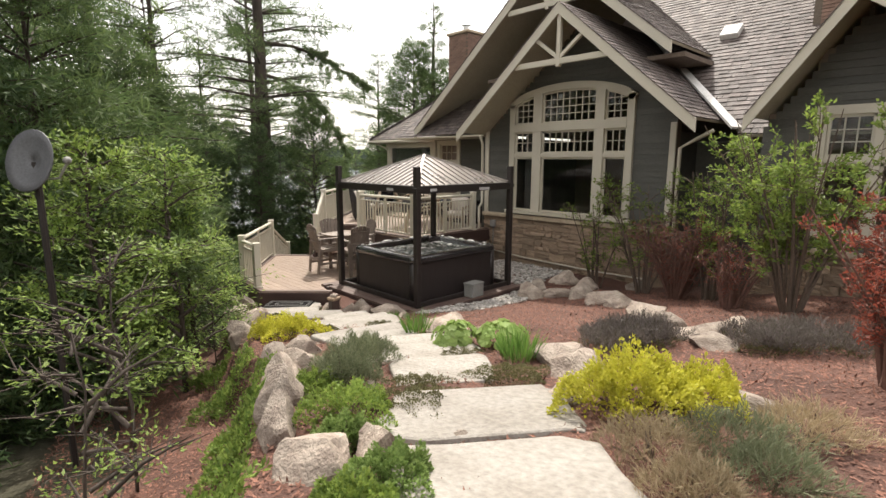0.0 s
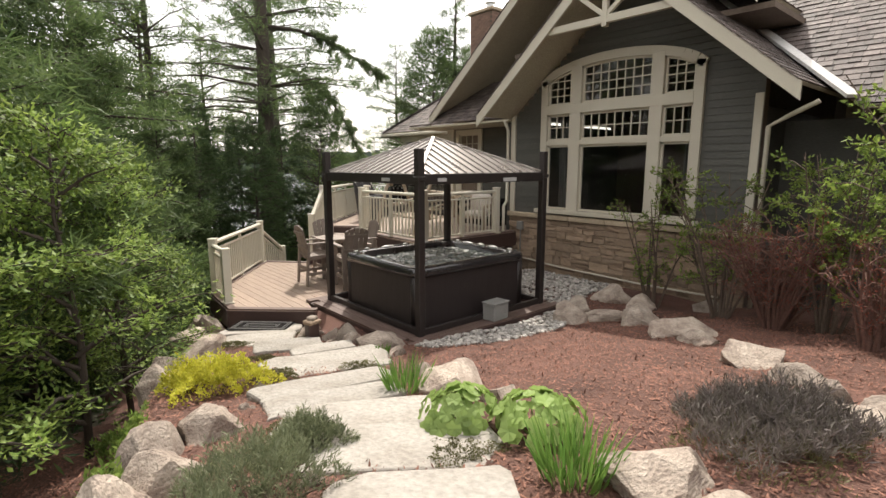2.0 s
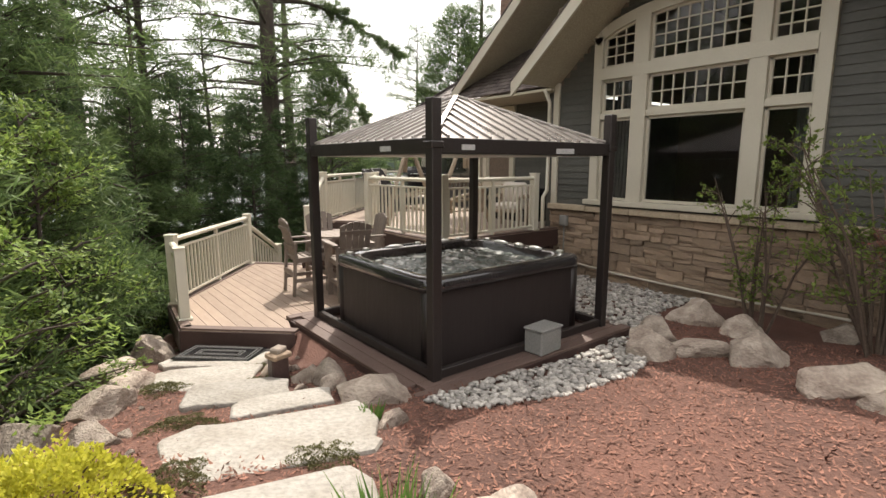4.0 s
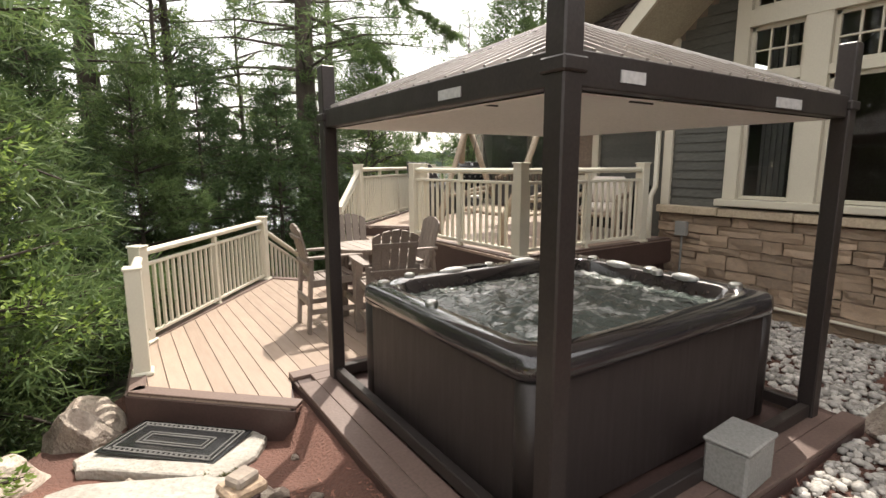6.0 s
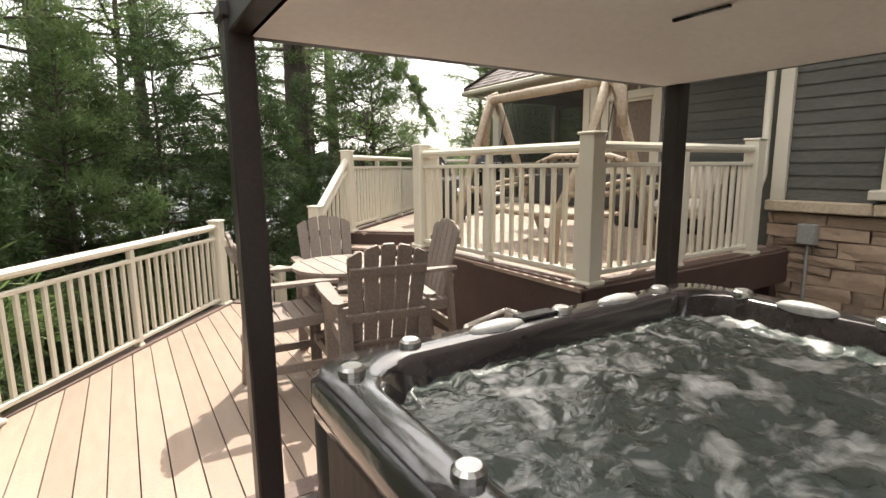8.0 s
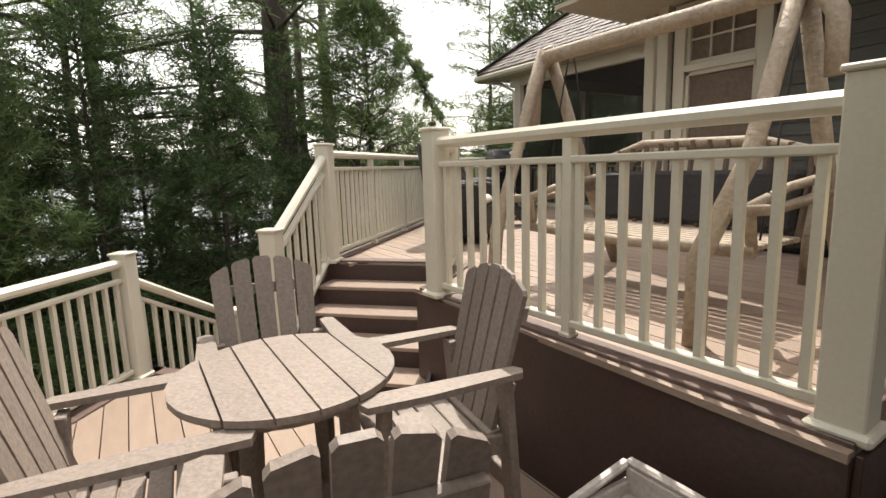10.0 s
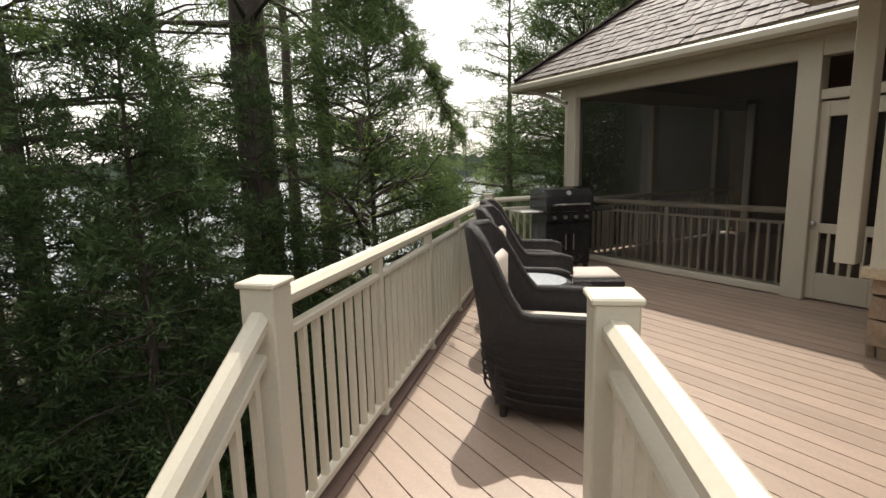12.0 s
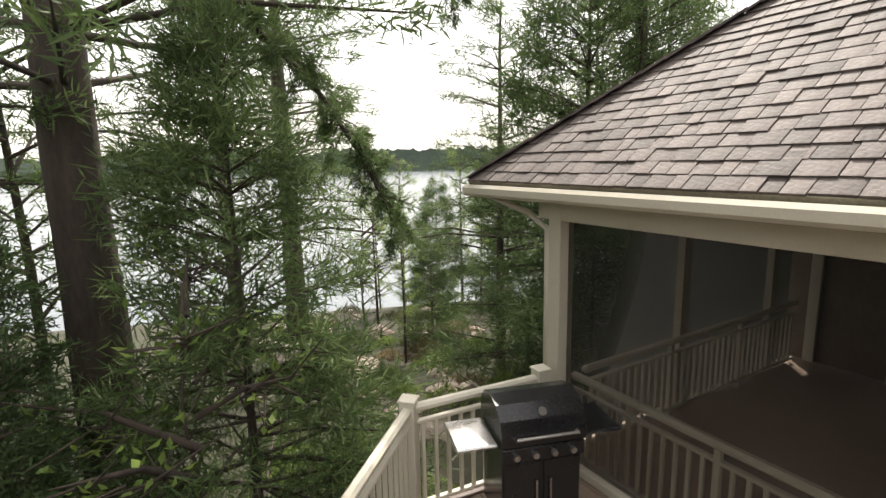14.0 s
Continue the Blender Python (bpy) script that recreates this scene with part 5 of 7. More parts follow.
tagged(raw("pebbles", rest_v, rest_f, PEBBLES, gravel, "more rounded river pebbles", True), "", "", "", "stuff")


def chips():
    """Loose bark chips over the planting beds."""
    g = np.random.default_rng(4)
    n = 80000
    x, y = g.uniform(-0.5, 9.5, n), g.uniform(-0.5, 8.0, n)
    keep = [i for i in range(n) if left_of_path(x[i], y[i]) < 2.2 and not inside(GRAVEL_POLY, x[i], y[i])]
    x, y = x[keep], y[keep]
    P = np.array([(a, b, ground(a, b) + 0.008) for a, b in zip(x, y)])
    D = rand_dirs(g, len(P)) * np.array([1, 1, 0.25])
    S = unit(np.cross(D, np.array([0, 0, 1.0]) + 0.35 * rand_dirs(g, len(P))))
    V, F = leaves(P, unit(D), S, g.uniform(0.02, 0.07, len(P)), g.uniform(0.008, 0.022, len(P)), 0.1)
    tagged(raw("mulch_chips", V, F, CHIP, None, "loose reddish bark chips over the beds"), "", "mulch", "", "stuff")


chips()


# ---- low plants ----
def tuft_plant(name, label, category, x, y, w, h, mat, n, ll, lw, seed, dome=True, up=0.5, group="", stems=None, z=None):
    """A mound of small leaves over a few stems."""
    g = np.random.default_rng(seed)
    z0 = ground(x, y) if z is None else z
    t = thing(name, label, category, Matrix.Translation((x, y, z0)), group)
    a, r = g.uniform(0, 2 * math.pi, n), np.sqrt(g.uniform(0, 1, n))
    lump = 1 + 0.28 * np.sin(3 * a + seed) * r + 0.16 * np.sin(7 * a + 2 * seed) * r
    px, py = r * np.cos(a) * w / 2 * lump, r * np.sin(a) * w / 2 * lump
    prof = np.sqrt(np.clip(1 - r ** 2, 0, 1)) if dome else np.ones(n)
    gz = np.array([ground(x + u, y + v) - z0 for u, v in zip(px, py)]) if z is None else np.zeros(n)
    bumps = 0.75 + 0.35 * np.sin(px * 19 / max(w, 0.2) + seed) * np.cos(py * 17 / max(w, 0.2))
    pz = gz + h * prof * bumps * g.uniform(0.35, 1.0, n) ** 0.6
    P = np.stack([px, py, pz], 1)
    out = np.stack([px, py, np.full(n, w * up)], 1)
    D = unit(unit(out) + 0.75 * rand_dirs(g, n))
    V, F = leaves(P, D, side_of(g, D), g.uniform(0.6, 1.2, n) * ll, g.uniform(0.7, 1.2, n) * lw)
    raw("foliage", V, F, mat, t)
    bm = bmesh.new()
    for k in range(stems if stems is not None else 8):
        q = P[g.integers(n)]
        tube(bm, [(q[0] * 0.15, q[1] * 0.15, -0.02), (q[0] * 0.6, q[1] * 0.6, q[2] * 0.55), tuple(q)], [0.008, 0.006, 0.003], 5, False)
    part("stem", bm, TWIG, t)
    return t


tuft_plant("golden_shrub", "bright golden-yellow shrub spilling over the path edge", "shrub", 2.50, 1.06, 0.84, 0.46, YELLOW, 7500, 0.032, 0.020, 1, group="golden shrubs")
tuft_plant("golden_shrub", "bright golden-yellow shrub spilling over the path edge", "shrub", 2.82, 0.72, 0.56, 0.34, YELLOW, 3600, 0.032, 0.020, 2, group="golden shrubs")
tuft_plant("golden_shrub", "small golden-yellow shrub above the boulder wall", "shrub", 2.50, 5.93, 0.85, 0.36, YELLOW, 5000, 0.035, 0.022, 3, group="golden shrubs")
tuft_plant("golden_shrub", "small golden-yellow shrub above the boulder wall", "shrub", 2.25, 6.08, 0.42, 0.34, YELLOW, 1600, 0.035, 0.02, 4, group="golden shrubs")
for k, (x, y, w, h) in enumerate(((1.62, 2.25, 0.72, 0.11), (2.66, 2.18, 0.72, 0.13), (3.04, 3.20, 0.45, 0.09), (2.45, 4.08, 0.66, 0.13), (3.02, 5.86, 0.46, 0.08), (3.85, 5.62, 0.45, 0.08), (4.18, 7.75, 0.4, 0.06), (3.36, 8.15, 0.45, 0.06), (1.98, 2.62, 0.5, 0.1), (3.3, 6.95, 0.5, 0.06), (4.25, 8.45, 0.5, 0.05))):
    tuft_plant("creeping_thyme", "olive-brown mat of creeping thyme between the flagstones", "ground cover", x, y, w, h, THYME, 5000 if w > 0.5 else 2500, 0.016, 0.010, 20 + k, group="thyme mats", stems=3)
for k, (x, y, w, h) in enumerate(((1.92, 3.45, 0.72, 0.44), (2.42, 3.92, 0.45, 0.28), (1.62, 3.12, 0.5, 0.36))):
    tuft_plant("santolina_shrub", "wispy grey-green shrub above the path wall", "shrub", x, y, w, h, GREYGREEN, 5500, 0.05, 0.007, 40 + k, up=1.1, group="grey-green shrubs")
for k, (x, y, w, h) in enumerate(((1.19, 2.40, 0.66, 0.26), (0.82, 1.42, 0.46, 0.2), (1.32, 3.10, 0.42, 0.24), (0.95, 2.05, 0.4, 0.2), (0.45, 1.25, 0.4, 0.22))):
    tuft_plant("variegated_ground_cover", "fresh green small-leaved ground cover on the boulders", "ground cover", x, y, w, h, LIGULARIA if k % 2 else MIDGREEN, 4500, 0.024, 0.016, 50 + k, group="green ground cover")
for k, (x, y, w, h) in enumerate(((1.88, 0.62, 0.55, 0.24), (2.20, 0.34, 0.58, 0.22), (2.60, 0.10, 0.52, 0.22), (1.98, 0.12, 0.45, 0.18), (1.62, 0.32, 0.42, 0.18))):
    tuft_plant("dry_perennial", "dry tan stalks with new grey-green growth", "perennial", x, y, w, h, DRY if k % 2 == 0 else GREYGREEN, 1700, 0.08, 0.005, 60 + k, up=0.9, group="dry perennials")
for k, (x, y, w, h) in enumerate(((4.16, 1.98, 0.78, 0.26), (4.52, 1.84, 0.62, 0.24), (4.57, 2.25, 0.6, 0.2), (4.95, 0.80, 0.66, 0.2), (4.80, 2.05, 0.6, 0.26), (5.55, 0.95, 0.8, 0.2), (5.3, 0.3, 0.8, 0.2))):
    tuft_plant("lavender", "low clump of greyish purple lavender spikes on the mulch", "lavender", x, y, w, h, LAVENDER, 2800, 0.075, 0.008, 80 + k, up=1.5, dome=False, group="lavender clumps")
    tuft_plant("lavender_foliage", "dull green lavender foliage at ground level", "lavender", x, y, w, h * 0.7, THYME, 1500, 0.05, 0.007, 90 + k, up=1.2, group="lavender foliage")


def broadleaf(x, y, n, seed):
    g = random.Random(seed)
    t = thing("ligularia", "clump of broad scalloped bright green leaves", "perennial", Matrix.Translation((x, y, ground(x, y))), "broad-leaved clumps")
    for k in range(n):
        a, r = g.uniform(0, 6.28), math.sqrt(g.random()) * 0.30
        h = 0.20 * (1 - (r / 0.36) ** 2) + g.uniform(0.02, 0.08)
        s = g.uniform(0.034, 0.062)
        bm = bmesh.new()
        c = bm.verts.new((0, 0, 0.0))
        ring = []
        m_ = 12
        for i in range(m_):
            b = 2 * math.pi * i / m_
            rr = s * (1 + 0.16 * (i % 2)) * (0.55 if i == 0 else 1)
            ring.append(bm.verts.new((rr * math.cos(b), rr * math.sin(b), 0.25 * s * (1 if i % 2 else 0.5))))
        for i in range(m_):
            bm.faces.new((c, ring[i], ring[(i + 1) % m_]))
        m = Matrix.Translation((r * math.cos(a), r * math.sin(a), h)) @ Matrix.Rotation(a, 4, "Z") @ Matrix.Rotation(radians(15 + 50 * r / 0.30 + g.uniform(-15, 15)), 4, "Y") @ Matrix.Rotation(g.uniform(0, 6), 4, "Z")
        part("leaf", bm, LIGULARIA, t, at=m)
    for k in range(14):
        bm = bmesh.new()
        a, r = g.uniform(0, 6.28), g.uniform(0.05, 0.24)
        tube(bm, [(0.03 * math.cos(a), 0.03 * math.sin(a), -0.02), (r * math.cos(a), r * math.sin(a), 0.15)], 0.005, 5, False)
        part("stem", bm, BLADE, t)


broadleaf(3.36, 3.50, 95, 1)
broadleaf(3.56, 3.02, 95, 2)


def blades(name, label, x, y, n, h, spread, seed, mat=None, w=0.016):
    g = np.random.default_rng(seed)
    t = thing(name, label, "perennial", Matrix.Translation((x, y, ground(x, y))), "grassy clumps")
    a, r = g.uniform(0, 6.28, n), np.sqrt(g.uniform(0, 1, n)) * spread
    P = np.stack([r * np.cos(a), r * np.sin(a), np.full(n, -0.01)], 1)
    D = unit(np.stack([0.5 * r / spread * np.cos(a), 0.5 * r / spread * np.sin(a), np.ones(n)], 1) + 0.14 * rand_dirs(g, n))
    V, F = leaves(P, D, side_of(g, D), g.uniform(0.6, 1.1, n) * h, w, 0.06)
    raw("blades", V, F, mat or BLADE, t)


blades("iris_clump", "upright bright green iris blades", 3.22, 2.52, 170, 0.34, 0.15, 3)
blades("iris_clump", "upright bright green iris blades beside a boulder", 3.62, 4.50, 120, 0.36, 0.13, 4)
blades("iris_clump", "small tuft of fresh green blades", 4.42, 6.05, 40, 0.16, 0.06, 5)
for k, (x, y) in enumerate(((1.15, 4.2), (0.9, 3.6), (1.5, 5.6), (0.4, 3.0), (1.9, 7.2), (0.0, 2.2), (-0.3, 1.4))):
    tuft_plant("fern_patch", "bright green ferns and weeds on the slope", "fern", x, y, 0.7, 0.32, LIME, 1500, 0.06, 0.022, 110 + k, group="slope ferns")


# ---- shrubs by the house ----
def shrub(name, label, x, y, h, w, mat, twig, n_stem, n_leaf, seed, leaf=0.05, open_=0.35, group=""):
    """A many-stemmed shrub: arching stems that fork twice, leaves along the outer twigs."""
    g = random.Random(seed)
    gn = np.random.default_rng(seed)
    t = thing(name, label, "shrub", Matrix.Translation((x, y, ground(x, y) - 0.02)), group)
    bm = bmesh.new()
    ends = []
    for k in range(n_stem):
        a = g.uniform(0, 6.28)
        lean = g.uniform(0.15, 1.0) * w / 2
        p0 = Vector((0.1 * math.cos(a), 0.1 * math.sin(a), 0))
        p1 = Vector((lean * 0.45 * math.cos(a), lean * 0.45 * math.sin(a), h * g.uniform(0.35, 0.5)))
        p2 = Vector((lean * math.cos(a) + g.uniform(-0.2, 0.2), lean * math.sin(a) + g.uniform(-0.2, 0.2), h * g.uniform(0.7, 1.0)))
        tube(bm, [p0, p1, p2], [0.022, 0.014, 0.005], 6, False)
        for j in range(7):
            f = g.uniform(0.25, 1)
            q = p0.lerp(p1, f * 2) if f < 0.5 else p1.lerp(p2, f * 2 - 1)
            d = Vector((g.uniform(-1, 1), g.uniform(-1, 1), g.uniform(-0.1, 0.7))).normalized()
            e = q + d * g.uniform(0.25, 0.55) * w * 0.35
            tube(bm, [q, (q + e) / 2 + Vector((0, 0, 0.04)), e], [0.008, 0.006, 0.003], 4, False)
            ends.append((q, e))
            for i in range(3):
                d2 = (d + Vector((g.uniform(-1, 1), g.uniform(-1, 1), g.uniform(-0.3, 0.8)))).normalized()
                q2 = q.lerp(e, g.uniform(0.4, 1))
                e2 = q2 + d2 * g.uniform(0.12, 0.28) * w * 0.35
                tube(bm, [q2, e2], [0.004, 0.002], 3, False)
                ends.append((q2, e2))
    part("stem", bm, twig, t)
    A = np.array([tuple(a) for a, b in ends])
    B = np.array([tuple(b) for a, b in ends])
    i = gn.integers(len(A), size=n_leaf)
    f = gn.uniform(0.2, 1.05, n_leaf)[:, None]
    P = A[i] + (B[i] - A[i]) * f + gn.normal(size=(n_leaf, 3)) * 0.02
    D = unit(unit(B[i] - A[i]) + 0.9 * rand_dirs(gn, n_leaf))
    V, F = leaves(P, D, side_of(gn, D), gn.uniform(0.6, 1.2, n_leaf) * leaf, gn.uniform(0.7, 1.1, n_leaf) * leaf * 0.5)
    raw("foliage", V, F, mat, t)
    return t


shrub("leafy_shrub", "tall open shrub with fresh green leaves before the house", 7.62, 1.20, 2.75, 2.5, MIDGREEN, TWIG, 24, 7000, 1, 0.075, group="tall shrubs")
shrub("leafy_shrub", "tall open shrub with fresh green leaves before the house", 8.7, 2.6, 2.4, 2.1, MIDGREEN, TWIG, 16, 3400, 2, 0.07, group="tall shrubs")
shrub("leafy_shrub", "thin arching shrub with sparse green leaves under the window", 9.25, 4.05, 2.35, 2.6, MIDGREEN, TWIG, 14, 2600, 3, 0.065, group="tall shrubs")
shrub("leafy_shrub", "thin arching shrub with sparse green leaves under the window", 9.7, 5.35, 2.0, 1.9, MIDGREEN, TWIG, 8, 1100, 4, 0.06, group="tall shrubs")
shrub("twiggy_shrub", "bare reddish-brown twiggy shrub", 8.75, 3.2, 1.45, 2.2, RED, REDTWIG, 40, 2600, 5, 0.03, group="twiggy shrubs")
shrub("twiggy_shrub", "bare reddish-brown twiggy shrub", 7.9, 2.05, 1.2, 1.5, RED, REDTWIG, 20, 1200, 6, 0.028, group="twiggy shrubs")
shrub("barberry", "dark red barberry bush beside the mulch bed", 3.95, -0.18, 1.30, 1.15, RED, REDTWIG, 32, 8000, 7, 0.030, group="barberries")
shrub("barberry", "dark red barberry bush beside the mulch bed", 7.9, 0.15, 1.4, 1.4, RED, REDTWIG, 22, 5000, 8, 0.034, group="barberries")


# ---- trees ----
def conifer(name, label, seed, h, r, base, needle, whorls, per, tufts, per_tuft, mat, droop=0.1, trunk_r=0.2, bare=0.0, width=0.012, group="", gap=0.0):
    """A conifer: tapered trunk, whorls of limbs, each hung with tufts of needles. base: lowest limb; bare: limbless share of a limb."""
    g = random.Random(seed)
    gn = np.random.default_rng(seed)
    t = thing(name, label, "pine tree" if "pine" in name else "conifer", None, group)
    bm = bmesh.new()
    n = 10
    bend = [Vector((0.06 * h / 10 * noise.noise(Vector((seed, k * 0.5, 0))), 0.06 * h / 10 * noise.noise(Vector((seed, k * 0.5, 9))), h * k / n)) for k in range(n + 1)]
    tube(bm, bend, [trunk_r * (1.25 if k == 0 else 1) * (1 - 0.93 * (k / n) ** 1.1) for k in range(n + 1)], 12, True, 0.12)
    C, Dm = [], []
    for k in range(whorls):
        f = (k + g.uniform(-0.3, 0.3)) / whorls
        z = base + (h - base) * max(0, f)
        if gap and noise.noise(Vector((seed * 3.7, f * 7, 0))) > 0.25:
            continue
        for j in range(per):
            a = g.uniform(0, 6.28)
            ln = r * (1 - f) ** 0.75 * g.uniform(0.6, 1.1) + 0.25
            up = g.uniform(0.0, 0.25) + 0.5 * f - droop
            p0 = Vector((0, 0, z))
            d = Vector((math.cos(a), math.sin(a), up)).normalized()
            p1 = p0 + d * ln * 0.5 + Vector((0, 0, 0.03 * ln))
            p2 = p0 + d * ln - Vector((0, 0, droop * ln * 0.4))
            lr = 0.026 * ln / 2.2 + 0.006
            tube(bm, [p0, p1, p2], [lr, lr * 0.6, lr * 0.15], 5, False)
            m = max(3, int(tufts * ln / r))
            for i in range(m):
                u = bare + (1 - bare) * math.sqrt(g.random())
                q = p0.lerp(p1, u * 2) if u < 0.5 else p1.lerp(p2, u * 2 - 1)
                side = Vector((-d.y, d.x, 0)) * g.uniform(-1, 1) * ln * 0.30 * (1.15 - u) * 1.4
                C.append(tuple(q + side + Vector((0, 0, g.uniform(-0.12, 0.1)))))
                Dm.append(tuple((d + side.normalized() * 0.7 + Vector((0, 0, 0.15))).normalized() if side.length > 0 else d))
    part("trunk", bm, BARK, t, smooth=True)
    C, Dm = np.array(C), np.array(Dm)
    i = np.repeat(np.arange(len(C)), per_tuft)
    P = C[i] + gn.normal(size=(len(i), 3)) * needle * 0.35
    D = unit(Dm[i] * 0.8 + rand_dirs(gn, len(i)))
    V, F = leaves(P, D, side_of(gn, D), gn.uniform(0.6, 1.15, len(i)) * needle, width, 0.05)
    raw("crown", V, F, mat, t)
    return t


def broad_tree(name, label, seed, h, r, base, mat, n_limb, n_leaf, leaf, trunk_r=0.1, group=""):
    """A young broadleaf: trunk, forking limbs, leaves in uneven sprays with gaps between."""
    g = random.Random(seed)
    gn = np.random.default_rng(seed)
    t = thing(name, label, "tree", None, group)
    bm = bmesh.new()
    tube(bm, [(0, 0, -0.1), (0.05, 0.03, h * 0.4), (-0.04, 0.06, h * 0.75), (0, 0, h)], [trunk_r, trunk_r * 0.75, trunk_r * 0.4, 0.01], 9, True, 0.1)
    segs = []
    for k in range(n_limb):
        z = base + (h - base) * (k / n_limb) ** 0.9
        a = g.uniform(0, 6.28)
        ln = r * g.uniform(0.5, 1.1) * (1 - 0.55 * (z / h) ** 2)
        d = Vector((math.cos(a), math.sin(a), g.uniform(0.1, 0.75))).normalized()
        p0, p2 = Vector((0, 0, z)), Vector((0, 0, z)) + d * ln
        p1 = (p0 + p2) / 2 + Vector((0, 0, 0.08 * ln))
        tube(bm, [p0, p1, p2], [0.02 * ln + 0.008, 0.012 * ln + 0.005, 0.003], 5, False)
        for j in range(9):
            q = p0.lerp(p2, g.uniform(0.3, 1))
            e = q + (d * 0.5 + Vector((g.uniform(-1, 1), g.uniform(-1, 1), g.uniform(-0.4, 0.5)))).normalized() * g.uniform(0.25, 0.6) * max(0.6, ln * 0.5)
            tube(bm, [q, e], [0.007, 0.003], 4, False)
            segs.append((tuple(q), tuple(e)))
    part("trunk", bm, BARK, t, smooth=True)
    A, B = np.array([s[0] for s in segs]), np.array([s[1] for s in segs])
    i = gn.integers(len(A), size=n_leaf)
    P = A[i] + (B[i] - A[i]) * gn.uniform(0.1, 1.1, n_leaf)[:, None] + gn.normal(size=(n_leaf, 3)) * leaf * 0.7
    D = unit(unit(B[i] - A[i]) + 0.8 * rand_dirs(gn, n_leaf) - np.array([0, 0, 0.25]))
    S = unit(np.cross(D, np.array([0, 0, 1.0]) + 0.5 * rand_dirs(gn, n_leaf)))
    V, F = leaves(P, D, S, gn.uniform(0.6, 1.15, n_leaf) * leaf, gn.uniform(0.7, 1.1, n_leaf) * leaf * 0.42)
    raw("crown", V, F, mat, t)
    return t


def stand(x, y, rz=0.0, s=1.0, dz=0.0):
    return Matrix.Translation((x, y, ground(x, y) - 0.1 + dz)) @ Matrix.Rotation(radians(rz), 4, "Z") @ Matrix.Diagonal((s, s, s, 1))


def put(first, places):
    """Stand the tree at the first place and copies of it at the others."""
    first.matrix_basis = stand(*places[0])
    for p in places[1:]:
        c = copy_thing(first, Matrix())
        c.matrix_basis = stand(*p)


# tall white pines with bare lower trunks
tall_pine = conifer("white_pine", "tall white pine with a thick bare trunk and high branches", 1, 19, 4.6, 5.6, 0.27, 20, 5, 33, 12, PINE, 0.10, 0.39, 0.12, 0.026, "tall pines", 0.25)
put(tall_pine, [(9.19, 20.96, 0), (14.2, 32.0, 140, 1.0), (3.6, 23.0, 70, 0.95), (19.8, 21.8, 200, 0.72)])
put(conifer("white_pine", "tall white pine with long open branches", 2, 17, 5.0, 4.2, 0.27, 18, 5, 33, 12, PINE, 0.14, 0.22, 0.12, 0.026, "tall pines", 0.2),
    [(11.6, 27.5, 0), (5.6, 22.6, 120, 0.9), (1.2, 19.0, 30, 1.0), (19.0, 26.0, 250, 0.7), (0.8, 14.0, 200, 0.85), (24.0, 27.0, 100, 0.75), (-3.0, 12.0, 60, 0.9)])


def bough(tree, base, pts, seed):
    """A long drooping limb of one pine, with hanging twigs and tufts of needles."""
    g, gn = random.Random(seed), np.random.default_rng(seed)
    o = Vector((base[0], base[1], ground(*base) - 0.1))
    pts = [Vector(p) - o for p in pts]
    bm = bmesh.new()
    tube(bm, pts, [0.075 - 0.062 * k / (len(pts) - 1) for k in range(len(pts))], 8, True, 0.1)
    limb = part("bough", bm, BARK, tree, "long drooping lower limb", smooth=True)
    bm = bmesh.new()
    C, Dm = [], []
    for k in range(110):
        f = 0.22 + 0.78 * g.random()
        u = f * (len(pts) - 1)
        i = min(int(u), len(pts) - 2)
        p = pts[i].lerp(pts[i + 1], u - i)
        d = ((pts[i + 1] - pts[i]).normalized() * 0.8 + Vector((g.uniform(-1, 1), g.uniform(-1, 1), g.uniform(-0.5, 0.5)))).normalized()
        ln = g.uniform(0.3, 0.95) * (1.15 - 0.5 * f)
        e = p + d * ln - Vector((0, 0, 0.12 * ln))
        tube(bm, [p, (p + e) / 2 + Vector((0, 0, 0.03)), e], [0.012, 0.008, 0.003], 4, False)
        for j in range(5):
            C.append(tuple(p.lerp(e, g.uniform(0.45, 1.0))))
            Dm.append(tuple(d))
    tagged(part("twig_spray", bm, BARK, limb), kind="stuff")
    C, Dm = np.array(C), np.array(Dm)
    i = np.repeat(np.arange(len(C)), 26)
    P = C[i] + gn.normal(size=(len(i), 3)) * 0.03
    D = unit(Dm[i] * 0.8 + rand_dirs(gn, len(i)))
    V, F = leaves(P, D, side_of(gn, D), gn.uniform(0.10, 0.19, len(i)), 0.012, 0.05)
    tagged(raw("needle_spray", V, F, PINE, limb), kind="stuff")


bough(tall_pine, (9.19, 20.96), [(9.3, 20.9, 6.3), (10.0, 20.7, 6.15), (10.75, 20.5, 5.74), (11.4, 20.45, 5.3), (11.9, 20.4, 4.75), (12.4, 20.25, 3.9), (12.75, 20.1, 3.0)], 31)
bough(tall_pine, (9.19, 20.96), [(9.3, 20.9, 7.6), (10.4, 20.3, 7.5), (11.6, 19.9, 7.1), (12.8, 19.7, 6.5), (13.6, 19.6, 6.1)], 37)
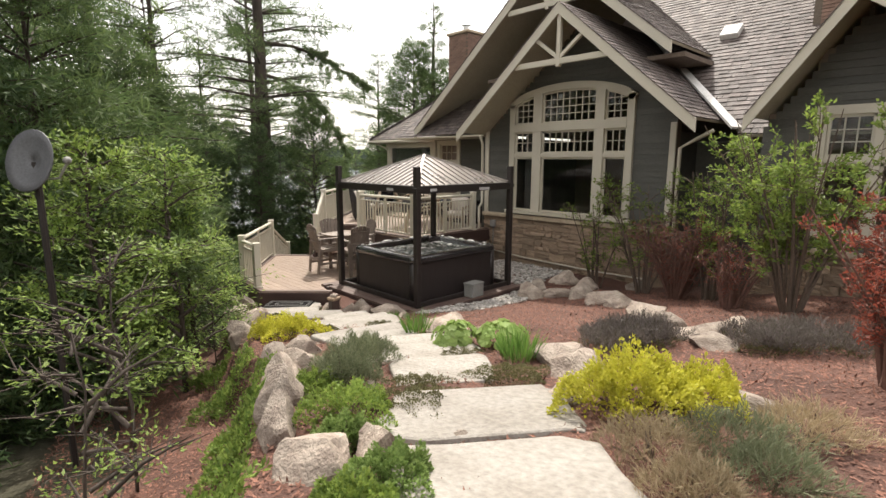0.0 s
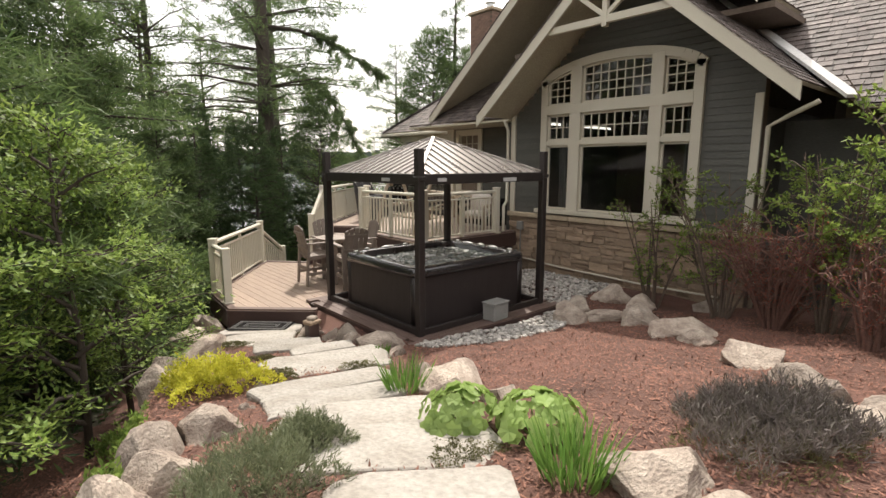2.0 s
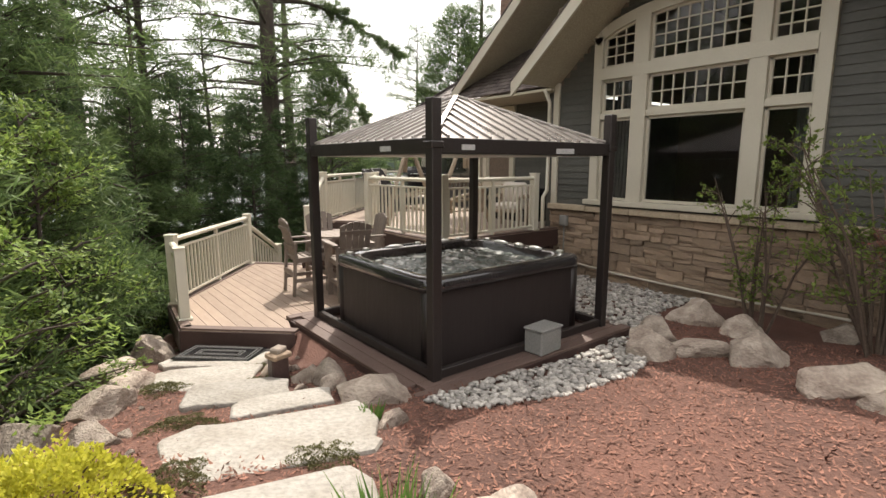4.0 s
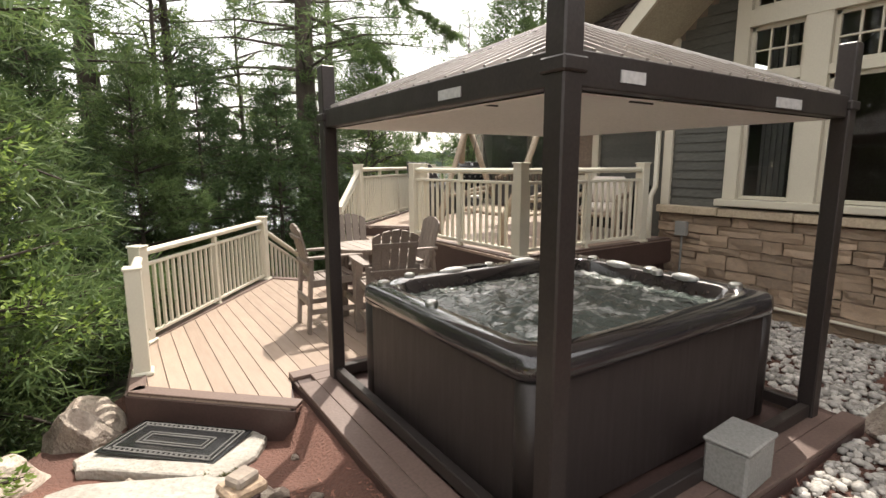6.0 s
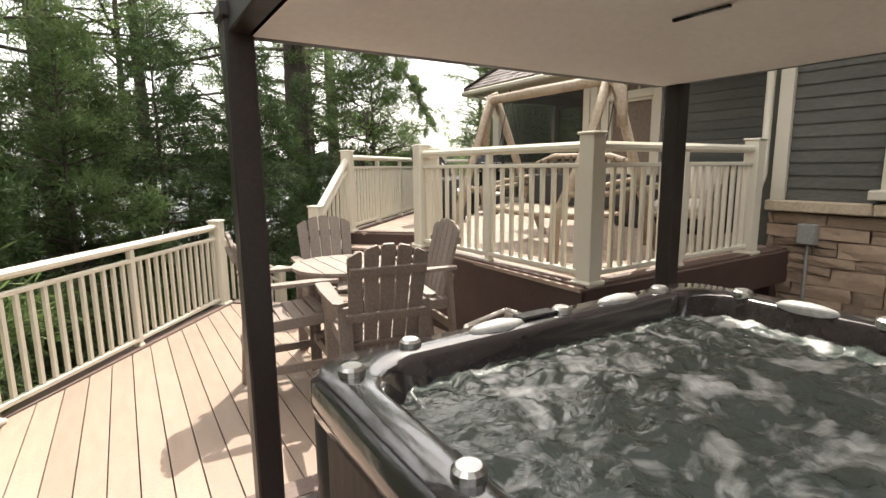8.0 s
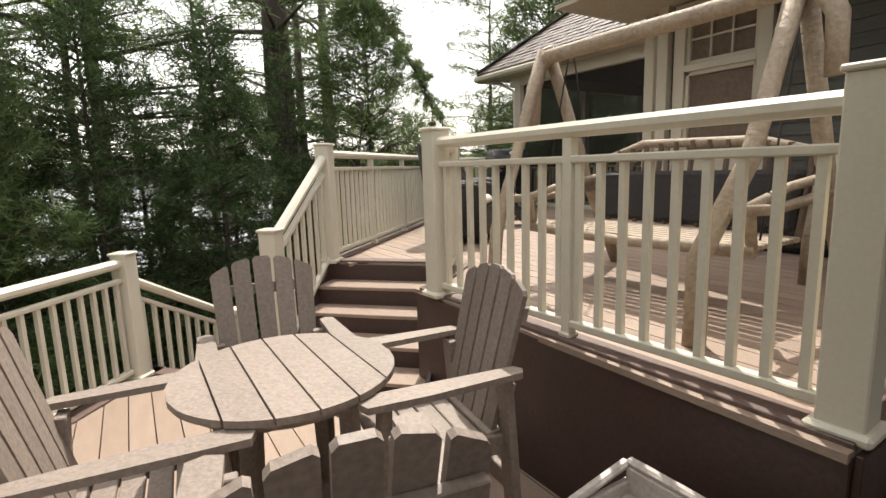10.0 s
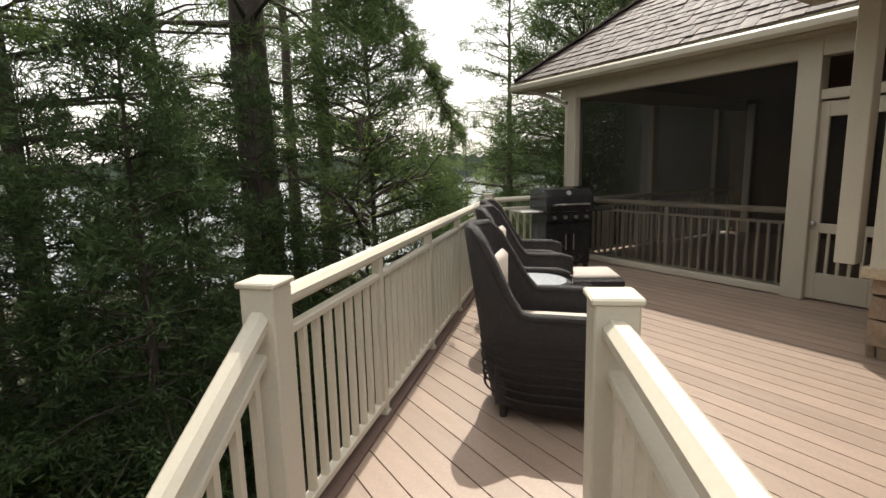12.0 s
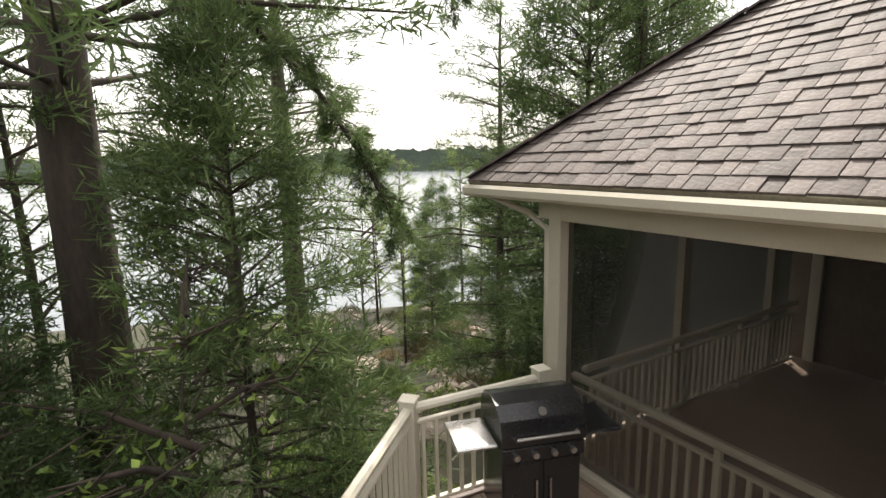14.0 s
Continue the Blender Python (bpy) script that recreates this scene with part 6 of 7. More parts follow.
# dense young pines and hemlocks below the decks
put(conifer("young_pine", "dense young white pine with soft long needles", 3, 7.2, 2.3, 0.4, 0.26, 25, 6, 28, 13, PINE, 0.05, 0.07, 0.15, 0.019, "young pines"),
    [(10.55, 19.2, 0, 0.95), (2.2, 12.2, 100, 0.95), (4.3, 16.2, 200, 0.7), (0.4, 9.4, 40, 1.1), (19.0, 22.6, 10, 1.6), (21.6, 22.4, 80, 1.45), (22.5, 36.0, 30, 0.9), (25.5, 34.0, 100, 1.1), (18.5, 29.5, 60, 0.6)])
put(conifer("hemlock", "dark dense hemlock with drooping sprays", 4, 8.5, 2.4, 0.2, 0.20, 28, 6, 23, 12, HEMLOCK, 0.20, 0.10, 0.05, 0.030, "dark hemlocks"),
    [(7.2, 17.2, 0, 0.62), (5.6, 17.6, 90, 0.66), (8.6, 18.4, 180, 0.60), (3.0, 15.0, 250, 0.72), (1.2, 12.4, 50, 0.9), (-0.9, 8.6, 140, 1.0), (-1.2, 11.0, 300, 1.1), (2.6, 18.0, 20, 0.7), (7.2, 22.4, 60, 0.6), (-2.4, 7.2, 80, 1.0), (7.9, 20.6, 200, 0.66), (0.0, 15.5, 10, 0.9), (6.2, 19.4, 120, 0.6), (17.2, 20.6, 190, 0.8), (4.4, 17.6, 120, 0.62)])
# young broadleaf trees in spring leaf
put(broad_tree("sapling", "slender young tree in bright spring leaf beside the path", 5, 3.6, 1.15, 0.5, LIME, 24, 5200, 0.082, 0.045, "spring saplings"),
    [(1.55, 7.4, 0, 1.0), (2.15, 8.7, 120, 0.92), (2.5, 10.6, 250, 1.1), (0.5, 6.4, 60, 0.95), (1.15, 9.4, 320, 1.2)])
put(broad_tree("birch", "thin broadleaf tree with sparse pale spring leaves", 6, 10.5, 2.3, 2.5, LIME, 30, 6500, 0.10, 0.10, "lakeside broadleaf trees"),
    [(21.0, 37.0, 0, 0.75), (24.0, 36.0, 80, 0.8), (26.0, 35.0, 140, 0.9), (22.8, 32.5, 200, 0.55), (20.4, 23.4, 30, 1.0), (17.8, 33.0, 60, 0.6), (5.2, 22.0, 200, 1.1), (8.0, 24.5, 20, 1.0), (21.5, 25.0, 90, 0.8), (2.0, 22.0, 300, 1.1), (16.4, 27.5, 10, 0.45)])
put(broad_tree("bare_sapling", "nearly leafless sapling with a few pale buds", 7, 2.6, 1.1, 0.4, LIME, 12, 420, 0.07, 0.02, "bare saplings"),
    [(0.25, 4.3, 0, 0.85), (2.2, 7.9, 90, 0.6), (-0.2, 3.1, 200, 0.7), (10.0, 18.2, 30, 1.7), (19.4, 36.4, 70, 2.4), (17.6, 34.0, 170, 2.2)])
# undergrowth on the shore slope
for k in range(46):
    x, y = 11.5 + 10 * rg.random(), 19.5 + 17 * rg.random()
    tuft_plant("shore_bush", "low green and rusty brush on the shore slope", "bush", x, y, rg.uniform(0.8, 1.6), rg.uniform(0.3, 0.7), (MIDGREEN, THYME, LIME, DRY)[k % 4], 1300, 0.07, 0.03, 200 + k, group="shore brush", stems=4)
for k in range(34):
    x, y = 11.5 + 9 * rg.random(), 19.2 + 16 * rg.random()
    boulder(x, y, rg.uniform(0.6, 1.6), rg.uniform(0.35, 0.6), k, "pale lichen-grey boulder on the shore slope", 0.2)
for k in range(12):
    x, y = 2.0 + 0.9 * k + rg.uniform(-0.6, 0.6), 15.0 + 0.5 * k + rg.uniform(-1, 1.5)
    tuft_plant("undergrowth", "dark leafy undergrowth below the deck rail", "bush", x, y, 1.6, 1.0, MIDGREEN if k % 3 else HEMLOCK, 1500, 0.09, 0.04, 300 + k, group="undergrowth", stems=6)


# ---- lower deck furniture ----
def bar_chair(at, label):
    """A counter-height fan-back chair in board lumber; faces +x."""
    t = thing("bar_chair", label, "chair", at, "chairs round the bar table")
    SH = 0.62
    for sx, sy in ((0.24, 0.25), (0.24, -0.25), (-0.24, 0.25), (-0.24, -0.25)):
        bm = bmesh.new()
        top = 0.86 if sx > 0 else 0.84
        beam(bm, (sx + (0.03 if sx > 0 else -0.06), sy, 0.0), (sx, sy, top), 0.085, 0.038, 0.004)
        part("leg", bm, POLYWOOD, t)
    for k in range(6):
        bm = bmesh.new()
        box(bm, (0.22 - 0.086 * k, 0, SH - 0.006 * k + (0.012 if k in (0, 5) else 0)), (0.076, 0.46, 0.022), bevel=0.004)
        part("seat_slat", bm, POLYWOOD, t)
    for sy in (-0.235, 0.235):
        bm = bmesh.new()
        beam(bm, (-0.27, sy, SH - 0.06), (0.26, sy, SH - 0.035), 0.03, 0.08, 0.004)
        part("seat_rail", bm, POLYWOOD, t)
        bm = bmesh.new()
        n = 8
        up = [(0.32, -0.05), (0.34, 0.0), (0.32, 0.05), (0.1, 0.055), (-0.28, 0.035), (-0.30, 0.0), (-0.28, -0.035), (0.1, -0.045)]
        prism(bm, [(x, (sy / abs(sy)) * 0.29 + y) for x, y in up], 0.855, 0.88)
        part("armrest", bm, POLYWOOD, t)
        bm = bmesh.new()
        beam(bm, (-0.28, sy, 0.24), (0.26, sy, 0.24), 0.03, 0.06, 0.004)
        part("stretcher", bm, POLYWOOD, t)
    for x in (0.265, -0.29):
        bm = bmesh.new()
        beam(bm, (x, -0.25, 0.30 if x > 0 else 0.36), (x, 0.25, 0.30 if x > 0 else 0.36), 0.035, 0.075, 0.004)
        part("foot_rest" if x > 0 else "back_stretcher", bm, POLYWOOD, t)
    lean = Matrix.Translation((-0.20, 0, SH - 0.05)) @ Matrix.Rotation(radians(-14), 4, "Y")
    for k in range(5):
        y0 = (k - 2) * 0.088
        w, spread = 0.0385, 1.15
        ya, yb = y0 * spread - w * 1.1, y0 * spread + w * 1.1

        def head(y):
            return 0.68 - 1.25 * y * y
        bm = bmesh.new()
        outline = [(y0 - w, -0.05), (y0 + w, -0.05), (yb, head(yb) - 0.012), (yb - 0.012, head(yb - 0.012)), (ya + 0.012, head(ya + 0.012)), (ya, head(ya) - 0.012)]
        lo = [bm.verts.new((-0.011, y, z)) for y, z in outline]
        hi = [bm.verts.new((0.011, y, z)) for y, z in outline]
        bm.faces.new(lo)
        bm.faces.new(hi[::-1])
        for i in range(6):
            bm.faces.new((lo[i], hi[i], hi[(i + 1) % 6], lo[(i + 1) % 6]))
        bmesh.ops.transform(bm, matrix=lean, verts=bm.verts[:])
        part("back_slat", bm, POLYWOOD, t)
    for z in (0.22, 0.52):
        bm = bmesh.new()
        box(bm, (-0.026, 0, z), (0.028, 0.50 if z < 0.3 else 0.47, 0.055), lean, 0.004)
        part("back_brace", bm, POLYWOOD, t)
    return t


for x, y, rz in ((5.92, 10.72, -5), (6.48, 11.16, -96), (6.93, 10.62, 172), (6.31, 9.95, 80)):
    bar_chair(pose(x, y, 0.006, 0, 0, rz), "weathered tan fan-back bar chair drawn up to the round table")
table = thing("bar_table", "round slatted tan bar table on the lower deck", "table", pose(6.42, 10.76, 0.006, 0, 0, 90))
R = 0.41
for k in range(6):
    y0, y1 = -R + 2 * R * k / 6 + 0.004, -R + 2 * R * (k + 1) / 6 - 0.004
    pts = [(math.sqrt(max(0, R * R - y * y)), y) for y in np.linspace(y0, y1, 7)]
    bm = bmesh.new()
    prism(bm, [(x, y) for x, y in pts] + [(-x, y) for x, y in pts[::-1]] if pts[0][0] > 0.01 and pts[-1][0] > 0.01 else [(x, y) for x, y in pts if x > 0.02] + [(-x, y) for x, y in pts[::-1] if x > 0.02], 0.885, 0.91)
    part("top_slat", bm, POLYWOOD, table)
bm = bmesh.new()
tube(bm, [(0, 0, 0.845), (0, 0, 0.882)], R - 0.05, 28)
part("apron", bm, POLYWOOD, table)
for a in (45, 135, 225, 315):
    bm = bmesh.new()
    c, s = math.cos(radians(a)), math.sin(radians(a))
    beam(bm, (0.30 * c, 0.30 * s, 0), (0.24 * c, 0.24 * s, 0.85), 0.07, 0.05, 0.005)
    part("leg", bm, POLYWOOD, table)
bm = bmesh.new()
beam(bm, (-0.27, 0, 0.28), (0.27, 0, 0.28), 0.05, 0.06, 0.004)
beam(bm, (0, -0.27, 0.34), (0, 0.27, 0.34), 0.05, 0.06, 0.004)
part("stretcher", bm, POLYWOOD, table)

bin_ = thing("storage_bin", "open-topped weathered grey plastic bin beside the deck step", "bin", pose(7.28, 9.78, 0.006))
bm = bmesh.new()
for a, b, w, h in (((-0.19, -0.24), (-0.19, 0.24), 0.03, 0.44), ((0.19, -0.24), (0.19, 0.24), 0.03, 0.52), ((-0.2, -0.235), (0.2, -0.235), 0.03, 0.47), ((-0.2, 0.235), (0.2, 0.235), 0.03, 0.47)):
    beam(bm, (*a, h / 2), (*b, h / 2), w, h, 0.006)
part("body", bm, BINGREY, bin_)
bm = bmesh.new()
box(bm, (0, 0, 0.41), (0.37, 0.46, 0.02))
part("tray", bm, BINGREY, bin_)
bm = bmesh.new()
for a, b in (((-0.2, -0.25, 0.45), (-0.2, 0.25, 0.45)), ((0.2, -0.25, 0.53), (0.2, 0.25, 0.53)), ((-0.2, -0.25, 0.455), (0.2, -0.25, 0.525)), ((-0.2, 0.25, 0.455), (0.2, 0.25, 0.525))):
    beam(bm, a, b, 0.04, 0.03, 0.01)
part("rim", bm, BINGREY, bin_)

pump = thing("equipment_box", "small grey plastic box on the platform edge", "equipment box", pose(6.80, 6.43, 0.053, 0, 0, 4))
bm = bmesh.new()
box(bm, (0, 0, 0.13), (0.36, 0.24, 0.26), bevel=0.015)
part("body", bm, GREYBOX, pump)
bm = bmesh.new()
box(bm, (0, 0, 0.272), (0.38, 0.26, 0.03), bevel=0.01)
part("lid", bm, GREYBOX, pump)
bm = bmesh.new()
tube(bm, [(0.18, 0, 0.05), (0.3, 0.02, 0.03), (0.42, 0.1, 0.02)], 0.012, 6)
part("cable", bm, BLACK, pump)

RUBBER = surface("worn_rubber", (0.085, 0.08, 0.075), (0.06, 0.055, 0.05), 0.8, 6, 60, 0.2)
mat_ = thing("door_mat", "dark rubber mat with a key pattern on the path stone", "mat", pose(4.12, 9.14, -0.165, -2, 0, -43))
bm = bmesh.new()
box(bm, (0, 0, 0), (0.95, 0.50, 0.014), bevel=0.004)
part("base", bm, BLACK, mat_)
for w, d in ((0.86, 0.42), (0.78, 0.34), (0.55, 0.16), (0.48, 0.10)):
    bm = bmesh.new()
    for a, b in (((-w / 2, -d / 2), (w / 2, -d / 2)), ((-w / 2, d / 2), (w / 2, d / 2)), ((-w / 2, -d / 2), (-w / 2, d / 2)), ((w / 2, -d / 2), (w / 2, d / 2))):
        beam(bm, (*a, 0.010), (*b, 0.010), 0.014, 0.008)
    part("raised_border", bm, RUBBER, mat_)
bm = bmesh.new()
for k in range(20):
    for sy in (-0.19, 0.19):
        box(bm, (-0.40 + 0.042 * k, sy, 0.010), (0.02, 0.022, 0.007))
part("key_pattern", bm, RUBBER, mat_)
slab_stone(4.1, 9.08, 1.25, 0.78, -43, 77, 0.25, 0.08)

lamp = thing("path_lamp", "dark stacked-stone path lamp beside the steps", "garden lamp", pose(4.31, 7.70, ground(4.31, 7.70) - 0.02))
for k, (w, z, h) in enumerate(((0.17, 0.13, 0.30), (0.21, 0.30, 0.06), (0.14, 0.35, 0.06))):
    bm = bmesh.new()
    box(bm, (0.006 * k, 0, z), (w, w * 0.85, h), Matrix.Rotation(0.25 * k, 4, "Z"), 0.015)
    part("stone" if k < 2 else "cap", bm, (FASCIA, STONE, BOULDER)[k], lamp)
tap = thing("outdoor_socket", "small grey weatherproof socket on the deck fascia", "socket", pose(7.98, 9.38, 0.60))
bm = bmesh.new()
box(bm, (0, 0, 0), (0.09, 0.05, 0.11), bevel=0.008)
part("cover", bm, GREYBOX, tap)
bm = bmesh.new()
tube(bm, [(0, -0.02, -0.05), (0.01, -0.03, -0.12)], 0.018, 6)
part("plug", bm, PILLOW, tap)

dish = thing("satellite_dish", "grey satellite dish on a dark pole among the trees", "satellite dish", pose(-0.02, 5.6, ground(-0.02, 5.6)))
bm = bmesh.new()
tube(bm, [(0, 0, -0.1), (0, 0, 2.74 - ground(-0.02, 5.6))], 0.03, 8)
part("pole", bm, BROWN_METAL, dish)
bm = bmesh.new()
n = 24
rings = []
for r_, d_ in ((0.001, 0.0), (0.12, 0.008), (0.22, 0.03), (0.29, 0.055)):
    rings.append([bm.verts.new((r_ * 0.85 * math.cos(6.2832 * k / n), d_, r_ * math.sin(6.2832 * k / n))) for k in range(n)])
for r0, r1 in zip(rings, rings[1:]):
    for k in range(n):
        bm.faces.new((r0[k], r0[(k + 1) % n], r1[(k + 1) % n], r1[k]))
ob = part("reflector", bm, surface("dull_dish_paint", (0.10, 0.10, 0.105), (0.075, 0.075, 0.08), 0.5, 4, 50, 0.05), dish, smooth=True, at=pose(0, 0, 2.74 - ground(-0.02, 5.6), 14, 0, 128))
sm = ob.modifiers.new("thick", "SOLIDIFY")
sm.thickness = 0.012
bm = bmesh.new()
tube(bm, [(0, 0, 2.9), (0.14, -0.2, 2.92), (0.2, -0.3, 3.06)], 0.012, 6)
blob(bm, (0.2, -0.3, 3.08), (0.035, 0.05, 0.035))
part("feed_arm", bm, GREYBOX, dish)


# ---- upper deck furniture ----
def wicker_chair(at, label):
    """A high-backed wicker armchair with a seat pad; faces +x."""
    t = thing("wicker_armchair", label, "armchair", at, "wicker armchairs along the rail")
    bm = bmesh.new()
    prism(bm, [(-0.26, -0.27), (0.30, -0.30), (0.33, 0), (0.30, 0.30), (-0.26, 0.27), (-0.32, 0)], 0.08, 0.38)
    part("seat_base", bm, WICKER, t)
    # wrap-round shell: arms sweep up into the tall back
    bm = bmesh.new()
    n = 24
    rows = []
    for k in range(n + 1):
        a = radians(-128 + 256 * k / n)
        c, s = math.cos(a), math.sin(a)
        px, py = -0.36 * c - 0.02, 0.345 * s * (1.0 if abs(a) < 1.6 else 1.0)
        if abs(a) > 1.57:
            px = 0.0 + (abs(a) - 1.57) * 0.50 - 0.02
            py = math.copysign(0.345, s)
        f = ease(0.55, 1.35, abs(a))
        top = 1.04 * (1 - f) + 0.60 * f + (-0.03 if abs(a) > 2.1 else 0)
        flare = 0.10 * (1 - f)
        rows.append([(px * 0.92 + 0.02, py * 0.92, 0.06), (px, py, 0.36), (px - flare * 0.5 * c, py * 1.02, (top + 0.36) / 2), (px - flare * c, py * 1.04, top)])
    inner = [[(x * 0.88 + 0.004, y * 0.86, z) for x, y, z in r] for r in rows]
    vo = [[bm.verts.new(p) for p in r] for r in rows]
    vi = [[bm.verts.new(p) for p in r] for r in inner]
    for k in range(n):
        for j in range(3):
            bm.faces.new((vo[k][j], vo[k + 1][j], vo[k + 1][j + 1], vo[k][j + 1]))
            bm.faces.new((vi[k][j], vi[k][j + 1], vi[k + 1][j + 1], vi[k + 1][j]))
        bm.faces.new((vo[k][3], vo[k + 1][3], vi[k + 1][3], vi[k][3]))
        bm.faces.new((vo[k][0], vi[k][0], vi[k + 1][0], vo[k + 1][0]))
    for k in (0, n):
        for j in range(3):
            bm.faces.new((vo[k][j], vo[k][j + 1], vi[k][j + 1], vi[k][j]))
    part("wicker_shell", bm, WICKER, t, smooth=True)
    bm = bmesh.new()
    tube(bm, [((r[3][0] + q[3][0]) / 2, (r[3][1] + q[3][1]) / 2, r[3][2] + 0.005) for r, q in zip(rows, inner)], 0.030, 8)
    part("rolled_edge", bm, WICKER, t, smooth=True)
    for k in range(9):
        bm = bmesh.new()
        z = 0.13 + 0.055 * k
        tube(bm, [(r[1][0] * (0.93 + 0.07 * min(1, z / 0.36)) - 0.006 * math.cos(radians(-128 + 256 * i / n)), r[1][1] * (0.93 + 0.075 * min(1, z / 0.36)), z) for i, r in enumerate(rows)], 0.008, 4)
        part("weave_band", bm, WICKER, t)
    for sx, sy in ((0.26, 0.27), (0.26, -0.27), (-0.22, 0.24), (-0.22, -0.24)):
        bm = bmesh.new()
        tube(bm, [(sx, sy, 0.0), (sx, sy, 0.1)], 0.022, 8)
        part("leg", bm, WICKER, t)
    bm = bmesh.new()
    vs = box(bm, (0.04, 0, 0.435), (0.54, 0.52, 0.11), bevel=0.04)
    part("seat_cushion", bm, CUSHION, t, "oatmeal fabric seat pad", smooth=True)
    bm = bmesh.new()
    box(bm, (-0.27, 0, 0.68), (0.07, 0.42, 0.42), Matrix.Translation((-0.02, 0, 0)), 0.03)
    part("back_cushion", bm, CUSHION, t, smooth=True)
    return t


for x, y, rz in ((9.27, 13.80, -48), (10.10, 14.84, -47), (10.64, 15.52, -46)):
    wicker_chair(pose(x, y, UP + 0.006, 0, 0, rz) @ Matrix.Scale(1.06, 4), "dark brown wicker armchair with a pale seat pad by the rail")
side = thing("side_table", "round dark wicker side table with a glass top", "side table", pose(9.66, 14.36, UP + 0.006))
bm = bmesh.new()
tube(bm, [(0, 0, 0.0), (0, 0, 0.10), (0, 0, 0.40), (0, 0, 0.60), (0, 0, 0.62)], [0.20, 0.21, 0.19, 0.27, 0.28], 24)
part("wicker_drum", bm, WICKER, side, smooth=True)
bm = bmesh.new()
tube(bm, [(0, 0, 0.622), (0, 0, 0.635)], 0.245, 32)
gt = part("glass_top", bm, surface("frosted_table_glass", (0.42, 0.44, 0.46), (0.38, 0.40, 0.42), 0.10, 3, 30, 0.01), side, "pale reflecting glass disc")


def ottoman(at):
    t = thing("wicker_ottoman", "low dark wicker ottoman with a pale pad", "ottoman", at)
    bm = bmesh.new()
    box(bm, (0, 0, 0.18), (0.60, 0.56, 0.22), bevel=0.02)
    part("frame", bm, WICKER, t)
    for sx in (-1, 1):
        for sy in (-1, 1):
            bm = bmesh.new()
            box(bm, (sx * 0.27, sy * 0.25, 0.10), (0.05, 0.05, 0.20), bevel=0.005)
            part("leg", bm, WICKER, t)
    bm = bmesh.new()
    box(bm, (0, 0, 0.305), (0.52, 0.48, 0.05), bevel=0.02)
    part("pad", bm, CUSHION, t, smooth=True)


ottoman(pose(11.35, 15.32, UP + 0.006, 0, 0, -36))
stool = thing("footstool", "dark slatted footstool with curved sides", "footstool", pose(10.64, 14.55, UP + 0.006, 0, 0, -42))
for sy in (-0.2, 0.2):
    bm = bmesh.new()
    prof = [(-0.22, 0.36), (-0.10, 0.36), (0.05, 0.32), (0.18, 0.20), (0.27, 0.04), (0.29, 0.0), (0.20, 0.0), (0.10, 0.12), (-0.02, 0.21), (-0.12, 0.25), (-0.14, 0.0), (-0.22, 0.0)]
    lo = [bm.verts.new((x, sy - 0.014, z)) for x, z in prof]
    hi = [bm.verts.new((x, sy + 0.014, z)) for x, z in prof]
    bm.faces.new(lo)
    bm.faces.new(hi[::-1])
    for i in range(len(prof)):
        bm.faces.new((lo[i], hi[i], hi[(i + 1) % len(prof)], lo[(i + 1) % len(prof)]))
    part("side_panel", bm, BLACK, stool)
for k, (x, z, a) in enumerate(((-0.19, 0.37, 0), (-0.11, 0.37, 0), (-0.03, 0.355, 12), (0.05, 0.33, 24), (0.12, 0.28, 40), (0.175, 0.215, 52), (0.22, 0.14, 60))):
    bm = bmesh.new()
    box(bm, (0, 0, 0), (0.07, 0.44, 0.02), Matrix.Translation((x, 0, z)) @ Matrix.Rotation(radians(a), 4, "Y"), 0.003)
    part("slat", bm, BLACK, stool)

grill = thing("gas_grill", "black gas grill with side shelves by the porch", "grill", pose(12.42, 16.84, UP + 0.006, 0, 0, -18))
bm = bmesh.new()
box(bm, (0, 0.02, 0.44), (0.68, 0.50, 0.72), bevel=0.012)
part("cabinet", bm, BLACK, grill)
for sx in (-0.17, 0.17):
    bm = bmesh.new()
    box(bm, (sx, -0.24, 0.40), (0.31, 0.02, 0.56), bevel=0.006)
    d_ = part("door", bm, BLACK, grill)
    bm = bmesh.new()
    tube(bm, [(sx * 0.35, -0.275, 0.30), (sx * 0.35, -0.275, 0.52)], 0.009, 6)
    part("handle", bm, STEEL, d_)
bm = bmesh.new()
box(bm, (0, -0.25, 0.76), (0.70, 0.05, 0.13), Matrix.Translation((0, 0, 0)), 0.01)
part("control_panel", bm, BLACK, grill)
for k in range(4):
    bm = bmesh.new()
    tube(bm, [(-0.24 + 0.16 * k, -0.275, 0.76), (-0.24 + 0.16 * k, -0.31, 0.76)], 0.026, 10)
    part("knob", bm, STEEL, grill)
bm = bmesh.new()
prof = [(-0.28, 0.84), (-0.29, 0.93), (-0.25, 1.05), (-0.14, 1.14), (0.02, 1.17), (0.18, 1.13), (0.27, 1.03), (0.28, 0.84)]
lo = [bm.verts.new((-0.36, y, z)) for y, z in prof]
hi = [bm.verts.new((0.36, y, z)) for y, z in prof]
bm.faces.new(lo)
bm.faces.new(hi[::-1])
for i in range(len(prof)):
    bm.faces.new((lo[i], hi[i], hi[(i + 1) % len(prof)], lo[(i + 1) % len(prof)]))
lid = part("lid", bm, BLACK, grill)
bm = bmesh.new()
tube(bm, [(-0.26, -0.30, 0.93), (-0.26, -0.345, 0.94), (0.26, -0.345, 0.94), (0.26, -0.30, 0.93)], 0.013, 8)
part("handle", bm, STEEL, lid)
bm = bmesh.new()
tube(bm, [(0, -0.215, 1.085), (0, -0.235, 1.095)], 0.035, 12)
part("thermometer", bm, STEEL, lid)
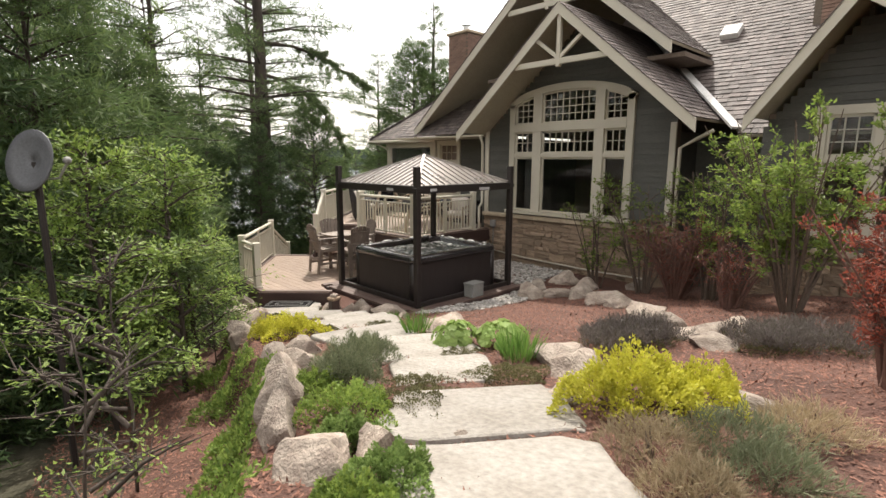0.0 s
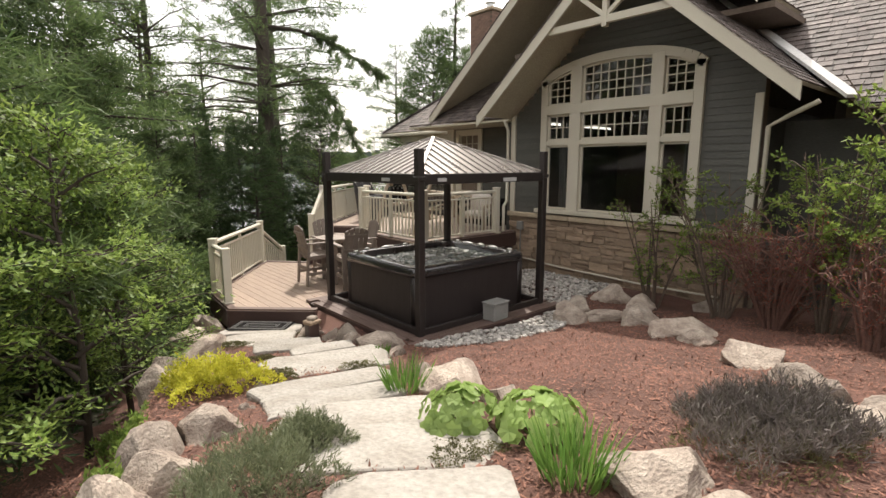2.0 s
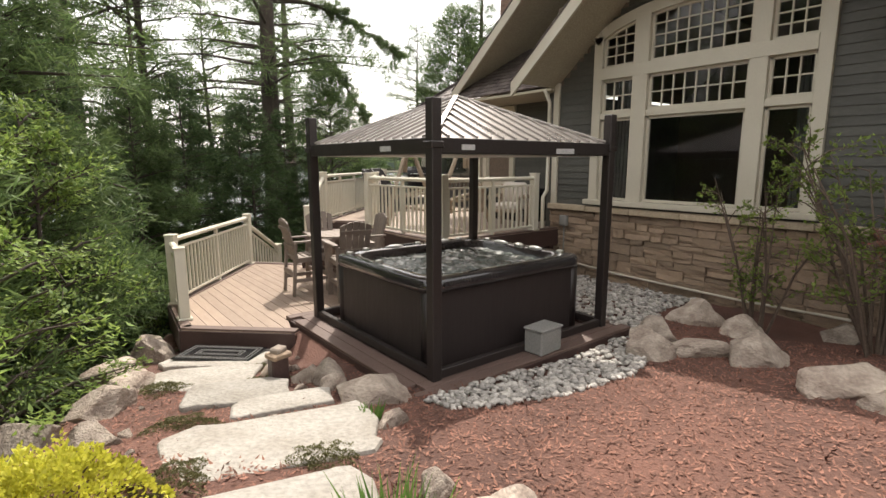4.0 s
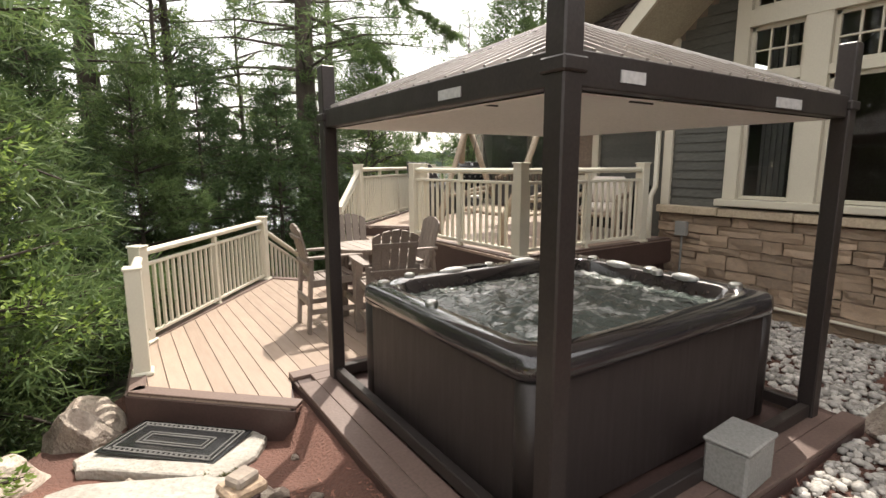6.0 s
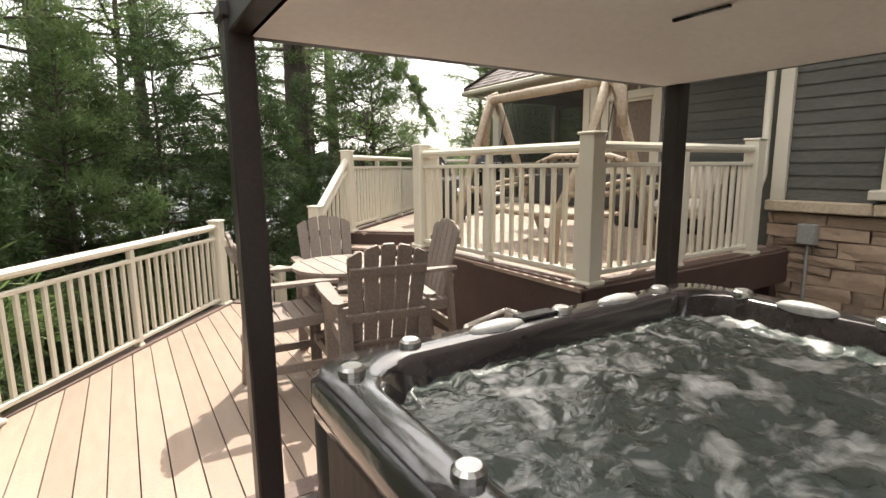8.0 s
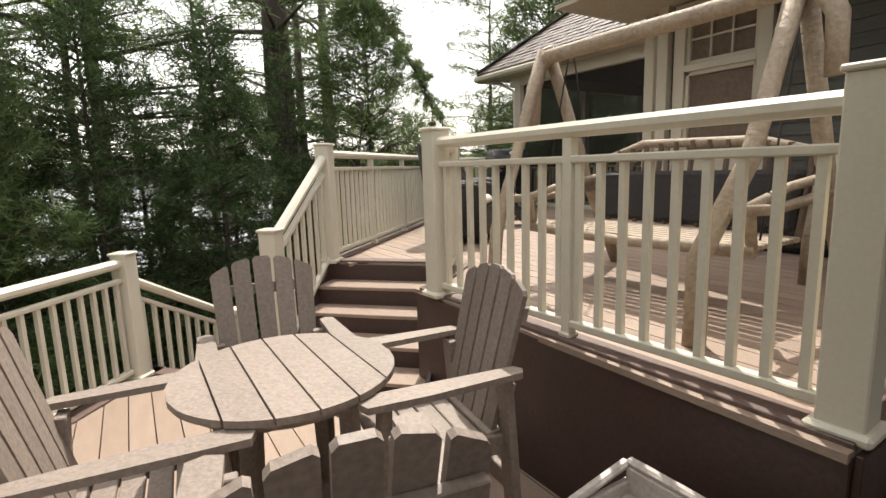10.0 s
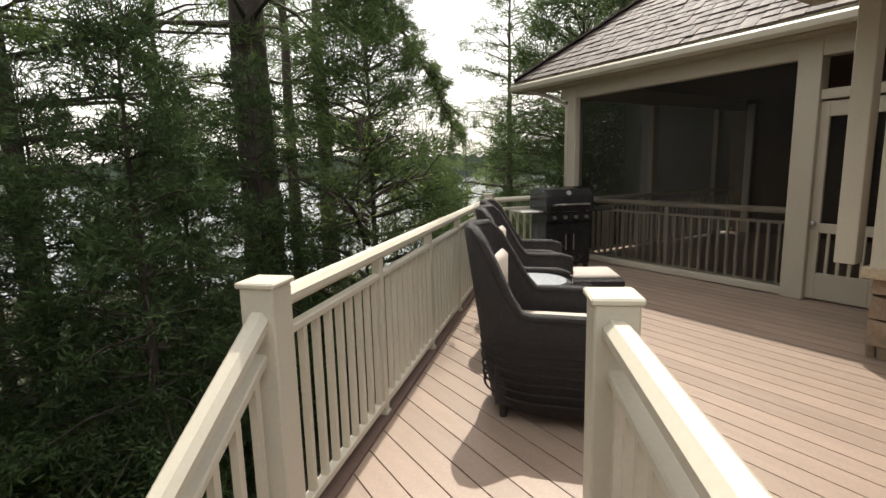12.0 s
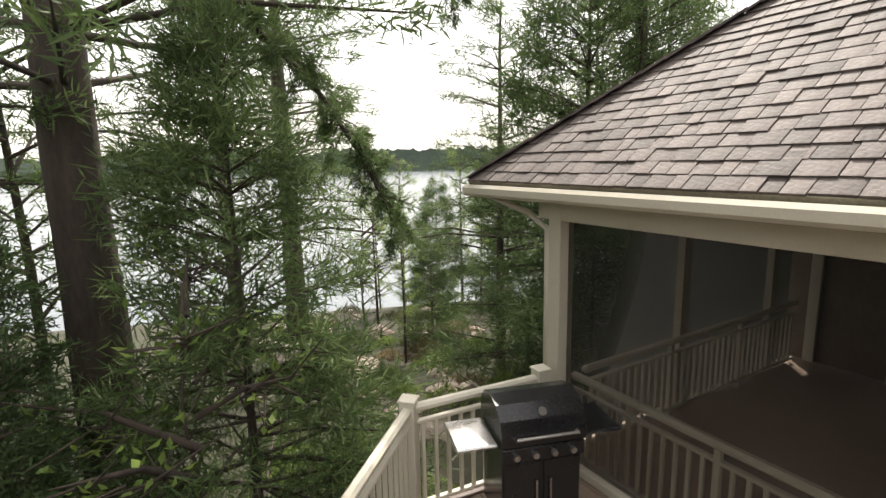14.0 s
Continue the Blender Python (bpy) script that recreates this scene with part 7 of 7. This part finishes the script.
for sx in (-1, 1):
    bm = bmesh.new()
    box(bm, (sx * 0.54, 0.0, 0.84), (0.34, 0.46, 0.035), bevel=0.012)
    part("side_shelf", bm, STEEL if sx < 0 else BLACK, grill)
    for sy in (-0.2, 0.22):
        bm = bmesh.new()
        tube(bm, [(sx * 0.29 - 0.015, sy, 0.05), (sx * 0.29 + 0.015, sy, 0.05)], 0.05, 12)
        part("caster", bm, BLACK, grill)

# log swing
swing = thing("log_swing", "peeled-log swing frame with a slatted rustic bench", "garden swing", pose(8.68, 10.80, UP))


def log(name, pts, r, parent, seed=0):
    bm = bmesh.new()
    g = random.Random(seed)
    tube(bm, pts, [r * (1 + g.uniform(-0.12, 0.12)) for _ in pts], 10, True, 0.25)
    return part(name, bm, LOG, parent, smooth=True)


log("top_beam", [(-0.03, 1.06, 1.10), (-0.02, 1.06, 1.42), (0.0, 1.02, 1.56), (0.0, 0.92, 1.62), (0.03, 0.4, 1.63), (0.02, -0.2, 1.62), (0.0, -0.66, 1.62), (-0.02, -0.80, 1.58), (-0.02, -0.86, 1.46), (-0.03, -0.88, 1.20)], 0.052, swing, 1)
for sy, by in ((0.98, 0.90), (-0.70, -0.62)):
    log("front_leg", [(-0.55, by, 0.0), (-0.48, by + 0.05, 0.40), (-0.36, (by + sy) / 2 - 0.05, 0.85), (-0.12, sy + 0.02, 1.30), (0.0, sy, 1.66)], 0.045, swing, 2)
    log("rear_leg", [(0.85, sy, 0.0), (0.52, sy + 0.03, 0.7), (0.03, sy, 1.70)], 0.045, swing, 3)
    log("cross_brace", [(-0.44, sy, 0.62), (0.0, sy + 0.04, 0.60), (0.56, sy, 0.66)], 0.03, swing, 4)
bench = thing("swing_bench", "rustic slatted bench with dark cushions hung in the swing", "bench", pose(8.85, 10.94, UP + 0.40))
for k in range(8):
    bm = bmesh.new()
    beam(bm, (-0.30 + 0.075 * k, -0.75, 0.0), (-0.30 + 0.075 * k, 0.75, 0.01), 0.05, 0.03, 0.006)
    part("seat_slat", bm, LOG, bench)
for k in range(13):
    y = -0.72 + 0.12 * k
    bm = bmesh.new()
    tube(bm, [(0.28, y, 0.0), (0.36, y, 0.3), (0.40, y, 0.52 + 0.06 * math.sin(math.pi * k / 12))], 0.02, 6)
    part("back_spindle", bm, TWIG, bench)
log("back_rail", [(0.40, -0.78, 0.46), (0.42, -0.4, 0.56), (0.42, 0.4, 0.58), (0.40, 0.78, 0.46)], 0.03, bench, 6)
log("front_rail", [(-0.33, -0.80, 0.0), (-0.34, 0, -0.02), (-0.33, 0.80, 0.0)], 0.035, bench, 7)
for sy in (-0.78, 0.78):
    log("arm", [(-0.32, sy, 0.0), (-0.36, sy, 0.22), (0.0, sy, 0.30), (0.40, sy, 0.34)], 0.028, bench, 8)
    bm = bmesh.new()
    for x in (-0.25, 0.3):
        tube(bm, [(x, sy, 0.05 if x < 0 else 0.3), (0.05, sy, 1.35)], 0.006, 5)
    part("chain", bm, BROWN_METAL, bench)
bm = bmesh.new()
box(bm, (0.30, 0, 0.25), (0.10, 1.4, 0.36), Matrix.Rotation(0.15, 4, "Y"), 0.03)
part("back_cushion", bm, WICKER, bench, "dark brown cushion")

cover = thing("covered_furniture", "low furniture under a fitted dark cover by the wall", "furniture cover", pose(11.25, 11.1, UP + 0.004))
bm = bmesh.new()
box(bm, (0, 0, 0.36), (0.75, 1.5, 0.72), bevel=0.07)
part("cover", bm, BLACK, cover)
log_chair = thing("log_chair", "peeled-log armchair with a pale cushion", "armchair", pose(10.15, 10.25, UP + 0.004, 0, 0, 200))
for sx, sy, h in ((0.28, 0.3, 0.6), (0.28, -0.3, 0.6), (-0.28, 0.3, 0.85), (-0.28, -0.3, 0.85)):
    log("leg", [(sx, sy, 0), (sx * 0.98, sy, h * 0.5), (sx * 1.05, sy, h)], 0.04, log_chair, 9)
for sy in (-0.32, 0.32):
    log("arm", [(0.36, sy, 0.6), (0, sy, 0.62), (-0.3, sy, 0.62)], 0.04, log_chair, 10)
for z in (0.5, 0.8):
    log("back_rail", [(-0.3, -0.34, z), (-0.33, 0, z + 0.02), (-0.3, 0.34, z)], 0.035, log_chair, 11)
log("seat_rail", [(0.28, -0.32, 0.34), (0.28, 0.32, 0.34)], 0.035, log_chair, 12)
bm = bmesh.new()
box(bm, (0, 0, 0.42), (0.56, 0.56, 0.14), bevel=0.05)
box(bm, (-0.25, 0, 0.68), (0.12, 0.54, 0.42), bevel=0.05)
part("cushion", bm, CUSHION, log_chair, "pale patterned cushion", smooth=True)
